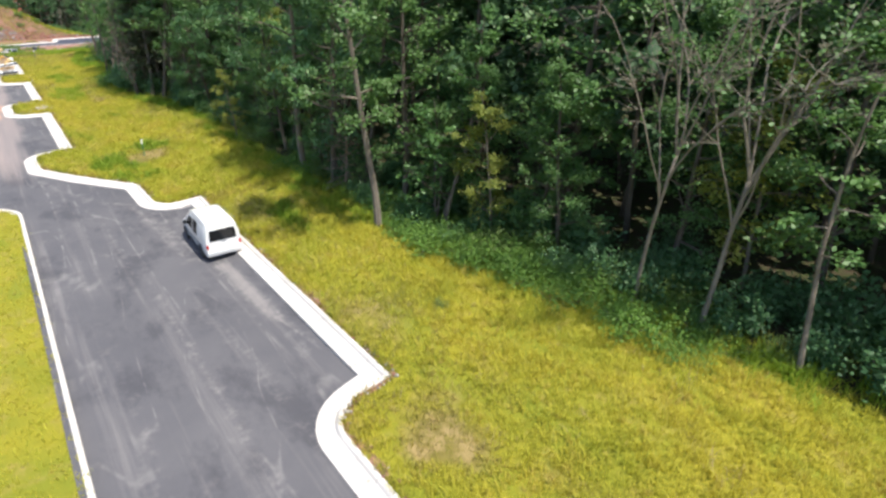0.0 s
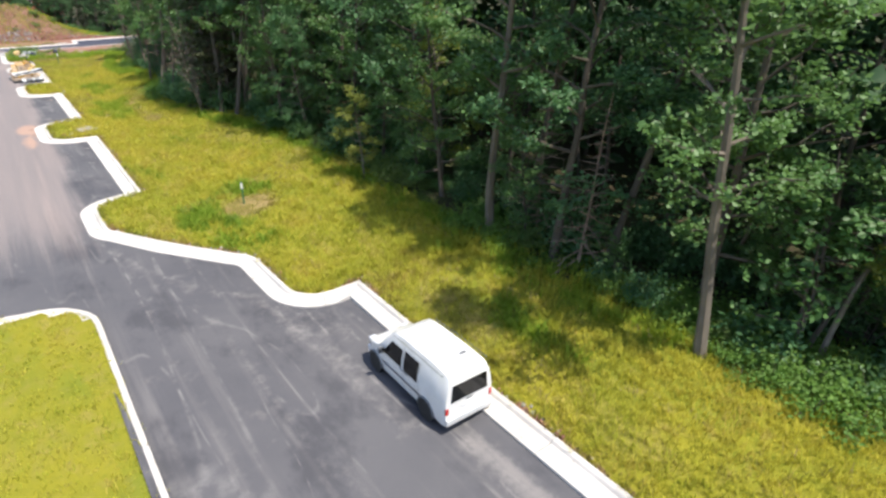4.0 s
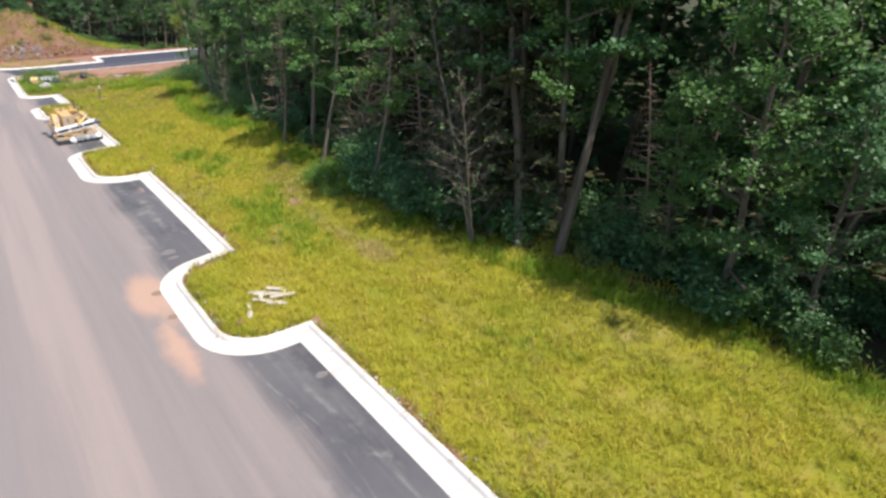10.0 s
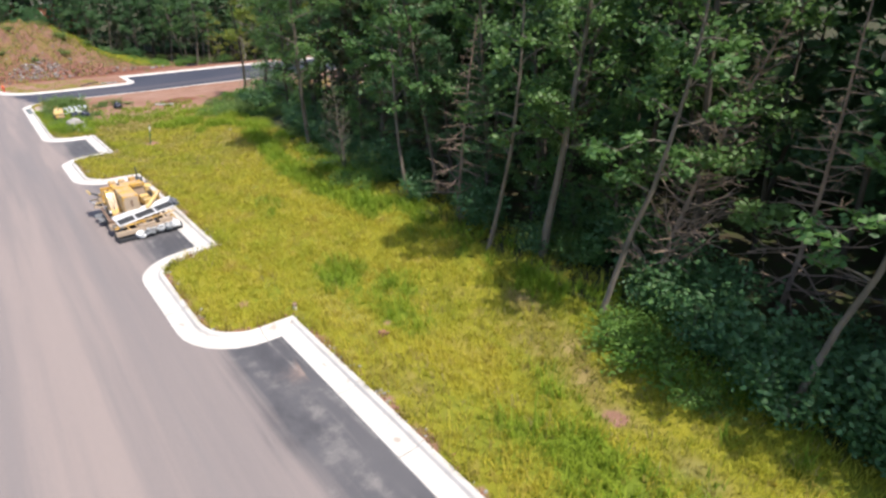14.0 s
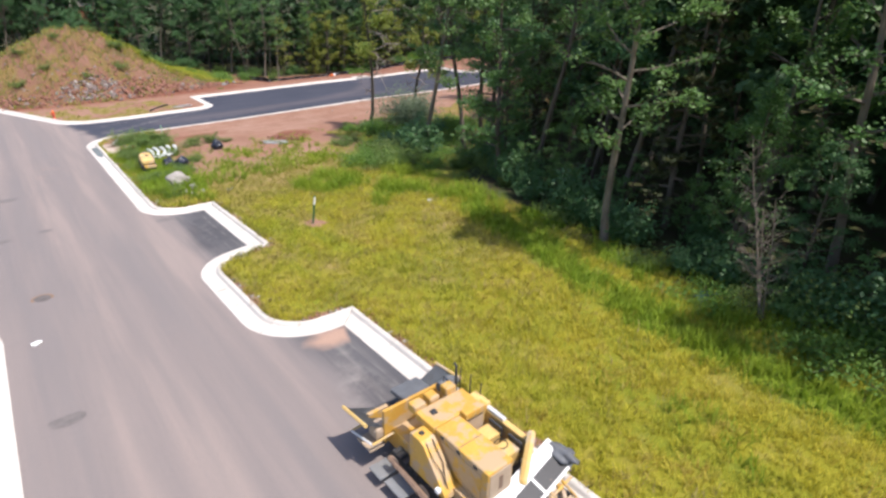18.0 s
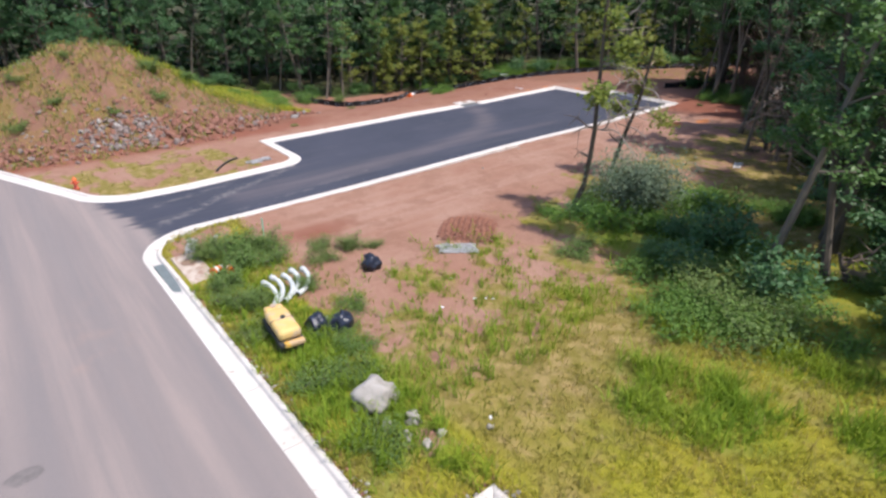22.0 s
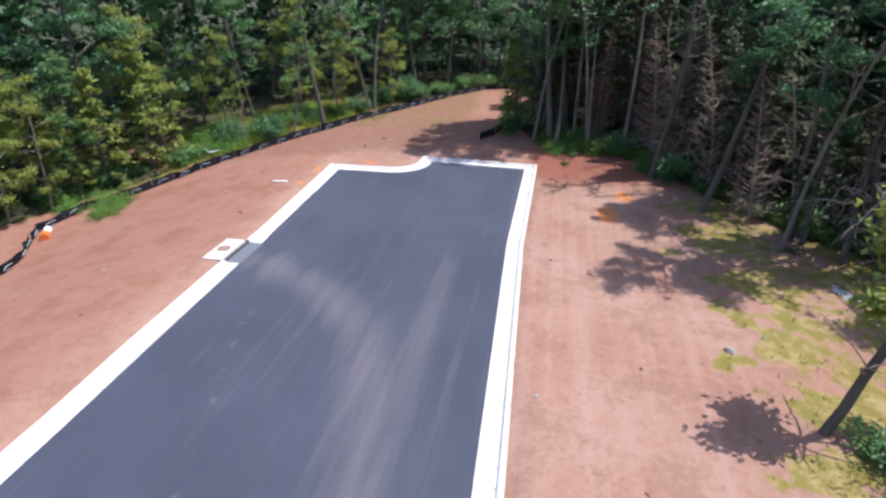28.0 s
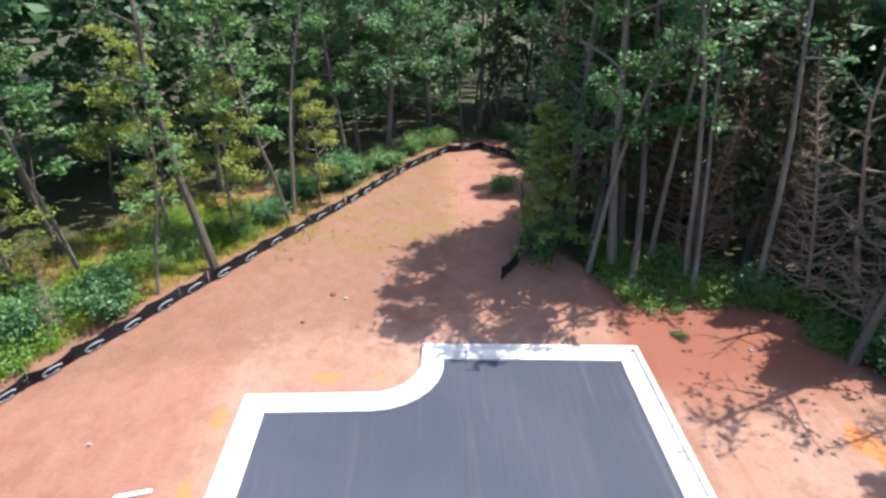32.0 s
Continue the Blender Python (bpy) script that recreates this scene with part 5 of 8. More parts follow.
def joined(name, parts_of, material, label):
    """Many copies of some meshes as one object."""
    co, corners, starts, at_v, at_l = [], [], [], 0, 0
    for me, places in parts_of:
        v = np.zeros(len(me.vertices) * 3)
        me.vertices.foreach_get("co", v)
        v = v.reshape(-1, 3)
        lo = np.zeros(len(me.loops), np.int32)
        me.loops.foreach_get("vertex_index", lo)
        st = np.zeros(len(me.polygons), np.int32)
        me.polygons.foreach_get("loop_start", st)
        for x, y, a, s in places:
            c, d = math.cos(a), math.sin(a)
            w = v * s
            co.append(np.stack([w[:, 0] * c - w[:, 1] * d + x, w[:, 0] * d + w[:, 1] * c + y, w[:, 2] + float(ground(x, y))], 1))
            corners.append(lo + at_v)
            starts.append(st + at_l)
            at_v, at_l = at_v + len(v), at_l + len(lo)
    me = bpy.data.meshes.new(name)
    me.vertices.add(at_v)
    me.vertices.foreach_set("co", np.concatenate(co).ravel())
    me.loops.add(at_l)
    me.loops.foreach_set("vertex_index", np.concatenate(corners))
    st = np.concatenate(starts)
    me.polygons.add(len(st))
    me.polygons.foreach_set("loop_start", st)
    me.update(calc_edges=True)
    me.materials.append(material)
    return tagged(new(name, me), label, "woods", kind="stuff")


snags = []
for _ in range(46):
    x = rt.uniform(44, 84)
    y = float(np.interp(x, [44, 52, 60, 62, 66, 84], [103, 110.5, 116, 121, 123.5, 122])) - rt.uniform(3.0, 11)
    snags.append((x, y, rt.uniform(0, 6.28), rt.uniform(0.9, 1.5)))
# These limbs have the shade of the woods in their wood colour.
joined("inner_snags", [(KINDS["deadfir"][i], snags) for i in (2, 3)], M_DEADWOOD_SHADED, "mesh of dead brown fir limbs, their colour darkened for the shade of the woods")
joined("inner_trunks", [(KINDS[k][i], p) for k, p in inner.items() for i in (2, 3)], M_BARK, "shaded trunks and limbs inside the woods")
# Inner leaves carry the woods' shade in their colour.
joined("inner_foliage", [(KINDS[k][4], p) for k, p in inner.items()], M_LEAF_SHADED, "foliage inside the woods, its colour darkened for shade")


def far_woods():
    """The closed wall of foliage deep inside the woods, and a leaf layer added overhead to darken them."""
    r = np.random.default_rng(9)
    line = np.array(finer(EDGE, 2.0))
    k = 52000
    p = line[r.integers(0, len(line), k)]
    mid = np.array([5.0, 80.0])
    x, y = p[:, 0] + r.normal(0, 2.0, k), p[:, 1] + r.normal(0, 2.0, k)
    east = np.where(p[:, 1] < 108, 1.0, np.clip((p[:, 0] - 20) / 45, 0, 1))
    north = np.where(p[:, 1] < 118, 0.0, np.clip(1 - (p[:, 0] - 40) / 60, 0.15, 1))
    push = r.uniform(15, 26, k)
    x, y = x + push * east, y + push * north - np.where((p[:, 1] < 124) & (p[:, 0] > 45), push * 0.7, 0)
    good = (~in_gap(x, y)) & (~inside(CLEARED, x, y)) & (from_line(EDGE, x, y) > 10)
    x, y = x[good], y[good]
    z = ground(x, y) + 19 * r.uniform(0, 1, len(x)) ** 0.9
    # Added leaf layer overhead, mostly out of view, blocks sun from the interior.
    cx, cy = r.uniform(-30, 105, 90000), r.uniform(-60, 205, 90000)
    deep_in = np.where(inside(CLEARED, cx, cy), -1, from_line(EDGE, cx, cy))
    roof = (~in_gap(cx, cy)) & ((cy < 124) | (r.uniform(0, 1, len(cx)) < 0.45)) & (deep_in > 5.5) & (deep_in < 24)
    cx, cy = cx[roof], cy[roof]
    x, y, z = np.r_[x, cx], np.r_[y, cy], np.r_[z, ground(cx, cy) + r.uniform(10.5, 16, len(cx))]
    me = leaf_mesh("far_woods", np.stack([x, y, z], 1), np.full(len(x), 0.95), M_LEAF_SHADED, r, 1.0, 1.3)
    tagged(new("far_woods", me), "dense shade-coloured foliage deep inside the woods, with an added leaf layer overhead to darken them", "woods", kind="stuff")
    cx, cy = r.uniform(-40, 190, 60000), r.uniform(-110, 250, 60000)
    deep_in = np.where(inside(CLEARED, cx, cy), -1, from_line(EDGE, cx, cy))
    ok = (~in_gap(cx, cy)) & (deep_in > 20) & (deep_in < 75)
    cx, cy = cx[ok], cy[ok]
    me = leaf_mesh("woods_canopy", np.stack([cx, cy, ground(cx, cy) + r.uniform(10, 17, len(cx))], 1), np.full(len(cx), 1.7), M_LEAF_SHADED, r, 1.0, 1.3)
    return tagged(new("woods_canopy", me), "unbroken green canopy of the woods beyond the edge", "woods", kind="stuff")


far_woods()


# ---- shrubs and weeds -----------------------------------------------------------
def shrub_meshes(seed, height, spread, leaves, leaf, leaf_mat, stems=9):
    r = np.random.default_rng(seed)
    bm, tips = bmesh.new(), []
    for i in range(stems):
        a = i * 2.4 + r.uniform(-0.4, 0.4)
        line = wander(r, (0.1 * math.cos(a), 0.1 * math.sin(a), -0.05), (math.cos(a) * r.uniform(0.2, 1.0), math.sin(a) * r.uniform(0.2, 1.0), 1), height * r.uniform(0.6, 1.1), 5, 0.16)
        line = [Vector((p.x * spread / height * 1.3, p.y * spread / height * 1.3, p.z)) for p in line]
        tube_into(bm, line, [0.025, 0.02, 0.015, 0.01, 0.005], 3)
        tips += line[1:] + [line[3], line[4]]
        for _ in range(3):
            tw = wander(r, line[int(r.integers(1, 4))], r.normal(0, 1, 3) * (1, 1, 0.4) + (0, 0, 0.5), spread * 0.5, 3, 0.2)
            tube_into(bm, tw, [0.012, 0.008, 0.004], 3)
            tips += tw[1:]
    tips = np.array([tuple(p) for p in tips])
    pick = r.integers(0, len(tips), leaves)
    c = tips[pick] + r.normal(0, 1, (leaves, 3)) * spread * 0.15
    c[:, 2] = np.abs(c[:, 2])
    return mesh_of(bm, "stem", M_BARK), leaf_mesh("foliage", c, np.full(leaves, leaf), leaf_mat, r, 0.7, 1.7)


SHRUBS = {"dark": shrub_meshes(31, 2.0, 1.5, 1500, 0.12, M_LEAF_DARK), "green": shrub_meshes(32, 1.6, 1.4, 1400, 0.11, M_LEAF), "weed": shrub_meshes(33, 1.05, 0.95, 2400, 0.056, M_WEED, 14),
          "low": shrub_meshes(34, 0.6, 0.9, 1500, 0.05, M_WEED, 10), "silver": shrub_meshes(35, 2.9, 2.3, 7500, 0.075, M_SILVER, 22), "ivy": shrub_meshes(36, 0.9, 1.9, 2200, 0.085, M_WEED, 12), "fern": shrub_meshes(37, 0.7, 1.5, 1700, 0.08, M_UNDER, 12)}
SHRUB_LABEL = {"dark": "dark leafy bush at the foot of the woods", "green": "leafy green bush at the edge of the woods", "weed": "tall leafy green weed clump on bare soil",
               "low": "low leafy weed clump in the grass", "silver": "large silvery green shrub beside a dead tree", "fern": "bright green leafy undergrowth at the woods", "ivy": "spreading mass of green creepers under trees"}


def bush(key, x, y, size=1.0, high=1.0, turn=0.0, group="bushes along the woods"):
    ob = new("bush" if key not in ("weed", "low") else "weed_clump")
    ob.matrix_basis = pose(x, y, float(lawn(x, y)), 0, 0, turn) @ Matrix.Diagonal((size, size, size * high, 1))
    tagged(ob, SHRUB_LABEL[key], "bush" if key not in ("weed", "low") else "weed", group)
    for name, me in zip(("stem", "foliage"), SHRUBS[key]):
        p = new(name, me)
        p.parent = ob
    return ob


edge = finer(EDGE, 1.25)
for x, y in edge:
    if y < -48 or x < -24:
        continue
    for _ in range(2):
        u, v = x + abs(rt.gauss(0.9, 1.0)) + (1.3 if 38 < y < 60 else 0.4 if y < 96 else 0), y + rt.gauss(0.0, 1.0)
        if y > 124:
            u, v = x + rt.gauss(0.6, 0.8), y + 0.6 + abs(rt.gauss(1.2, 0.9))
        if rt.random() < (0.25 if -9 < y < 10 else 0.50 if y < 96 else 0.42) and not inside(BEDDED, u, v) and from_line(EAST, u, v) > 3:
            bush(rt.choice(["dark", "green", "green", "ivy", "low", "weed"]), u, v, rt.uniform(0.5, 1.15), rt.uniform(0.7, 1.15), rt.uniform(0, 360))
for x, y, s in ((15.6, 41.0, 1.0), (16.2, 43.0, 1.1), (15.4, 44.6, 0.9), (16.4, 39.4, 1.1), (15.9, 45.9, 1.0), (15.3, 42.6, 0.8), (16.9, 37.8, 1.1), (17.2, 35.6, 1.0), (17.2, 49.4, 0.9), (17.6, 47.6, 1.1), (16.4, 47.2, 0.9), (18.6, 49.6, 1.1), (16.8, 45.4, 1.0)):
    bush("dark", x, y, s, 1.0, rt.uniform(0, 360))
spots = []
for x, y in finer(EDGE, 1.3):
    if -30 < y < 97 and x < 30:
        u, v = x + rt.uniform(1.4, 5.5), y + rt.uniform(-0.8, 0.8)
        if not 44.5 < v < 51.5:
            spots.append((u, v, rt.uniform(0, 6.28), rt.uniform(0.65, 1.2)))
joined("inner_bush_stems", [(SHRUBS["dark"][0], spots)], M_BARK, "thin stems of shaded bushes inside the woods")
joined("inner_bushes", [(SHRUBS["dark"][1], spots)], M_LEAF_DARK, "dark shaded bushes just inside the woods")
for key, x, y, s, h in (("silver", 27.9, 107.2, 1.25, 0.95), ("silver", 29.6, 108.8, 0.9, 0.9), ("fern", 25.0, 107.2, 1.3, 1.0), ("fern", 26.3, 105.2, 1.2, 0.9), ("fern", 31.0, 106.0, 1.3, 0.8), ("fern", 23.6, 109.6, 0.9, 0.7), ("fern", 29.0, 110.2, 0.8, 0.7), ("green", 24.6, 108.6, 0.8, 0.8), ("dark", 25.4, 101.6, 1.2, 1.0),
                        ("green", 23.0, 103.0, 0.8, 0.8), ("dark", 22.4, 101.0, 0.9, 0.8), ("fern", 21.2, 102.2, 1.0, 0.8), ("dark", 25.6, 103.4, 0.8, 0.8), ("low", 20.2, 105.6, 1.1, 0.9), ("low", 21.6, 106.0, 0.9, 0.9), ("ivy", 21.2, 99.2, 1.2, 0.9), ("dark", 22.6, 97.6, 1.2, 1.0), ("ivy", 19.4, 96.6, 1.1, 0.9), ("green", 30.8, 110.5, 0.8, 0.8), ("ivy", 27.4, 110.0, 0.8, 0.6)):
    bush(key, x, y, s, h, rt.uniform(0, 360), "shrubs round the dead trees")
for key, x, y, s in (("weed", 6.5, 117.0, 1.2), ("weed", 7.8, 116.4, 1.3), ("weed", 9.0, 116.0, 1.1), ("weed", 7.2, 114.9, 1.2), ("weed", 6.0, 113.2, 1.0), ("low", 5.9, 111.6, 1.2), ("weed", 6.4, 110.9, 0.9), ("low", 8.6, 114.6, 1.2),
                     ("weed", 8.7, 111.0, 0.7), ("weed", 12.3, 113.4, 0.8), ("low", 13.3, 112.8, 0.6), ("low", 11.2, 114.5, 0.9), ("low", 10.6, 113.0, 0.9), ("low", 5.7, 108.6, 1.0), ("low", 8.0, 105.8, 0.9), ("low", 7.2, 104.2, 1.0),
                     ("weed", 6.9, 103.9, 0.5), ("low", 5.9, 104.8, 1.1), ("low", 6.0, 101.0, 1.0), ("low", 9.4, 108.3, 0.8), ("low", 8.3, 107.2, 0.8), ("low", 7.6, 107.4, 0.7), 
                     
                     ("low", 16.1, -15.5, 0.4), ("low", 8.8, 17.0, 0.4), ("low", 10.4, 14.5, 0.4), ("low", 57.6, 119.6, 0.4), ("low", 59.4, 119.0, 0.5), ("low", 31.5, 145.5, 0.5), ("low", 21.5, 138.5, 0.4),
                     ("weed", 12.6, 148.8, 1.3), ("low", 12.3, 145.6, 1.2), ("low", 8.4, 144.2, 0.8), ("low", 4.6, 146.0, 0.9), ("low", 1.6, 144.8, 1.2), ("low", 6.8, 150.6, 0.9), ("low", 10.8, 152.4, 0.9), ("weed", 16.2, 150.2, 0.9), ("low", 2.6, 149.4, 1.0)):
    bush(key, x, y, s * (0.8 if key == "fern" else 1.0), 0.6 if key == "fern" else 0.85, rt.uniform(0, 360), "weeds on the cleared ground")
for i in range(26):
    t = rt.uniform(0, 1)
    a, b = (58 + 24 * t, 144.0 - 15 * t) if i % 2 else (17 + 16 * t, 165 - 14 * t)
    bush(rt.choice(["weed", "green", "low"]), a + rt.uniform(0.5, 2.5), b + rt.uniform(1.4, 3.0), rt.uniform(0.6, 1.1), 1.0, rt.uniform(0, 360), "weeds behind the silt fence")
for x0, x1, y0, y1, k in ((19.8, 22.0, -16, -9, 12), (18.9, 20.4, -13.5, -8, 12), (20.6, 22.2, -20, -14, 8), (20.5, 23.5, -24, -12, 16), (19.0, 21.0, -10, -2, 8), (18.6, 20.2, -4, 8, 5), (57, 63, 145.2, 150, 14), (63, 70, 141.6, 145, 9), (55, 60.5, 111.5, 115.0, 9), (60.5, 64, 116, 121, 7), (16.3, 18, 68, 76, 4),
                          (17, 23, 94, 100, 12), (26, 34, 99, 106.5, 12), (23, 28, 96, 103, 8), (46, 54, 149, 155, 6), (24, 33, 153, 162, 9), (14, 15.6, 44, 52, 4)):
    for _ in range(k):
        bush("fern", rt.uniform(x0, x1), rt.uniform(y0, y1), rt.uniform(0.6, 1.15), rt.uniform(0.7, 1.1), rt.uniform(0, 360), "undergrowth at the woods")
for i in range(16):
    bush("green", rt.uniform(-20, 18), rt.uniform(163, 171), rt.uniform(1.0, 1.8), 1.0, rt.uniform(0, 360), "bushes behind the mound")


# ---- white van ---------------------------------------------------------------------
def van():
    v = thing("van", 11.02, -1.9, "white high-roofed delivery van parked by the kerb", "van", rz=-1.0)
    rear, front = -2.28, 2.28

    def top(y):
        return float(np.interp(y - rear, [0, 0.06, 0.2, 1.0, 2.5, 2.95, 3.5, 3.64, 4.25, 4.46, 4.56], [1.82, 1.92, 1.98, 2.02, 2.0, 1.92, 1.31, 1.19, 1.02, 0.87, 0.62]))

    def half(y, z):
        nose = float(np.interp(y - rear, [0, 0.15, 3.6, 4.2, 4.45, 4.56], [0.84, 0.90, 0.90, 0.86, 0.76, 0.62]))
        return nose * float(np.interp(z, [0.25, 0.55, 1.02, 1.3, 1.85, 2.0], [0.95, 1.0, 1.0, 0.975, 0.84, 0.80]))

    bm, rings = bmesh.new(), []
    for y in (rear, rear + 0.05, rear + 0.18, -1.6, -1.0, -0.4, 0.02, 0.30, 0.67, 0.95, 1.22, 1.36, 1.6, 1.8, 2.02, 2.17, 2.25, front):
        t = top(y)
        ring = []
        for s in (-1, 1):
            side = [(half(y, z) * s, y, z) for z in (0.27, 0.55, min(1.02, t - 0.12), min(1.3, t - 0.09), min(1.72, t - 0.06))]
            crown = [(half(y, t) * 0.93 * s, y, t - 0.03), (half(y, t) * 0.55 * s, y, t)]
            ring.append([bm.verts.new(p) for p in side + crown])
        rings.append(ring[0] + ring[1][::-1])
    for r, s in zip(rings, rings[1:]):
        for i in range(len(r)):
            bm.faces.new((r[i], r[(i + 1) % len(r)], s[(i + 1) % len(r)], s[i]))
    bm.faces.new(rings[0][::-1])
    bm.faces.new(rings[-1])
    bmesh.ops.recalc_face_normals(bm, faces=bm.faces)
    body = part("body", bm, M_WHITE, v, "white painted steel body", True)
    body.data.set_sharp_from_angle(angle=radians(40))

    def side_pane(name, y0, y1, z0, z1, s, slant=0.0, material=M_GLASS, lift=0.008):
        bm = bmesh.new()
        grid = [[bm.verts.new(((half(y, z) + lift) * s, y - slant * (z - z0) * (y - y0) / (y1 - y0), z)) for z in np.linspace(z0, z1, 5)] for y in np.linspace(y0, y1, 4)]
        for a, b in zip(grid, grid[1:]):
            for i in range(4):
                bm.faces.new((a[i], b[i], b[i + 1], a[i + 1]) if s > 0 else (a[i], a[i + 1], b[i + 1], b[i]))
        bmesh.ops.solidify(bm, geom=bm.faces[:], thickness=0.006)
        return part(name, bm, material, v, "dark tinted glass" if material is M_GLASS else "")

    for s in (-1, 1):
        side_pane("side_window", -0.02, 1.06, 1.04, 1.66, s, 0.75)
        side_pane("side_window", -0.90, -0.14, 1.02, 1.70, s, 0.02)
        side_pane("side_moulding", -1.05, 1.12, 0.62, 0.68, s, 0, M_PLASTIC, 0.014)
        for y in (-0.02, -0.3):
            part("door_handle", boxed((s * 0.905 - 0.015, y - 0.09, 0.96), (s * 0.905 + 0.015, y + 0.09, 1.0), 0.008), M_PLASTIC, v)
        mirror = part("mirror", boxed((s * 1.0 - 0.1, 0.96, 1.05), (s * 1.0 + 0.1, 1.08, 1.27), 0.04), M_PLASTIC, v, "dark plastic wing mirror")
        part("mirror_glass", boxed((s * 1.0 - 0.085, 0.95, 1.07), (s * 1.0 + 0.085, 0.958, 1.25)), M_GLASS, mirror)
        side_pane("panel_seam", -0.955, -0.94, 0.45, 1.72, s, 0, M_PLASTIC, 0.004)
        side_pane("panel_seam", -0.085, -0.07, 0.45, 1.74, s, 0, M_PLASTIC, 0.004)
        part("roof_gutter", tube([(s * 0.80, rear + 0.2, 1.93), (s * 0.81, -0.8, 1.955), (s * 0.80, 0.5, 1.91)], 0.012, 5), M_PLASTIC, v)
        part("tail_light", boxed((s * 0.80 - 0.055, rear - 0.015, 0.70), (s * 0.80 + 0.055, rear + 0.1, 0.94), 0.02), M_TAIL, v, "red tail lamp")
        part("headlight", boxed((s * 0.62 - 0.15, 2.02, 0.72), (s * 0.62 + 0.13, 2.24, 0.92), 0.05), M_HEAD, v, "clear headlamp")
    for z0, z1, y, tilt, name, w in ((1.08, 1.66, rear - 0.008, 0.0, "rear_window", 0.67),):
        bm = bmesh.new()
        pts = [(-w, y, z0), (w, y, z0), (w * 0.93, y + tilt, z1), (-w * 0.93, y + tilt, z1)]
        bm.faces.new([bm.verts.new((a, b - 0.008, c)) for a, b, c in pts])
        bmesh.ops.solidify(bm, geom=bm.faces[:], thickness=0.012)
        part(name, bm, M_GLASS, v, "dark tinted rear glass")
    bm = bmesh.new()
    grid = [[bm.verts.new((x * (half(y, top(y)) * 0.9), y, top(y) + 0.012 - 0.02 * abs(x) ** 3)) for x in np.linspace(-1, 1, 7)] for y in np.linspace(0.72, 1.18, 4)]
    for a, b in zip(grid, grid[1:]):
        for i in range(6):
            bm.faces.new((a[i], a[i + 1], b[i + 1], b[i]))
    bmesh.ops.solidify(bm, geom=bm.faces[:], thickness=0.01)
    part("windscreen", bm, M_GLASS, v, "dark windscreen")
    part("rear_bumper", boxed((-0.86, rear - 0.09, 0.34), (0.86, rear + 0.12, 0.56), 0.05), M_SILVERPAINT, v, "pale grey rear bumper")
    part("front_bumper", boxed((-0.78, front - 0.2, 0.28), (0.78, front + 0.06, 0.55), 0.06), M_WHITE, v)
    part("roof_vent", boxed((0.18, -1.62, 1.985), (0.42, -1.5, 2.02), 0.015), M_PLASTIC, v)
    part("number_plate", boxed((-0.26, rear - 0.012, 0.78), (0.26, rear + 0.004, 0.9), 0.004), M_WHITE_FLAT, v)
    part("door_latch", boxed((-0.12, rear - 0.02, 0.98), (0.12, rear + 0.01, 1.02), 0.006), M_PLASTIC, v)
    part("underbody", boxed((-0.78, rear + 0.15, 0.2), (0.78, front - 0.2, 0.34)), M_RUBBER, v)
    for y in (-1.33, 1.58):
        for s in (-1, 1):
            bm = bmesh.new()
            arch = [(s * 0.912, y + 0.40 * math.cos(a), 0.32 + 0.40 * math.sin(a)) for a in np.linspace(0, math.pi, 9)]
            tube_into(bm, arch, [0.035] * 9, 6)
            part("wheel_arch", bm, M_PLASTIC, v, "grey plastic wheel arch")
            well = bmesh.new()
            bmesh.ops.create_cone(well, cap_ends=True, segments=24, radius1=0.385, radius2=0.385, depth=0.1, matrix=pose(s * 0.87, y, 0.33, 0, 90, 0))
            part("wheel_well", well, M_RUBBER, v)
            wheel = new("wheel")
            wheel.parent, wheel.matrix_basis = v, pose(s * 0.80, y, 0.31)
            tyre = bmesh.new()
            prof = [(0.19, -0.09), (0.28, -0.1), (0.315, -0.07), (0.315, 0.07), (0.28, 0.1), (0.19, 0.09)]
            loops = [[tyre.verts.new((x, r * math.cos(a), r * math.sin(a))) for r, x in prof] for a in np.linspace(0, 2 * math.pi, 24, endpoint=False)]
            for a, b in zip(loops, loops[1:] + loops[:1]):
                for i in range(5):
                    tyre.faces.new((a[i], a[i + 1], b[i + 1], b[i]))
            bmesh.ops.recalc_face_normals(tyre, faces=tyre.faces)
            part("tyre", tyre, M_RUBBER, wheel, "", True)
            rim = bmesh.new()
            bmesh.ops.create_cone(rim, cap_ends=True, segments=20, radius1=0.2, radius2=0.17, depth=0.05, matrix=pose(s * 0.06, 0, 0, 0, 90 * s, 0))
            part("rim", rim, M_GREY_STEEL, wheel, "grey steel rim")


van()


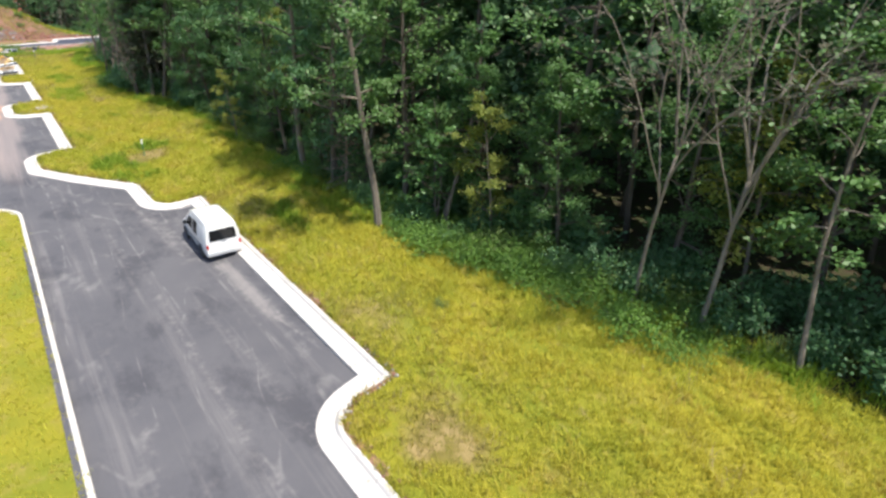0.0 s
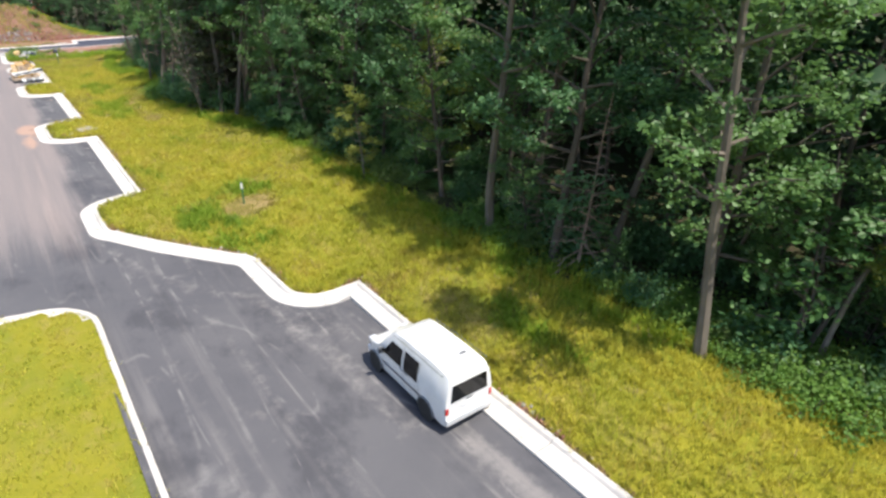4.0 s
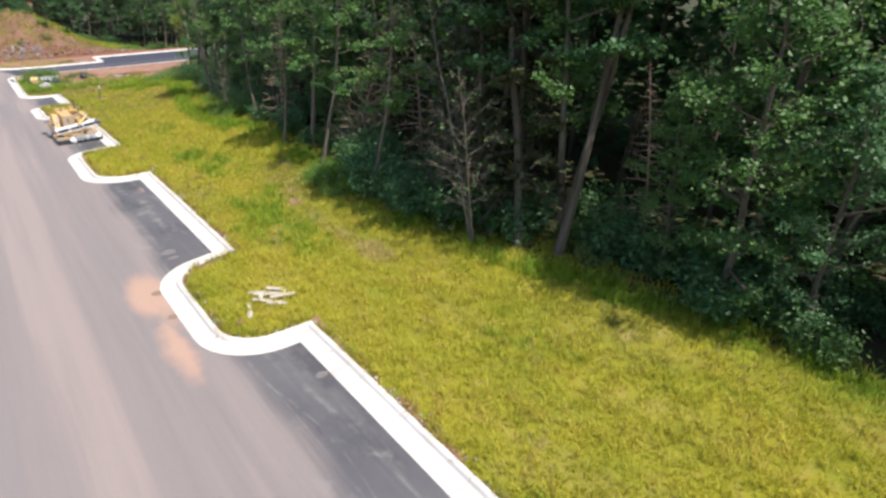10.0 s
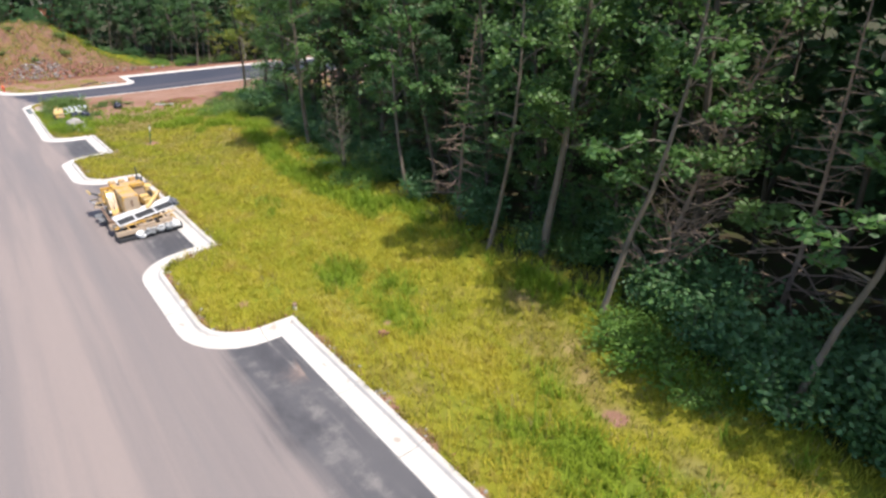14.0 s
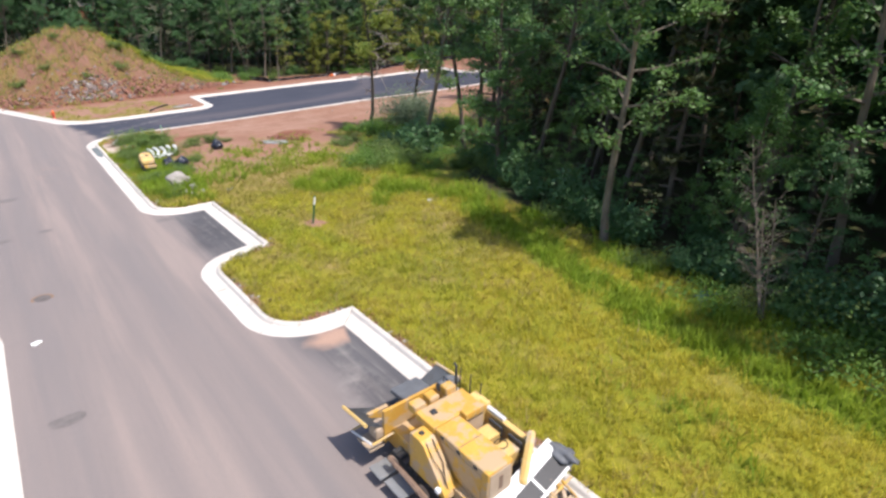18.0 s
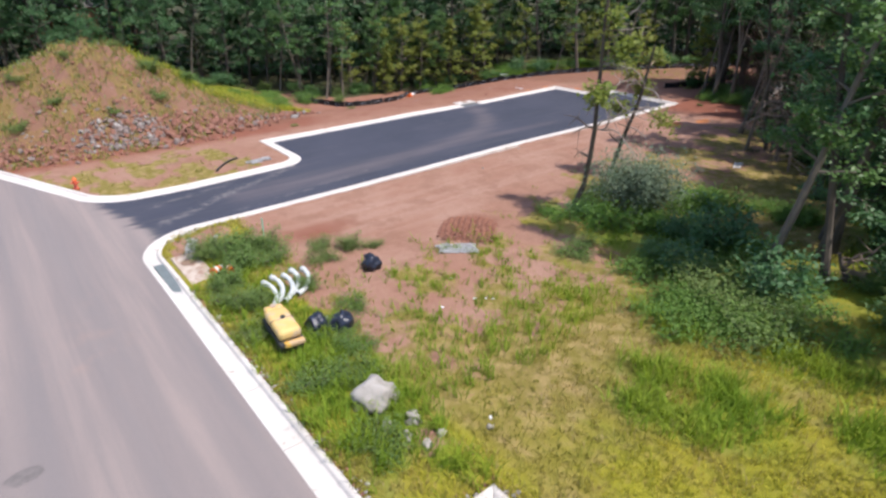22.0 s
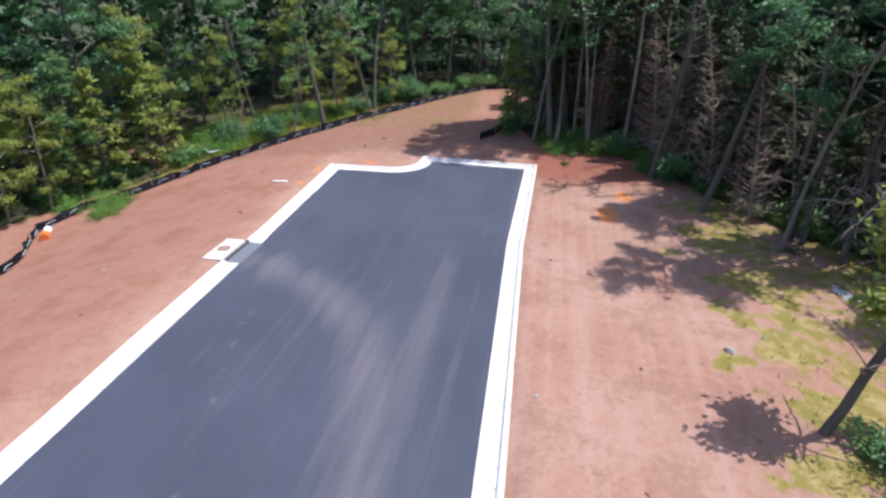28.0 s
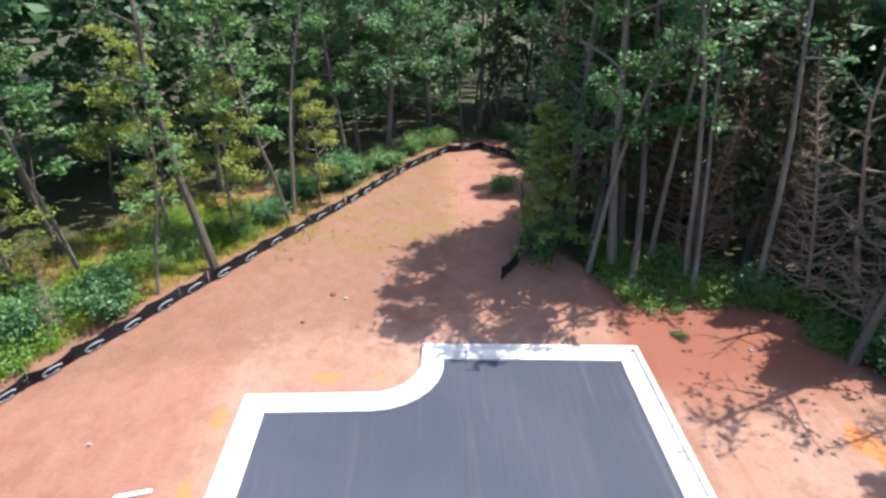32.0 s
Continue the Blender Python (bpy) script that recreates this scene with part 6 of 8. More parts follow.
# ---- asphalt paver -------------------------------------------------------------------
def paver():
    p = thing("asphalt_paver", 5.25, 72.75, "yellow tracked asphalt paver parked in a bay", "paver", rz=1.0)
    p.matrix_basis = p.matrix_basis @ Matrix.Scale(0.92, 4)
    box = lambda name, lo, hi, m, b=0.02, label="", turn=None: part(name, boxed(lo, hi, b, turn), m, p, label)
    bar = lambda name, pts, r, m, sides=8, label="": part(name, tube(pts, r, sides), m, p, label)
    for s in (-1, 1):
        bm = bmesh.new()
        ends = [(-1.15, 0.36), (1.35, 0.36)]
        prof = [(1.35 + 0.34 * math.cos(a), 0.36 + 0.34 * math.sin(a)) for a in np.linspace(-1.57, 1.57, 7)] + [(-1.15 + 0.34 * math.cos(a), 0.36 + 0.34 * math.sin(a)) for a in np.linspace(1.57, 4.71, 7)]
        l0, l1 = ([bm.verts.new((s * 0.92 + d, y, z)) for y, z in prof] for d in (-0.19, 0.19))
        for i in range(len(prof)):
            bm.faces.new((l0[i], l0[(i + 1) % len(prof)], l1[(i + 1) % len(prof)], l1[i]))
        bm.faces.new(l0[::-1]), bm.faces.new(l1)
        bmesh.ops.recalc_face_normals(bm, faces=bm.faces)
        crawler = part("crawler_track", bm, M_RUBBER, p, "black crawler track")
        for y in np.linspace(-1.2, 1.4, 12):
            part("shoe", boxed((s * 0.92 - 0.2, y - 0.07, 0.69), (s * 0.92 + 0.2, y + 0.07, 0.74), 0.008), M_DARK_STEEL, crawler)
        for y in (-1.15, 0.1, 1.35):
            w = bmesh.new()
            bmesh.ops.create_cone(w, cap_ends=True, segments=16, radius1=0.24, radius2=0.2, depth=0.06, matrix=pose(s * 1.13, y, 0.36, 0, 90 * s, 0))
            part("idler", w, M_TAN, crawler)
        bar("tow_arm", [(s * 1.32, 1.3, 0.75), (s * 1.34, -0.4, 0.62), (s * 1.32, -1.9, 0.55)], 0.08, M_RUST, 6, "rusty tow arm")
    box("chassis", (-0.85, -1.7, 0.45), (0.85, 2.1, 1.05), M_YELLOW, 0.03, "dirty yellow chassis")
    hood = box("engine_hood", (-0.66, -1.65, 1.02), (0.14, 0.25, 2.1), M_YELLOW, 0.05, "orange-yellow engine hood")
    part("hood_panel", boxed((-0.675, -1.45, 1.15), (-0.662, 0.1, 1.92), 0.004), M_YELLOW, hood, "dirty side panel")
    part("radiator_panel", boxed((-0.60, -1.67, 1.1), (0.08, -1.65, 2.03), 0.006), M_TAN, hood, "dusty tan rear panel")
    part("vent_mark", boxed((-0.32, -1.683, 1.5), (-0.2, -1.672, 1.88), 0.004), M_RUST, hood)
    for y in (-1.3, -0.7, -0.1):
        part("hinge", boxed((-0.685, y, 1.98), (-0.66, y + 0.12, 2.06), 0.005), M_DARK_STEEL, hood)
    part("hood_seam", boxed((-0.62, -0.62, 2.098), (0.1, -0.60, 2.106)), M_RUST, hood)
    box("deck", (-0.70, 0.25, 1.9), (0.86, 1.0, 2.12), M_YELLOW, 0.03, "yellow top deck")
    box("deck_ridge", (0.16, 0.02, 2.02), (0.88, 0.26, 2.22), M_YELLOW, 0.03, "rounded yellow ridge")
    box("deck_panel", (0.18, 0.10, 1.1), (0.84, 0.24, 2.0), M_TAN, 0.02, "dusty tan bulkhead")
    box("deck_cap", (-0.42, 0.62, 2.12), (-0.26, 0.78, 2.17), M_DARK_STEEL, 0.02)
    box("deck_box", (-0.72, 0.98, 2.0), (-0.35, 1.30, 2.26), M_YELLOW, 0.05)
    box("deck_box", (-0.20, 1.02, 2.0), (0.12, 1.36, 2.24), M_YELLOW, 0.05)
    box("deck_box", (0.32, 0.98, 2.05), (0.66, 1.28, 2.32), M_YELLOW, 0.05)
    bm = bmesh.new()
    prof = [(0.66, 0.85), (0.66, 1.94), (0.60, 1.98), (0.22, 1.98), (0.10, 1.92), (-0.72, 0.98), (-0.76, 0.85)]
    l0, l1 = ([bm.verts.new((x, y, z)) for y, z in prof] for x in (-1.14, -0.72))
    for k in range(len(prof)):
        bm.faces.new((l0[k], l0[(k + 1) % len(prof)], l1[(k + 1) % len(prof)], l1[k]))
    bm.faces.new(l0[::-1]), bm.faces.new(l1)
    bmesh.ops.recalc_face_normals(bm, faces=bm.faces)
    bmesh.ops.bevel(bm, geom=bm.edges[:], offset=0.02, segments=2, affect="EDGES", profile=0.6)
    tank = part("hydraulic_tank", bm, M_YELLOW, p, "bright yellow sloping side tank")
    part("hose", tube([(-0.84, 0.12, 1.98), (-0.86, -0.05, 1.83), (-0.84, -0.3, 1.54), (-0.95, -0.5, 1.30), (-1.0, -0.68, 1.1)], 0.013, 6), M_RUBBER, tank, "black hose")
    part("hose", tube([(-1.04, 0.12, 1.96), (-1.06, -0.2, 1.66), (-0.98, -0.42, 1.42), (-1.02, -0.6, 1.2)], 0.011, 6), M_RUBBER, tank, "black hose")
    part("filler_cap", boxed((-1.0, 0.36, 1.97), (-0.88, 0.48, 2.02), 0.02), M_DARK_STEEL, tank)
    part("work_lamp", boxed((-1.26, -0.62, 1.0), (-1.13, -0.48, 1.14), 0.04), M_WHITE_FLAT, tank)
    for k in range(5):
        part("rung", boxed((-0.80, -0.98 + 0.02 * k, 0.80 - 0.07 * k), (-0.70, -0.76, 0.83 - 0.07 * k), 0.006), M_YELLOW, tank)
    box("step", (-1.55, -1.75, 0.42), (-1.0, -1.2, 0.66), M_TAN, 0.03, "dirty step box")
    box("step_plate", (-1.5, -1.35, 0.68), (-1.15, -1.0, 0.86), M_RUST, 0.02)
    box("operator_floor", (0.16, -1.7, 1.0), (1.25, 0.1, 1.08), M_DARK_STEEL, 0.01)
    for y in (-1.15, -0.45):
        seat = box("seat", (0.46, y, 1.08), (0.94, y + 0.46, 1.56), M_YELLOW_PALE, 0.04, "faded tan seat box")
        part("backrest", boxed((0.92, y - 0.02, 1.40), (1.0, y + 0.44, 1.72), 0.03), M_DARK_STEEL, seat)
    box("side_wall", (1.1, -1.2, 0.95), (1.28, 0.9, 1.72), M_YELLOW_PALE, 0.03, "faded yellow side wall")
    box("side_box", (0.9, 0.3, 1.0), (1.3, 0.9, 1.88), M_YELLOW_PALE, 0.04)
    box("grey_locker", (1.12, -0.35, 1.7), (1.26, 0.5, 1.8), M_SILVERPAINT, 0.04)
    part("console_arm", tube([(0.36, -1.80, 1.28), (0.42, -1.76, 1.32), (1.22, -1.22, 1.90), (1.28, -1.18, 1.93)], [0.08, 0.115, 0.115, 0.08], 6), M_YELLOW_PALE, p, "pale diagonal console arm")
    bar("steering_column", [(0.62, -0.85, 1.05), (0.66, -0.75, 1.55)], 0.03, M_DARK_STEEL)
    part("steering_wheel", tube([(0.66 + 0.17 * math.cos(a), -0.75 + 0.17 * math.sin(a), 1.57) for a in np.linspace(0, 6.28, 13)], 0.015, 5), M_RUBBER, p)
    bar("exhaust_pipe", [(0.82, 1.2, 1.9), (0.82, 1.2, 2.72), (0.82, 1.28, 2.8)], 0.035, M_DARK_STEEL, 8, "dark exhaust pipe")
    for x, y, h in ((1.05, 1.3, 2.5), (1.2, 1.05, 2.35), (1.26, 0.7, 2.25), (0.62, 1.5, 2.3)):
        bar("lever", [(x, y, 1.7), (x + 0.03, y, h)], 0.018, M_DARK_STEEL, 5)
    part("canvas_roll", tube([(0.5, 1.50, 1.98), (0.85, 1.56, 2.0), (1.12, 1.5, 1.95)], [0.15, 0.19, 0.13], 9), M_PLASTIC, p, "grey canvas roll")
    # hopper in front, with its wings folded out
    for s in (-1, 1):
        bm = bmesh.new()
        pts = [(s * 0.35, 1.95, 0.75), (s * 0.35, 3.1, 0.7), (s * 1.62, 3.05, 1.35), (s * 1.62, 1.95, 1.5)]
        bm.faces.new([bm.verts.new(q) for q in pts])
        bmesh.ops.solidify(bm, geom=bm.faces[:], thickness=0.05)
        part("hopper_wing", bm, M_GREY_STEEL if s > 0 else M_PLASTIC, p, "worn grey hopper wing")
        bar("wing_rail", [(s * 1.62, 1.9, 1.52), (s * 1.62, 3.1, 1.38)], 0.05, M_YELLOW_PALE, 6)
    box("hopper_floor", (-0.4, 1.9, 0.62), (0.4, 3.15, 0.7), M_DARK_STEEL, 0.01)
    box("hopper_back", (-1.1, 1.85, 0.7), (1.1, 1.95, 1.75), M_YELLOW, 0.02)
    box("hopper_cover", (-0.2, 1.98, 1.55), (0.75, 2.75, 1.7), M_PLASTIC, 0.05, "blue-grey canvas cover", pose(0, 0, 0, -6, 0, 0))
    box("push_roller", (-0.7, 3.2, 0.4), (0.7, 3.34, 0.6), M_DARK_STEEL, 0.05)
    box("yellow_frame", (-1.6, 1.5, 0.9), (-0.95, 1.62, 1.25), M_YELLOW, 0.02)
    for y, x in ((0.75, -1.95), (1.55, -2.1)):
        bar("rail", [(-1.1, y, 1.0), (x, y + 0.05, 0.92)], 0.035, M_YELLOW_PALE, 6, "pale walkway rail")
    bar("rail", [(-1.95, 0.8, 0.92), (-2.1, 1.6, 0.92)], 0.035, M_SILVERPAINT, 6)
    box("walkway_tray", (-2.0, 0.85, 0.62), (-1.55, 1.5, 0.68), M_TAN, 0.01, "dusty folded walkway tray")
    box("walkway_tray", (-2.15, 0.15, 0.3), (-1.6, 0.7, 0.35), M_GREY_STEEL, 0.01, "dusty folded walkway tray")
    box("walkway_tray", (-2.1, -0.7, 0.3), (-1.55, 0.05, 0.35), M_GREY_STEEL, 0.01)
    box("drum_motor", (-1.75, 0.9, 0.8), (-1.3, 1.35, 1.2), M_TAN, 0.12)
    # screed and its walkway at the back
    tiltm = pose(0.22, -1.98, 1.24, 22, -7, 5)
    for y0, y1, m, nm in ((-0.02, 0.34, M_SILVERPAINT, "walkway_plank"), (-0.52, -0.44, M_SILVERPAINT, "walkway_edge")):
        part(nm, boxed((-1.68, y0, -0.03), (1.5, y1, 0.03), 0.01, tiltm), m, p, "silver-white walkway edge")
    for x in (-1.68, -0.78, 0.28, 1.42):
        part("walkway_rib", boxed((x, -0.48, -0.03), (x + 0.08, 0.02, 0.035), 0.008, tiltm), M_SILVERPAINT, p)
    for x0, x1 in ((-1.6, -0.78), (-0.7, 0.28), (0.36, 1.42)):
        grate = part("walkway_grate", boxed((x0, -0.44, -0.03), (x1, -0.02, 0.0), 0.004, tiltm), M_DARK_STEEL, p, "dark walkway grating")
        for k in range(5):
            y = -0.40 + 0.085 * k
            part("grate_bar", boxed((x0, y, 0.0), (x1, y + 0.012, 0.012), 0, tiltm), M_DARK_STEEL, grate)
    for i, x in enumerate((-1.45, -1.1, -0.7, -0.25, 0.2, 0.75, 1.2)):
        bar("screed_rod", [(x, -2.38, 0.98 + 0.1 * x), (x + 0.2, -2.72, 0.62 + 0.06 * x)], 0.04, M_YELLOW, 6, "yellow adjusting rod")
    bar("screed_shaft", [(-1.6, -2.58, 0.74), (1.55, -2.42, 1.0)], 0.045, M_YELLOW, 8, "yellow cross shaft")
    box("screed_beam", (-1.65, -2.85, 0.38), (1.5, -2.68, 0.62), M_TAN, 0.02, "dusty screed beam")
    box("screed_plate", (-1.6, -2.95, 0.05), (1.55, -2.2, 0.28), M_DARK_STEEL, 0.03, "worn steel screed plate")
    box("screed_box", (-0.5, -2.82, 0.62), (0.35, -2.66, 0.78), M_TAN, 0.03)
    box("screed_box", (0.55, -2.8, 0.6), (1.25, -2.64, 0.82), M_TAN, 0.03)
    for i, (x, w, z) in enumerate(((-0.55, 0.42, 0.42), (0.0, 0.5, 0.45), (0.5, 0.38, 0.5), (0.9, 0.4, 0.5), (1.3, 0.42, 0.52))):
        m = part("heater_cover", lump((w * 0.55, 0.11, 0.2), 40 + i, 0.9, 2), M_GREY_STEEL if i % 2 else M_SILVERPAINT, p, "pale dented heater cover")
        m.matrix_basis = pose(x, -3.02 - 0.03 * (i % 2), z - 0.06, -24 + 9 * (i % 3), 7 * (i % 2) - 4, 5 * (i % 3) - 5)
    for s in (-1, 1):
        box("end_gate", (s * 1.6 - 0.03, -2.95, 0.06), (s * 1.6 + 0.03, -2.1, 0.42), M_DARK_STEEL, 0.02)
    cover = part("canvas_cover", lump((0.2, 0.46, 0.17), 51, 0.8, 3), M_PLASTIC, p, "dark blue-grey canvas cover", True)
    cover.matrix_basis = pose(1.68, -2.0, 1.36)
    # odd rods, hoses and brackets crowding the screed
    rr = random.Random(12)
    for i in range(16):
        x, y, z = rr.uniform(-1.4, 1.4), rr.uniform(-2.9, -2.3), rr.uniform(0.35, 0.85)
        if i % 2:
            part("bracket", boxed((-0.13, -0.06, -0.07), (0.13, 0.06, 0.07), 0.02, pose(x, y, z, rr.uniform(-30, 30), rr.uniform(-30, 30), rr.uniform(0, 90))), rr.choice((M_TAN, M_RUST, M_YELLOW, M_DARK_STEEL)), p)
        else:
            part("control_rod", tube([(x, y, z), (x + rr.uniform(-0.5, 0.5), y + rr.uniform(-0.1, 0.1), z + rr.uniform(-0.1, 0.25))], 0.025, 6), rr.choice((M_TAN, M_YELLOW_PALE, M_GREY_STEEL, M_RUBBER)), p)
    for ob in p.children:
        if ob.name.split(".")[0].startswith(("walkway_plank", "walkway_edge", "walkway_rib", "walkway_grate", "screed", "heater_cover", "end_gate", "canvas_cover", "bracket", "control_rod")):
            ob.matrix_basis = pose(0, 0.12, 0, 0, 0, 3) @ ob.matrix_basis
        elif ob.name.split(".")[0] in ("rail", "walkway_tray", "drum_motor", "yellow_frame"):
            ob.matrix_basis = pose(0.42, 1.0, 0) @ ob.matrix_basis


paver()


# ---- fixtures ----------------------------------------------------------------------------
def marker_post(x, y, h, tip, to):
    t = thing("marker_post", x, y, "slim green marker post with a white top in bare soil", "post", "marker posts")
    t.matrix_basis = t.matrix_basis @ pose(0, 0, 0, tip * math.sin(radians(to)), tip * math.cos(radians(to)), 0)
    part("post", boxed((-0.045, -0.02, -0.3), (0.045, 0.02, h * 0.68), 0.01), M_GREEN, t, "dark green plastic post")
    part("band", boxed((-0.05, -0.025, h * 0.68), (0.05, 0.025, h * 0.95), 0.01), M_WHITE_FLAT, t, "white band")
    part("cap", boxed((-0.05, -0.025, h * 0.95), (0.05, 0.025, h), 0.012), M_GREEN, t)


marker_post(11.6, 16.1, 1.3, 0, 0)
marker_post(10.35, 90.9, 1.55, 8, 30)


def hydrant():
    t = thing("fire_hydrant", 3.2, 132.0, "orange-red fire hydrant in rough grass by the kerb", "hydrant")
    bm = tube([(0, 0, -0.05), (0, 0, 0.06), (0, 0, 0.07), (0, 0, 0.5), (0, 0, 0.55)], [0.17, 0.17, 0.11, 0.115, 0.15], 14)
    part("barrel", bm, M_RED, t, "", True)
    part("bonnet", tube([(0, 0, 0.55), (0, 0, 0.62), (0, 0, 0.7), (0, 0, 0.76)], [0.15, 0.14, 0.09, 0.03], 14), M_ORANGE, t, "", True)
    part("nut", tube([(0, 0, 0.75), (0, 0, 0.84)], 0.03, 5), M_RED, t)
    for a, r in ((0, 0.06), (180, 0.06), (-90, 0.085)):
        c, s = math.cos(radians(a)), math.sin(radians(a))
        part("outlet", tube([(0.08 * c, 0.08 * s, 0.42), (0.2 * c, 0.2 * s, 0.42), (0.25 * c, 0.25 * s, 0.42)], [r, r, r * 0.75], 10), M_RED, t)


hydrant()


def inlet(x0, x1, y0, y1, z, lid_x, lid_y, label, face=M_KERB):
    t = thing("storm_inlet", (x0 + x1) / 2, (y0 + y1) / 2, label, "storm drain", z=z)
    cx, cy = (x0 + x1) / 2, (y0 + y1) / 2
    part("slab", boxed((x0 - cx, y0 - cy, -0.05), (x1 - cx, y1 - cy, 0.14), 0.02), face, t, "pale concrete slab")
    lid = part("lid", tube([(lid_x - cx, lid_y - cy, 0.12), (lid_x - cx, lid_y - cy, 0.155)], 0.3, 24), M_RUST, t, "round rusty iron lid")
    part("ring", tube([(lid_x - cx + 0.33 * math.cos(a), lid_y - cy + 0.33 * math.sin(a), 0.145) for a in np.linspace(0, 6.2832, 25)], 0.02, 5), M_RUST, lid)
    return t, cx, cy


t, cx, cy = inlet(39.1, 41.5, 136.2, 137.2, float(ground(40.2, 136.3)), 40.3, 136.72, "concrete storm drain inlet with an iron lid behind the kerb")
# The throat is a solid box; its dark colour paints the shade inside.
part("throat", boxed((39.15 - cx, 135.98 - cy, -0.3), (41.45 - cx, 136.19 - cy, 0.02), 0.01), M_DARK_STEEL, t, "solid dark box standing for the shade in the open throat")
part("apron", boxed((39.1 - cx, 135.2 - cy, -0.1), (41.5 - cx, 135.97 - cy, 0.006), 0.01), M_PLASTIC, t, "dark asphalt apron")
t, cx, cy = inlet(4.95, 6.1, 114.6, 117.9, float(ground(5.4, 116)) , 5.5, 116.9, "concrete storm drain at the road corner with a long steel grate", M_DUSTY)
grate = part("grate", boxed((4.12 - cx, 113.9 - cy, -0.02), (4.62 - cx, 117.7 - cy, 0.045), 0.01), M_TEAL, t, "weathered grey-green steel grate")
for k in range(18):
    part("grate_bar", boxed((4.14 - cx, 113.98 - cy + k * 0.208, 0.045), (4.6 - cx, 114.02 - cy + k * 0.208, 0.055)), M_GREY_STEEL, grate)

M_IRON = surf("worn_iron", (0.140, 0.122, 0.115), (0.095, 0.082, 0.078), 3.0, 0.7, 30, 0.4)
t = thing("manhole_cover", -1.7, 90.3, "round rusty manhole cover set in dusty asphalt", "manhole", z=float(ground(-1.7, 90.3)))
part("lid", tube([(0, 0, -0.05), (0, 0, 0.012)], 0.3, 28), M_IRON, t)
part("collar", tube([(0, 0, -0.05), (0, 0, 0.006)], 0.4, 28), M_RUST, t, "rusty iron rim")

for i, (x, y, a, b) in enumerate(((5.1, 45.9, 0.34, 0.28), (5.1, 45.2, 0.24, 0.16), (6.4, 33.7, 0.22, 0.16), (4.5, 96.9, 0.5, 0.2), (-2.6, 98.6, 0.3, 0.22), (-0.8, 99.0, 0.35, 0.2), (-2.0, 106.3, 0.5, 0.3), (-1.9, 81.3, 0.45, 0.3), (3.75, 42.3, 0.35, 0.2), (3.75, 40.1, 0.3, 0.2))):
    bm = bmesh.new()
    rim = [bm.verts.new((a * k * math.cos(q), b * k * math.sin(q), 0.0)) for q in np.linspace(0, 2 * math.pi, 16, endpoint=False) for k in [1 + 0.3 * noise.noise(Vector((math.cos(q) * 1.5, math.sin(q) * 1.5, i)))]]
    for vert in rim:
        vert.co.z = float(ground(x + vert.co.x, y + vert.co.y)) - float(ground(x, y)) + 0.005
    bm.faces.new(rim)
    ob = new("oil_stain", mesh_of(bm, "oil_stain", M_RUST if i > 7 else M_STAIN))
    ob.matrix_basis = pose(x, y, float(ground(x, y)))
    tagged(ob, "dark dried oil stain on dusty asphalt" if i < 8 else "brown clump of wet sand on asphalt", "stain", "stains on the road")

t = thing("valve_marker", 7.75, 58.95, "small white capped valve marker by the kerb corner", "marker")
part("tube", tube([(0, 0, -0.1), (0, 0, 0.22)], 0.07, 10), M_WHITE_FLAT, t)
part("cap", tube([(0, 0, 0.22), (0, 0, 0.3)], [0.1, 0.06], 10), M_RUST, t, "brown cap")

t = thing("survey_stake", 9.5, 117.4, "thin pale green survey stake in red soil", "stake")
part("stake", boxed((-0.035, -0.02, -0.2), (0.035, 0.02, 1.15), 0.005), M_MINT, t)


# ---- silt fence -----------------------------------------------------------------------------
FENCE = [(30.8, 156.5), (33.4, 150.3), (35.6, 147.9), (39.8, 149.1), (44.0, 152.0), (47.7, 151.6), (51.0, 148.7), (54.5, 145.7), (58.2, 142.7), (63.5, 139.3), (70.0, 135.6), (78.0, 131.4), (82.5, 128.2), (83.5, 125.4), (79, 122.3)]
SPUR = [(62.0, 126.4), (63.6, 125.3), (68.6, 124.3), (74.0, 123.6)]


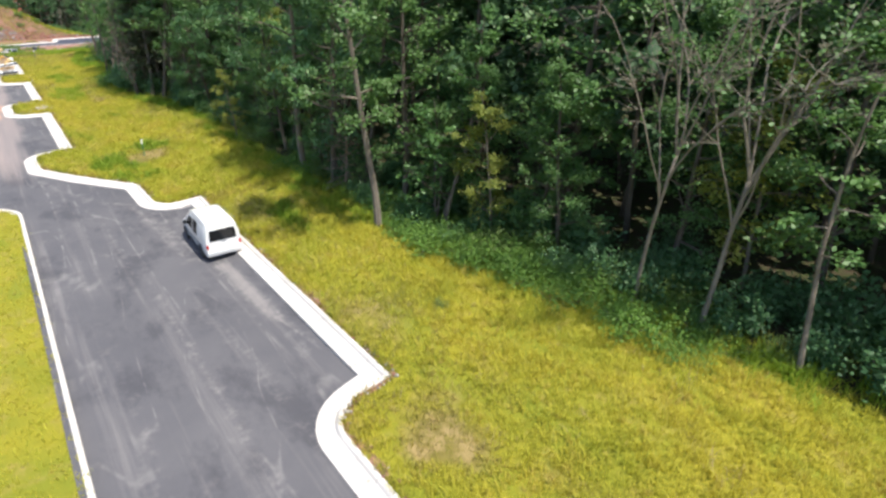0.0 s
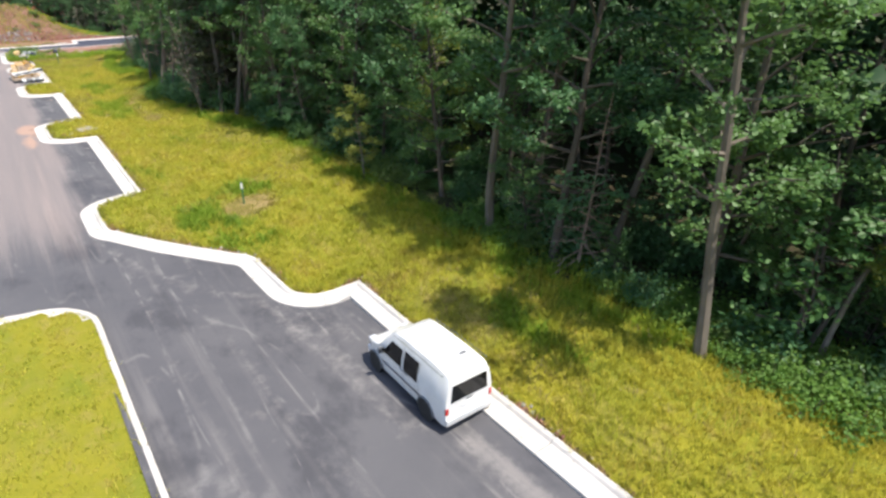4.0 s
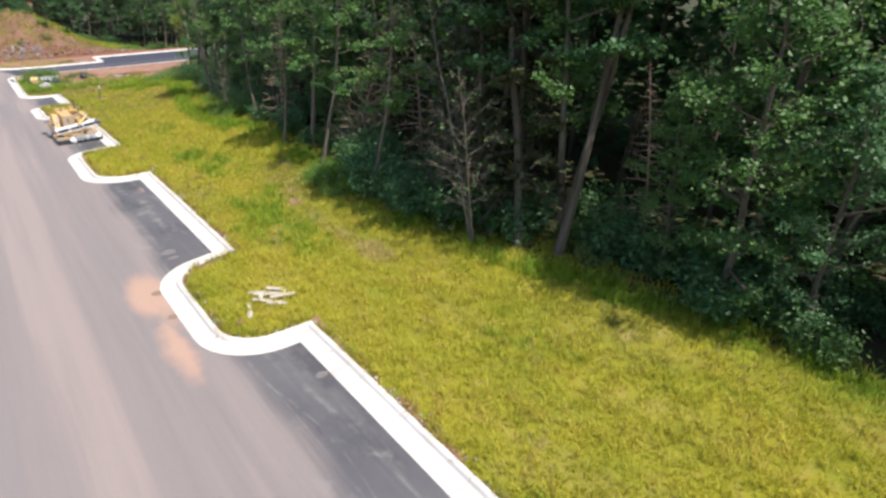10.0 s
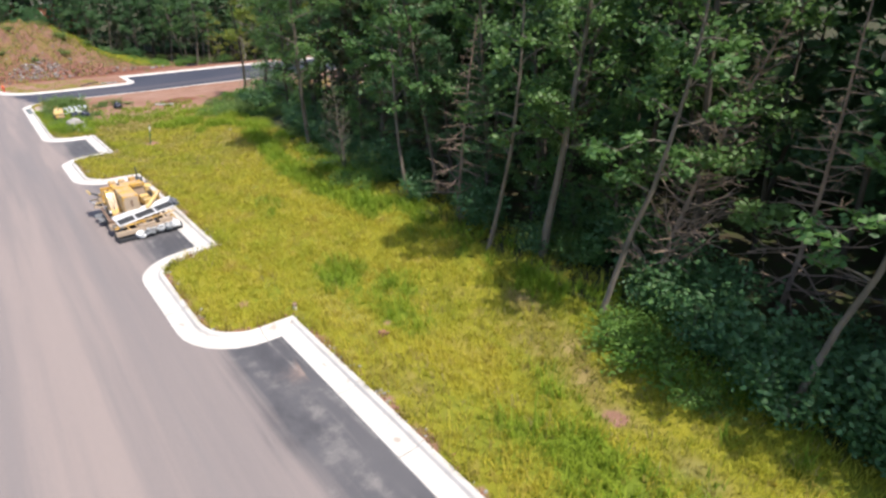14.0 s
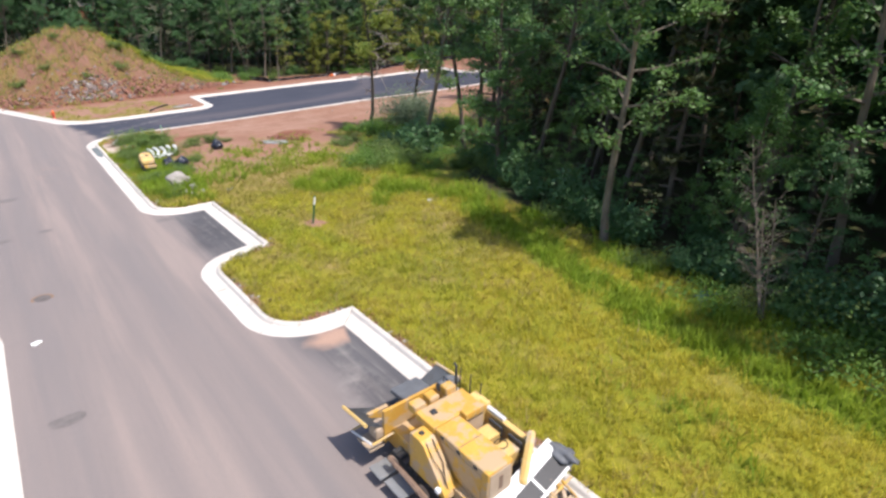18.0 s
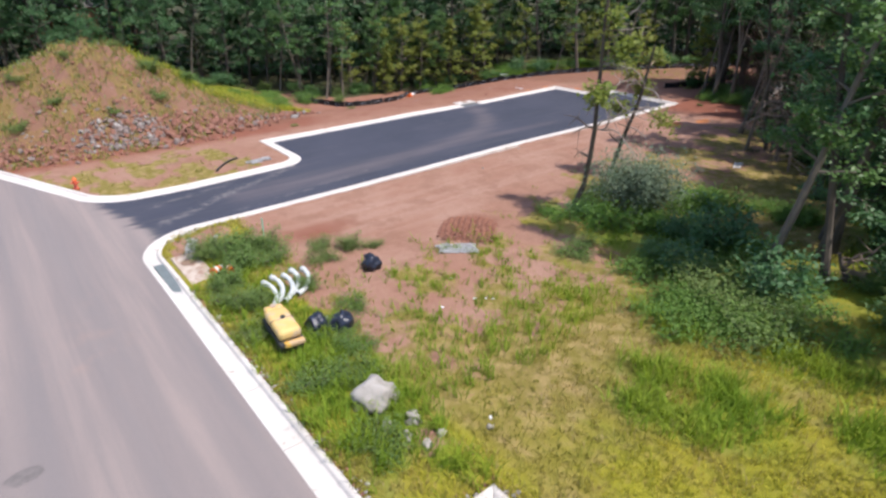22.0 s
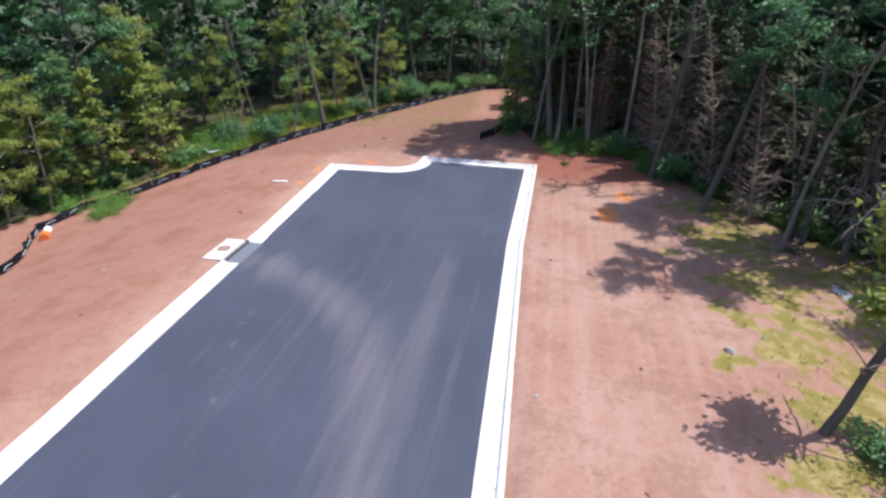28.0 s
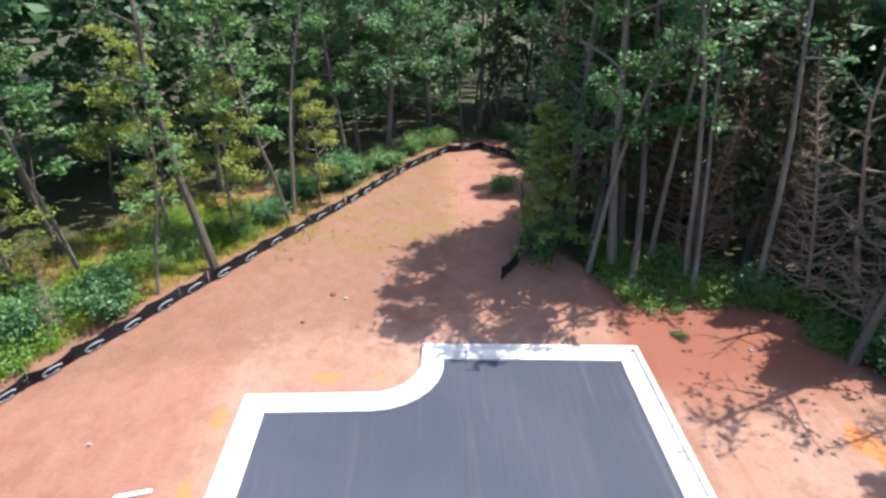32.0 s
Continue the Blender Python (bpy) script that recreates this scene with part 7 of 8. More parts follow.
def silt_fence(line, label, rings):
    pts = finer(line, 1.5)
    f = thing("silt_fence", *pts[0], label, "fence", z=0.0)
    f.matrix_basis = pose(0, 0, 0)
    rr = random.Random(4)
    for i, ((x0, y0), (x1, y1)) in enumerate(zip(pts, pts[1:])):
        z0, z1 = float(ground(x0, y0)) + 0.08, float(ground(x1, y1)) + 0.08
        n = Vector((y1 - y0, x0 - x1, 0)).normalized()
        sag, lean = rr.uniform(0.0, 0.16), rr.uniform(-0.12, 0.16)
        bm = bmesh.new()
        rows = []
        for j in range(5):
            u = j / 4
            x, y, z = x0 + (x1 - x0) * u, y0 + (y1 - y0) * u, z0 + (z1 - z0) * u
            dip = sag * math.sin(math.pi * u)
            rows.append([bm.verts.new((x + n.x * (lean * h + 0.09 * math.sin(math.pi * u) * h), y + n.y * (lean * h + 0.09 * math.sin(math.pi * u) * h), z - 0.06 + (0.7 - dip) * h)) for h in (0, 0.5, 1.0)])
        for a, b in zip(rows, rows[1:]):
            for k in range(2):
                bm.faces.new((a[k], b[k], b[k + 1], a[k + 1]))
        bmesh.ops.solidify(bm, geom=bm.faces[:], thickness=0.015)
        fabric = part("fabric", bm, M_FABRIC, f, "black sagging fabric")
        part("post", boxed((x0 - n.x * 0.05 - 0.02, y0 - n.y * 0.05 - 0.02, z0 - 0.3), (x0 - n.x * 0.05 + 0.02, y0 - n.y * 0.05 + 0.02, z0 + 0.66), 0.006), M_GREYWOOD, f)
        if rings:
            bm = bmesh.new()
            along = Vector((x1 - x0, y1 - y0, z1 - z0)).normalized()
            c = Vector(((x0 + x1) / 2, (y0 + y1) / 2, (z0 + z1) / 2 + 0.24)) + n * (lean * 0.5 + 0.085)
            tube_into(bm, [c + along * 0.38 * math.cos(a) + Vector((0, 0, 0.17 * math.sin(a))) + n * (0.1 * math.sin(a) + 0.01) for a in np.linspace(0.5, 5.4, 12)], [0.028] * 12, 4)
            part("printed_ring", bm, M_RING, fabric, "white printed open ring")


silt_fence(FENCE, "low black silt fence with white printed rings along bare soil", True)
silt_fence(SPUR, "short low black silt fence under the trees", False)


# ---- spoil: stones, clods and turned soil -------------------------------------------------------
STONES = [mesh_of(lump((0.5, 0.4, 0.33), s, 0.7, 1), "stone", m) for s, m in ((1, M_ROCK), (2, M_ROCK), (3, M_REDROCK), (4, M_REDROCK), (5, M_CONCRETE))]


def heap_of(name, label, piece, count, cx, cy, rx, ry, kinds, lo, hi, seed, turn=0.0):
    t = thing(name, cx, cy, label, "rubble")
    base = t.matrix_basis.translation.z
    r = random.Random(seed)
    for _ in range(count):
        a, d = r.uniform(0, 6.283), math.sqrt(r.random())
        u, v = d * math.cos(a) * rx, d * math.sin(a) * ry
        x, y = u * math.cos(turn) - v * math.sin(turn), u * math.sin(turn) + v * math.cos(turn)
        s = r.uniform(lo, hi) * (1.15 - 0.5 * d)
        o = new(piece, STONES[r.choice(kinds)])
        o.parent = t
        o.matrix_basis = pose(x, y, float(lawn(cx + x, cy + y)) - base + s * 0.1 + 0.25 * (1 - d) * r.random(), r.uniform(0, 360), r.uniform(0, 360), r.uniform(0, 360)) @ Matrix.Scale(s, 4)
    return t


heap_of("rock_pile", "pile of broken grey rock and concrete on the spoil mound", "stone", 230, 8.2, 141.9, 3.7, 2.2, [0, 1, 0, 1, 2, 1, 0, 3, 4], 0.25, 0.8, 1, 0.2)
heap_of("clod_bank", "bank of red clods and stones at the foot of the mound", "clod", 300, 14.6, 141.4, 9.0, 2.9, [2, 3, 3, 2, 2, 1, 2, 3], 0.28, 0.95, 2, 0.22)
heap_of("clod_bank", "red clods scattered below the mound", "clod", 170, 1.5, 140.8, 5.5, 2.4, [2, 3, 2, 3, 0], 0.15, 0.65, 3, -0.3)
heap_of("clod_bank", "red clods and pale stones tailing off the mound", "clod", 60, 24.0, 143.6, 3.6, 1.3, [2, 3, 2, 3, 4, 0], 0.15, 0.55, 5, 0.35)


def mound_cover():
    """Clods, stones and tufts over the whole spoil mound, too many to count."""
    r = np.random.default_rng(15)
    n = 4200
    x, y = r.uniform(-9, 23, n), r.uniform(138.5, 158, n)
    on = (np.hypot((x - 6.5) / 15.5, (y - 150) / 11.5) < 1) & ~inside(BEDDED, x, y)
    spots = [(a, b, c, d) for a, b, c, d in zip(x[on].tolist(), y[on].tolist(), r.uniform(0, 6.28, on.sum()).tolist(), (0.1 + 0.62 * r.uniform(0, 1, on.sum()) ** 2.2 * np.where(y[on] < 146, 1.0, 0.6)).tolist())]
    k = len(spots) * 4 // 5
    joined("mound_clods", [(STONES[2], spots[:k:2]), (STONES[3], spots[1:k:2])], M_REDROCK, "red-brown clods covering the spoil mound").data.update()
    joined("mound_stones", [(STONES[0], spots[k::2]), (STONES[1], spots[k + 1::2])], M_ROCK, "grey stones scattered on the spoil mound")
    n = 30000
    x, y = r.uniform(-10, 26, n), r.uniform(137, 160, n)
    patch = wave(x, y, 6.5, 0.2) + 0.5 * wave(x, y, 2.4, 1.1) + 0.05 * (y - 146) + r.normal(0, 0.25, n)
    s = (patch > -0.28) & (np.hypot((x - 7) / 18, (y - 151) / 13) < 1) & ~inside(BEDDED, x, y)
    green = r.uniform(0, 1, n) < 0.42
    for name, m, q, told in (("mound_grass", M_BLADE_DULL, s & ~green, "dull olive grass in patches on the spoil mound"), ("mound_weeds", M_WEED, s & green, "fresh green weeds in patches on the spoil mound")):
        blade_field(name, x[q], y[q], ground(x[q], y[q]) + 0.08, r.uniform(0.15, 0.5, q.sum()), r.uniform(0.03, 0.08, q.sum()), r.uniform(0.4, 1.3, q.sum()), m, told, r)


mound_cover()


def grass_bank():
    """Thick pale green grass on the slope between the mound and the woods."""
    r = np.random.default_rng(16)
    n = 26000
    x, y = r.uniform(12, 30, n), r.uniform(146, 166, n)
    s = inside(CLEARED, x, y) & (y + 2.5 * wave(x, y, 3.0, 0.5) > 149.5) & (x + 1.5 * wave(x, y, 2.2, 1.5) < 27.5)
    x, y = x[s], y[s]
    k = len(x)
    pale = r.uniform(0, 1, k) + 0.4 * wave(x, y, 3.5, 0.3) < 0.55
    for name, m, q, told in (("bank_grass", M_BLADE, pale, "pale yellow-green grass on the bank before the woods"), ("bank_weeds", M_BLADE_LUSH, ~pale, "fresh green grass and weeds on the bank before the woods")):
        u, v, c = x[q], y[q], int(q.sum())
        blade_field(name, u, v, ground(u, v) + 0.08, r.uniform(0.2, 0.6, c), r.uniform(0.03, 0.07, c), r.uniform(0.3, 1.2, c), m, told, r)


grass_bank()


def kerb_gravel():
    """Broken soil and small stones along the backs of the kerbs."""
    r = np.random.default_rng(33)
    line = [p for p in finer(EAST, 0.2) if -30 < p[1] < 117]
    p, q = np.array(line), np.array(offset(line, 1.0)) - np.array(line)
    i = r.integers(0, len(p), 2600)
    i = i[(wave(p[i, 0], p[i, 1], 5.0, 0.4) + r.normal(0, 0.4, len(i)) + 1.2 * (p[i, 1] > 98) > 0.15)]
    d = np.abs(r.normal(0.08, 0.12, len(i)))
    x, y = p[i, 0] + q[i, 0] * d, p[i, 1] + q[i, 1] * d
    spots = [(a, b, c, e) for a, b, c, e in zip(x.tolist(), y.tolist(), r.uniform(0, 6.28, len(x)).tolist(), r.uniform(0.05, 0.2, len(x)).tolist()) if b < 114 and not inside(BEDDED, a, b)]
    k = len(spots) // 2
    for name, m, part_spots, told in (("kerb_clods", 3, spots[:k], "crumbled red soil along the kerb backs"), ("kerb_gravel", 4, spots[k:], "pale gravel along the kerb backs")):
        ob = joined(name, [(STONES[m], part_spots)], STONES[m].materials[0], told)
        ob.location.z = 0.11


kerb_gravel()


def soil_bed():
    t = thing("soil_heap", 18.5, 111.3, "low heap of freshly turned red soil with ridges", "soil heap", rz=-49)
    bm = bmesh.new()
    nx, ny = 96, 44
    grid = [[None] * ny for _ in range(nx)]
    for i in range(nx):
        for j in range(ny):
            x, y = (i / (nx - 1) - 0.5) * 3.3, (j / (ny - 1) - 0.5) * 3.8
            edge = 1.0 + 0.22 * noise.noise(Vector((x * 0.9, y * 0.9, 11))) + 0.10 * noise.noise(Vector((x * 3, y * 3, 5)))
            fall = max(0.0, 1 - ((abs(x) / 1.65) ** 3.2 + (abs(y) / 1.9) ** 3.2) * edge) ** 0.7
            ridge = math.sin(x * 20 + 1.3 * math.sin(y * 1.4 + 0.6) + 1.5 * noise.noise(Vector((x, y, 2))))
            z = fall * (0.15 + 0.05 * ridge + 0.09 * noise.noise(Vector((x * 4, y * 4, 3))) + 0.07 * noise.noise(Vector((x * 11, y * 11, 7)))) - 0.03 * (1 - fall)
            grid[i][j] = bm.verts.new((x, y, z - 0.03))
    for i in range(nx - 1):
        for j in range(ny - 1):
            bm.faces.new((grid[i][j], grid[i + 1][j], grid[i + 1][j + 1], grid[i][j + 1]))
    part("soil", bm, M_FURROW, t)
    r = random.Random(8)
    for _ in range(60):
        o = new("clod", STONES[r.choice((2, 3))])
        o.parent = t
        o.matrix_basis = pose(r.uniform(-1.5, 1.5), r.uniform(-1.7, 0.6) if r.random() < 0.4 else r.uniform(-1.75, -1.0), 0.12, r.uniform(0, 360), r.uniform(0, 360), 0) @ Matrix.Scale(r.uniform(0.08, 0.26), 4)


soil_bed()


# ---- things left lying on the cleared ground -------------------------------------------------------
def crumpled(name, x, y, sx, sy, h, material, label, category, seed, rz=0.0):
    """A sheet that lies in folds."""
    bm = bmesh.new()
    n = 16
    grid = [[None] * n for _ in range(n)]
    for i in range(n):
        for j in range(n):
            u, v = i / (n - 1) - 0.5, j / (n - 1) - 0.5
            k = 1 + 0.5 * noise.noise(Vector((math.atan2(v, u) * 1.2, seed, 1)))
            e = noise.noise(Vector((u * 4, v * 4, seed))) + 0.5 * noise.noise(Vector((u * 10, v * 10, seed + 5)))
            grid[i][j] = bm.verts.new((u * sx * k, v * sy * k, max(0.012, h * (0.35 + 0.8 * e))))
    for i in range(n - 1):
        for j in range(n - 1):
            bm.faces.new((grid[i][j], grid[i + 1][j], grid[i + 1][j + 1], grid[i][j + 1]))
    bmesh.ops.solidify(bm, geom=bm.faces[:], thickness=0.008)
    ob = new(name, mesh_of(bm, name, material))
    ob.matrix_basis = pose(x, y, float(lawn(x, y)), 0, 0, rz)
    return tagged(ob, label, category)


crumpled("plastic_sheet", 16.4, 109.8, 1.9, 1.1, 0.12, M_FILM, "crumpled grey plastic sheet on bare soil", "plastic sheet", 1, -40)
crumpled("plastic_sheet", 14.8, 130.6, 1.9, 0.8, 0.10, M_FILM, "crumpled pale plastic sheet behind the kerb", "plastic sheet", 2, 15)
crumpled("plastic_sheet", 6.25, 118.9, 0.5, 2.0, 0.08, M_FILM, "strip of pale plastic sheet by the kerb", "plastic sheet", 3, -20)
crumpled("plastic_sheet", 7.25, 118.6, 0.4, 1.7, 0.08, M_FILM, "strip of pale plastic sheet by the kerb", "plastic sheet", 4, -24)
crumpled("plastic_sheet", 41.0, 107.6, 1.6, 0.5, 0.12, M_WHITE_FLAT, "torn white plastic scrap on pale soil", "plastic sheet", 6, 20)
crumpled("tarpaulin", 17.1, 73.2, 0.9, 0.5, 0.2, M_BLUE, "small blue tarpaulin in weeds by the woods", "tarpaulin", 5)
for i, (x, y, s) in enumerate(((6.9, 102.7, 0.95), (6.5, 101.5, 0.35), (7.3, 101.3, 0.4), (6.7, 100.8, 0.3), (7.6, 100.3, 0.22), (7.0, 100.2, 0.25), (8.9, 99.6, 0.15))):
    ob = new("concrete_lump", mesh_of(lump((s * 0.72, s * 0.6, s * 0.62), 60 + i, 0.5, 3), "concrete_lump", M_CONCRETE, True))
    ob.matrix_basis = pose(x, y, float(lawn(x, y)) + s * 0.2, 0, 0, i * 50)
    tagged(ob, "pale grey dumped lump of hardened concrete among weeds", "concrete", "dumped concrete lumps")
for i, (x, y, s) in enumerate(((7.5, 107.7, 0.42), (8.25, 107.1, 0.45), (11.9, 110.75, 0.45))):
    t = thing("rubbish_bag", x, y, "full black rubbish bag on bare soil and weeds", "bag", "rubbish bags", rz=40 * i)
    bag = part("sack", lump((s, s * 0.85, s * 0.85), 70 + i, 0.55, 3), M_BLACKBAG, t, "", True)
    bag.matrix_basis = pose(0, 0, s * 0.7)
    part("knot", tube([(0.02, 0, s * 1.4), (0.05, 0.02, s * 1.6), (0.12, 0.05, s * 1.7)], [0.06, 0.035, 0.07], 7), M_BLACKBAG, t)
for i, (x, y) in enumerate(((7.75, 107.75), (8.05, 107.5), (7.9, 108.05))):
    crumpled("paper_scrap", x, y, 0.4, 0.3, 0.3, M_WHITE_FLAT, "crumpled white paper scrap between rubbish bags", "litter", 20 + i)
for i in range(5):
    t = thing("pipe_bend", 6.75 + 0.34 * i, 110.1 + 0.10 * i + (0.2 if i % 2 else 0), "curved white plastic drain pipe lying in weeds", "pipe", "pipe bends", rz=-52 - 5 * i)
    pts = [(1.1 * math.cos(a) - 1.1, 1.3 * math.sin(a), 0.16 + 0.3 * math.sin(a * 0.9) ** 2) for a in np.linspace(-0.05, 1.6, 10)]
    part("tube", tube(pts, [0.125] + [0.11] * 8 + [0.125], 12), M_PIPE, t, "", True)
    # Dark disc on the closed end paints the shade of a hollow pipe.
    part("mouth_shade", tube([Vector(pts[0]) + Vector((0, 0.02, 0)), Vector(pts[0]) - Vector((0, 0.008, 0))], 0.1, 12), M_DARK_STEEL, t, "dark disc standing for the shade in the pipe mouth")
    part("socket", tube([pts[8], pts[9]], [0.135, 0.135], 12), M_PIPE, t, "", True)
for i, (x, y, a) in enumerate(((6.15, 114.75, 30), (6.65, 114.5, 70))):
    t = thing("traffic_drum", x, y, "fallen orange and white traffic drum in tall weeds", "traffic drum", "traffic drums", rz=a)
    for k in range(4):
        part("band", tube([(-0.3 + 0.15 * k, 0, 0.3), (-0.15 + 0.15 * k, 0, 0.3)], [0.19 - 0.02 * k, 0.17 - 0.02 * k], 14), M_ORANGE if k % 2 == 0 else M_WHITE_FLAT, t, "orange band" if k % 2 == 0 else "white band")


def compactor():
    t = thing("roller_machine", 6.2, 107.9, "faded yellow roller machine standing in grass and weeds", "machine", rz=-6)
    hood = part("hood", boxed((-0.42, -1.0, 0.55), (0.42, 0.75, 0.98), 0.16), M_YELLOW_PALE, t, "faded yellow hood", True)
    part("hood_seam", boxed((-0.425, -0.12, 0.58), (0.425, -0.09, 0.985), 0.01), M_RUST, hood)
    part("filler", tube([(0.05, -0.05, 0.96), (0.05, -0.05, 1.05)], 0.09, 10), M_DARK_STEEL, hood, "dark filler neck")
    part("cowl", boxed((-0.36, 0.7, 0.6), (0.36, 1.05, 0.98), 0.12), M_YELLOW_PALE, t, "", True)
    part("cap", tube([(0, 0.9, 0.97), (0, 0.9, 1.02)], 0.12, 12), M_TAN, t)
    part("frame", boxed((-0.45, -1.15, 0.4), (0.45, 0.95, 0.56), 0.03), M_DARK_STEEL, t)
    part("fender", boxed((-0.3, -1.25, 0.40), (0.45, -1.0, 0.6), 0.08), M_YELLOW, t, "orange-yellow rear fender")
    for y in (-0.75, 0.6):
        part("drum", tube([(-0.42, y, 0.3), (0.42, y, 0.3)], 0.3, 18), M_DARK_STEEL, t, "steel drum")
    part("tow_bar", tube([(0, 0.9, 0.45), (-0.15, 1.45, 0.4)], 0.035, 6), M_ORANGE, t)


compactor()
for i, (x, y, l, a, e) in enumerate(((7.05, 39.45, 1.5, -34, 0.06), (7.2, 39.1, 1.6, -28, 0.1), (6.85, 38.75, 1.3, -42, 0.05), (7.35, 38.7, 0.9, -18, 0.16), (6.7, 39.15, 0.7, 52, 0.15), (6.0, 38.6, 1.0, 70, 0.03), (7.3, 39.3, 0.7, -50, 0.2), (7.0, 38.45, 0.8, -36, 0.05))):
    ob = new("board", mesh_of(boxed((-l / 2, -0.09, -0.03), (l / 2, 0.09, 0.03), 0.006), "board", M_TIMBER))
    ob.matrix_basis = pose(x, y, float(lawn(x, y)) + e, 0, 4 * math.sin(i), a)
    tagged(ob, "weathered grey board dropped on the grassy island", "board", "loose boards")
ob = new("board", mesh_of(boxed((-0.5, -0.07, -0.025), (0.5, 0.07, 0.025), 0.006), "board", M_WHITE_FLAT))
ob.matrix_basis = pose(50.4, 138.4, float(lawn(50.4, 138.4)) + 0.04, 0, 0, -78)
tagged(ob, "short white board lying on bare red soil", "board", "loose boards")

hose = [Vector((11.4 + 2.3 * u, 129.9 + 2.1 * math.sin(u * 1.5), 0)) for u in np.linspace(0, 1, 12)]
for q in hose:
    q.z = float(lawn(q.x, q.y)) + 0.07
ob = new("drain_hose", mesh_of(tube(hose, 0.075, 8), "drain_hose", M_RUBBER, True))
tagged(ob, "curved black drain hose lying on rough grass", "hose")

t = thing("pipe_section", 43.5, 150.8, "short orange and white pipe section beside the silt fence", "pipe", rz=35)
part("sleeve", tube([(-0.75, 0, 0.2), (-0.1, 0, 0.2)], 0.26, 14), M_ORANGE, t, "orange sleeve")
part("tube", tube([(-0.1, 0, 0.2), (0.7, 0, 0.2)], 0.22, 14), M_WHITE_FLAT, t, "white tube")

t = thing("metal_hoop", 56.6, 147.0, "white square pipe frame dropped in the undergrowth", "frame", rz=-30)
for a, b in (((-0.6, -0.45), (0.6, -0.45)), ((0.6, -0.45), (0.6, 0.45)), ((0.6, 0.45), (-0.6, 0.45)), ((-0.6, 0.45), (-0.6, -0.45))):
    part("bar", tube([(*a, 0.3), (*b, 0.3)], 0.04, 6), M_WHITE_FLAT, t)

rl = random.Random(21)
for x, y in ((13.7, 105.6), (14.3, 105.1), (14.1, 107.6), (12.2, 105.9), (14.05, 105.3), (16.0, 88.2), (-2.2, 86.5), (9.2, 99.9)):
    s = 0.2 if x > 15 or x < 0 else 0.08
    z = float(lawn(x, y)) + 0.02
    ob = new("paper_scrap", mesh_of(lump((s, s * 0.7, s * 0.35), rl.random() * 50, 0.6, 1), "paper_scrap", M_WHITE_FLAT))
    ob.matrix_basis = pose(x, y, z, 0, 0, rl.uniform(0, 180))
    tagged(ob, "small white scrap of litter on the ground", "litter", "scraps of litter")
for x, y, s, m in ((42.4, 120.3, 0.16, 4), (35.6, 113.7, 0.3, 4), (31.9, 120.6, 0.13, 4), (36.8, 112.2, 0.12, 4), (26.4, 118.8, 0.14, 4), (61.0, 134.2, 0.3, 3), (60.6, 133.6, 0.2, 4), (52.5, 140.8, 0.15, 4), (48.6, 141.4, 0.14, 4), (45.1, 138.4, 0.2, 3),
                   (62.8, 132.0, 0.16, 4), (58.9, 135.2, 0.15, 3), (9.4, 55.5, 0.35, 3), (23.1, 141.8, 0.5, 4), (5.4, 38.0, 0.3, 2), (31.0, 114.0, 0.14, 3), (34, 117.0, 0.12, 3), (39, 113, 0.2, 2), (28.5, 117.5, 0.12, 2), (33.5, 139.2, 0.15, 2), (37.5, 141.5, 0.14, 4),
                   (47.5, 116.2, 0.12, 4), (52.0, 117.8, 0.12, 2), (56.5, 117.2, 0.16, 4), (58.4, 118.8, 0.14, 3)):
    ob = new("stone", STONES[m])
    ob.matrix_basis = pose(x, y, float(lawn(x, y)) + s * 0.08, rl.uniform(0, 360), rl.uniform(0, 30), rl.uniform(0, 360)) @ Matrix.Scale(s * 1.6, 4)
    tagged(ob, "loose stone lying on bare soil" if m != 3 else "loose red clod lying on bare soil", "stone", "loose stones")


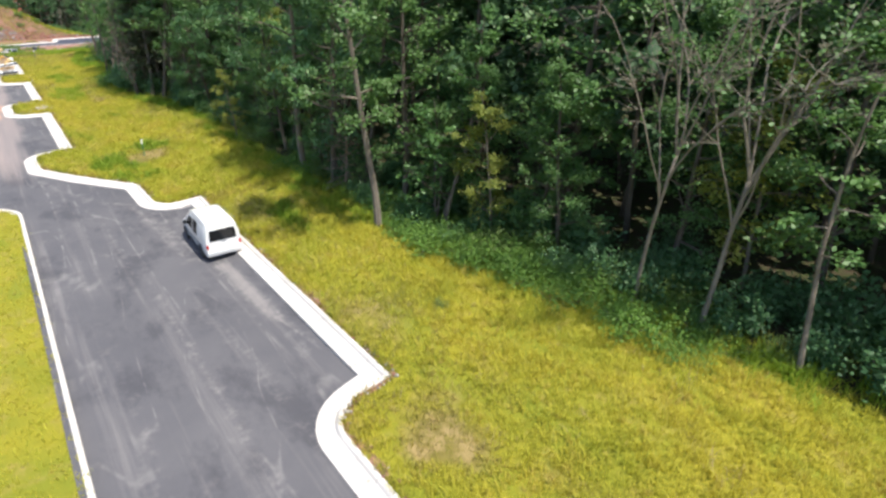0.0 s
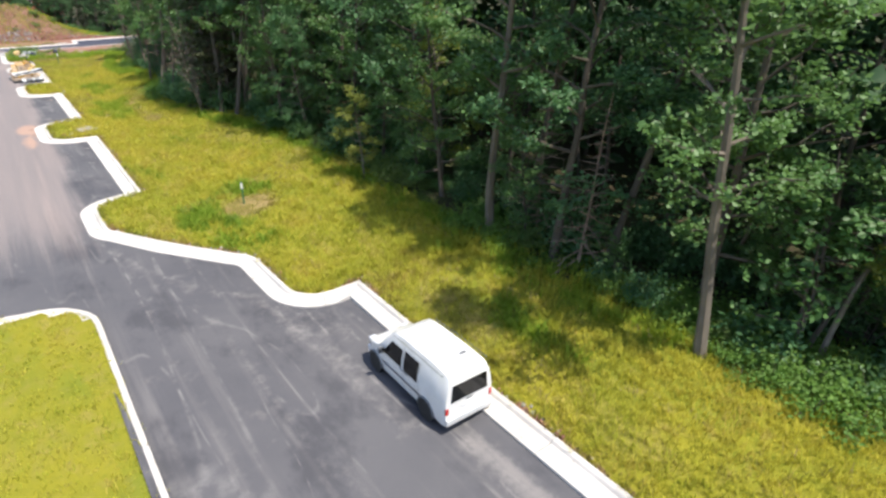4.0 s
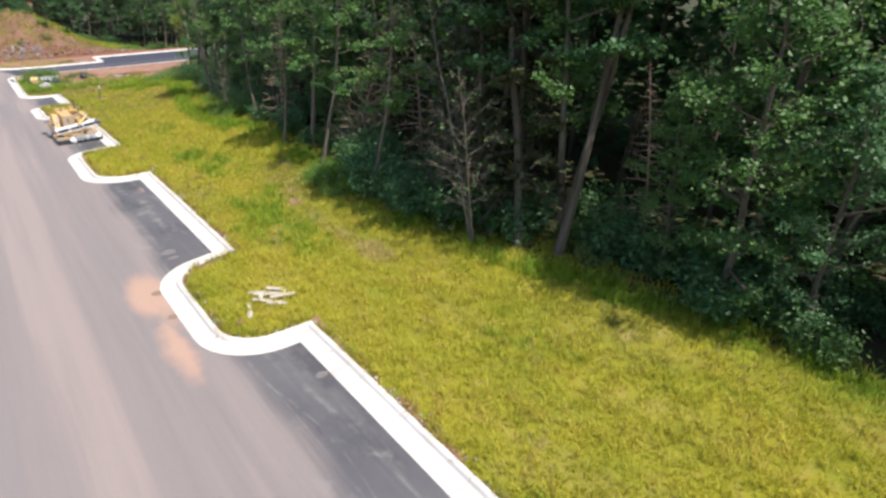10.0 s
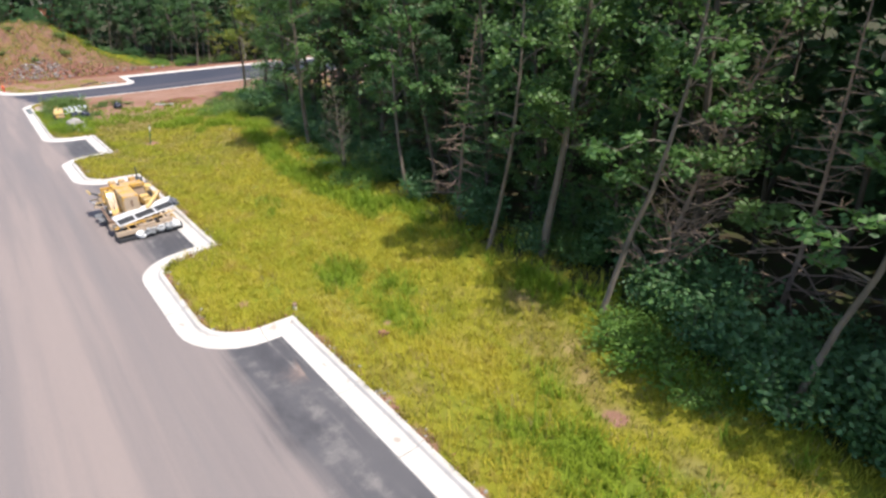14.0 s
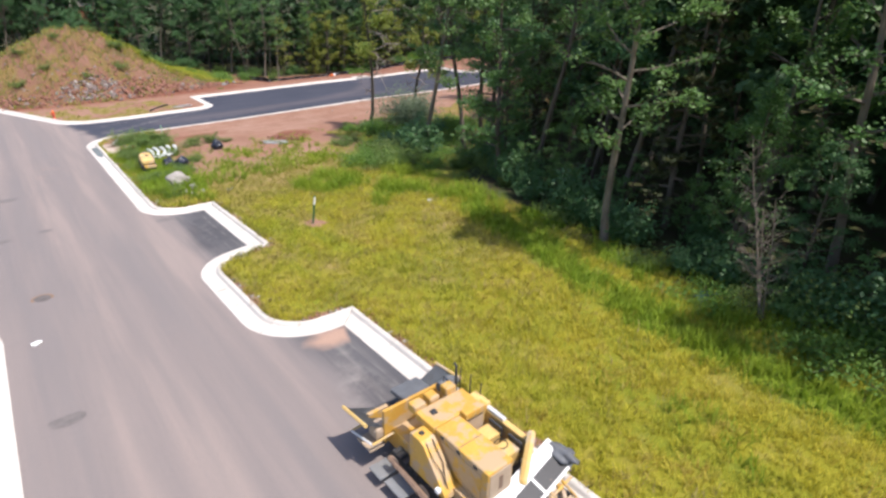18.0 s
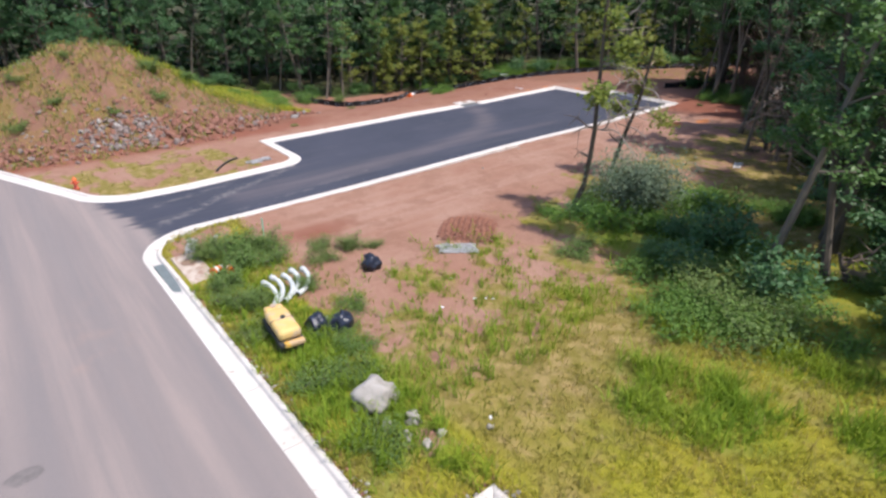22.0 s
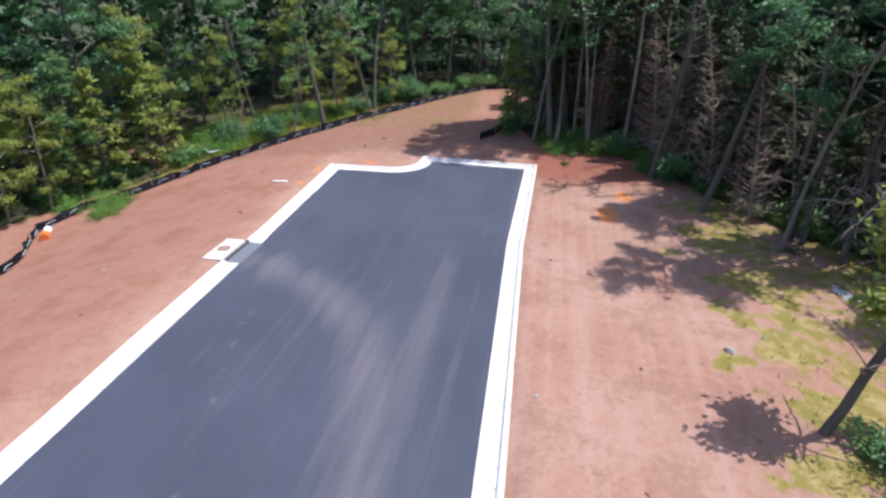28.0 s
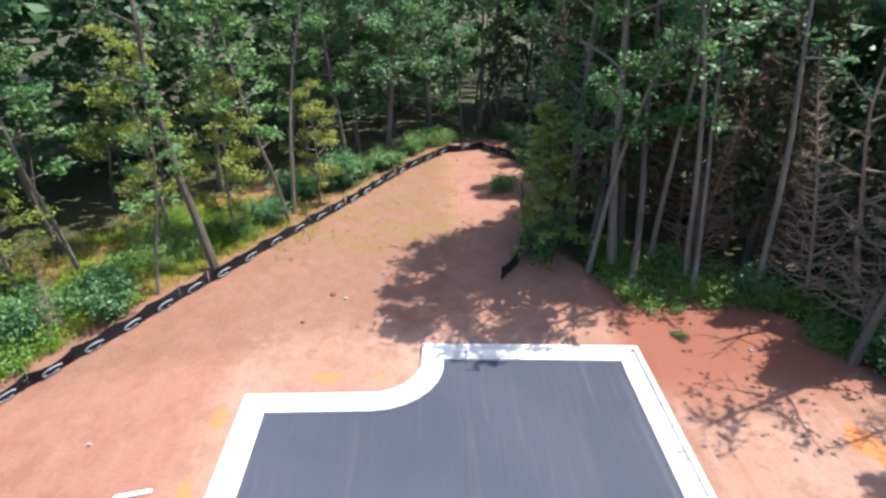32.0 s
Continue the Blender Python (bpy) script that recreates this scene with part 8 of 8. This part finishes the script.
# ---- broken and leaning trees by the clearing --------------------------------------------------------
def snag(x, y, h, girth, tip, to, seed, label, leaves=0, fan=0):
    r = np.random.default_rng(seed)
    t = thing("dead_tree", x, y, label, "tree")
    c, s = math.cos(radians(to)), math.sin(radians(to))
    k = math.tan(radians(tip))
    line = wander(r, (0, 0, -0.3), (k * c, k * s, 1), h, 8, 0.07)
    part("trunk", tube(line, [girth * (1.2 - 0.75 * i / 7) for i in range(8)], 9), M_BARK, t)
    tips = []
    for j in range(fan):  # long bare limbs hanging over on the leaning side
        a = radians(to) + r.uniform(-0.9, 0.9)
        limb = wander(r, line[3 + j % 4], (math.cos(a), math.sin(a), r.uniform(0.0, 0.6)), r.uniform(2.2, 4.4), 8, 0.24, -0.10)
        bm = bmesh.new()
        tube_into(bm, limb, [girth * f for f in (0.36, 0.31, 0.27, 0.23, 0.19, 0.15, 0.11, 0.05)], 6)
        for _ in range(5):
            tube_into(bm, wander(r, limb[int(r.integers(2, 7))], r.normal(0, 1, 3), r.uniform(0.5, 1.3), 5, 0.25, -0.05), [girth * f for f in (0.14, 0.11, 0.08, 0.06, 0.03)], 4)
        part("limb", bm, M_GREYWOOD, t, "pale bare hanging limb")
    for j in range(9):
        q = line[2 + j * 5 // 9]
        a = r.uniform(0, 6.28)
        limb = wander(r, q, (math.cos(a), math.sin(a), r.uniform(0.0, 0.9)), r.uniform(0.8, 2.4), 6, 0.22)
        part("limb", tube(limb, [girth * f for f in (0.42, 0.34, 0.26, 0.18, 0.11, 0.05)], 6), M_DEADWOOD, t)
        tips += limb[3:] if j > 3 else []
        for _ in range(2):
            tw = wander(r, limb[3], r.normal(0, 1, 3), r.uniform(0.5, 1.3), 4, 0.25)
            part("twig", tube(tw, [0.03, 0.022, 0.015, 0.006], 4), M_DEADWOOD, t)
    if leaves:
        c = np.array([tuple(q) for q in tips])[r.integers(0, len(tips), leaves)] + r.normal(0, 0.3, (leaves, 3))
        crown = new("crown", leaf_mesh("crown", c, np.full(leaves, 0.17), M_LEAF_LIME, r, 0.6, 1.6))
        crown.parent = t


snag(25.3, 109.9, 12, 0.14, 15, -60, 2, "leaning half-dead tree with sparse yellow leaves beside a silvery shrub", 900, 9)
snag(31.7, 112.1, 9.0, 0.14, 12, -70, 5, "thin dark half-dead tree with sparse yellow-green leaves", 1300, 3)
snag(26.4, 95.9, 1.6, 0.16, 25, 80, 7, "pale broken stump in dark undergrowth")
snag(46.5, 104.6, 8.0, 0.13, 30, 150, 9, "fallen-looking dead tree with pale tangled limbs", 0, 8)


def forked_tree(x, y, h, girth, fork, tip, to, seed, label, leaves):
    """A pale bare tree whose trunk opens into long rising limbs with fine twigs."""
    r = np.random.default_rng(seed)
    t = thing("dead_tree", x, y, label, "tree", "trees of the woods")
    way = Vector((math.sin(radians(tip)) * math.cos(radians(to)), math.sin(radians(tip)) * math.sin(radians(to)), 1))
    trunk = wander(r, (0, 0, -0.3), way, h * fork, 8, 0.05)
    part("trunk", tube(trunk, [girth * (1.3 if i == 0 else 1.0 - 0.05 * i) for i in range(8)], 8), M_BARK_GREY, t, smooth_shade=True)
    tips = []
    for j in range(8):
        a = j * 2.4 + r.uniform(-0.4, 0.4)
        flare = r.uniform(0.15, 0.5)
        start = trunk[7] if j < 4 else trunk[5 + j % 2]
        limb = wander(r, start, (flare * math.cos(a) + way.x, flare * math.sin(a) + way.y, 1.0), h * r.uniform(0.4, 0.72), 10, 0.10)
        bm = bmesh.new()
        g = girth * r.uniform(0.3, 0.5)
        tube_into(bm, limb, [g * (1 - 0.098 * i) + 0.006 for i in range(10)], 6)
        for k in range(15):
            q = int(r.integers(3, 9))
            out = Vector((math.cos(a) + r.normal(0, 0.8), math.sin(a) + r.normal(0, 0.8), r.uniform(0.2, 1.3)))
            twig = wander(r, limb[q], out, r.uniform(0.7, 2.2), 6, 0.16)
            tube_into(bm, twig, [0.022, 0.018, 0.014, 0.011, 0.008, 0.004], 4)
            for _ in range(3):
                tube_into(bm, wander(r, twig[int(r.integers(2, 5))], out + Vector(r.normal(0, 0.8, 3)), r.uniform(0.3, 0.9), 4, 0.2), [0.012, 0.010, 0.008, 0.004], 3)
            tips += twig[3:]
        part("limb", bm, M_BARK_GREY, t)
    c = np.array([tuple(q) for q in tips])[r.integers(0, len(tips), leaves)] + r.normal(0, 0.22, (leaves, 3))
    new("crown", leaf_mesh("crown", c, np.full(leaves, 0.12), M_LEAF, r, 0.6, 1.5)).parent = t


forked_tree(22.5, -20.3, 16.5, 0.085, 0.42, 4, 200, 41, "slender pale tree with a bare fan of fine grey twigs", 500)
forked_tree(22.7, -23.0, 17, 0.11, 0.36, 9, 10, 43, "pale forked tree with long bare spreading limbs and few leaves", 1600)


# ---- brick house behind the woods ---------------------------------------------------------------------
def house():
    h = thing("house", 15.8, 201, "red brick house with a grey roof far behind trees", "house", rz=12)
    wall = part("wall", boxed((-7, -4.5, -1), (7, 4.5, 8.0), 0.02), M_BRICKWALL, h, "red brick wall")
    bm = bmesh.new()
    pts = [(-7.5, -5, 7.9), (7.5, -5, 7.9), (7.5, 5, 7.9), (-7.5, 5, 7.9), (-7.5, 0, 11.4), (7.5, 0, 11.4)]
    vs = [bm.verts.new(q) for q in pts]
    for f in ((0, 1, 5, 4), (2, 3, 4, 5), (1, 2, 5), (3, 0, 4), (3, 2, 1, 0)):
        bm.faces.new([vs[i] for i in f])
    part("roof", bm, M_ROOF, h, "grey shingle roof")
    for x in (-4.6, -1.5, 1.6, 4.7):
        for z in (1.2, 4.8):
            w = part("window", boxed((x - 0.6, -4.55, z), (x + 0.6, -4.46, z + 1.6), 0.01), M_WHITE_FLAT, h, "white-framed window")
            part("pane", boxed((x - 0.5, -4.57, z + 0.1), (x + 0.5, -4.552, z + 1.5)), M_GLASS, w)


house()
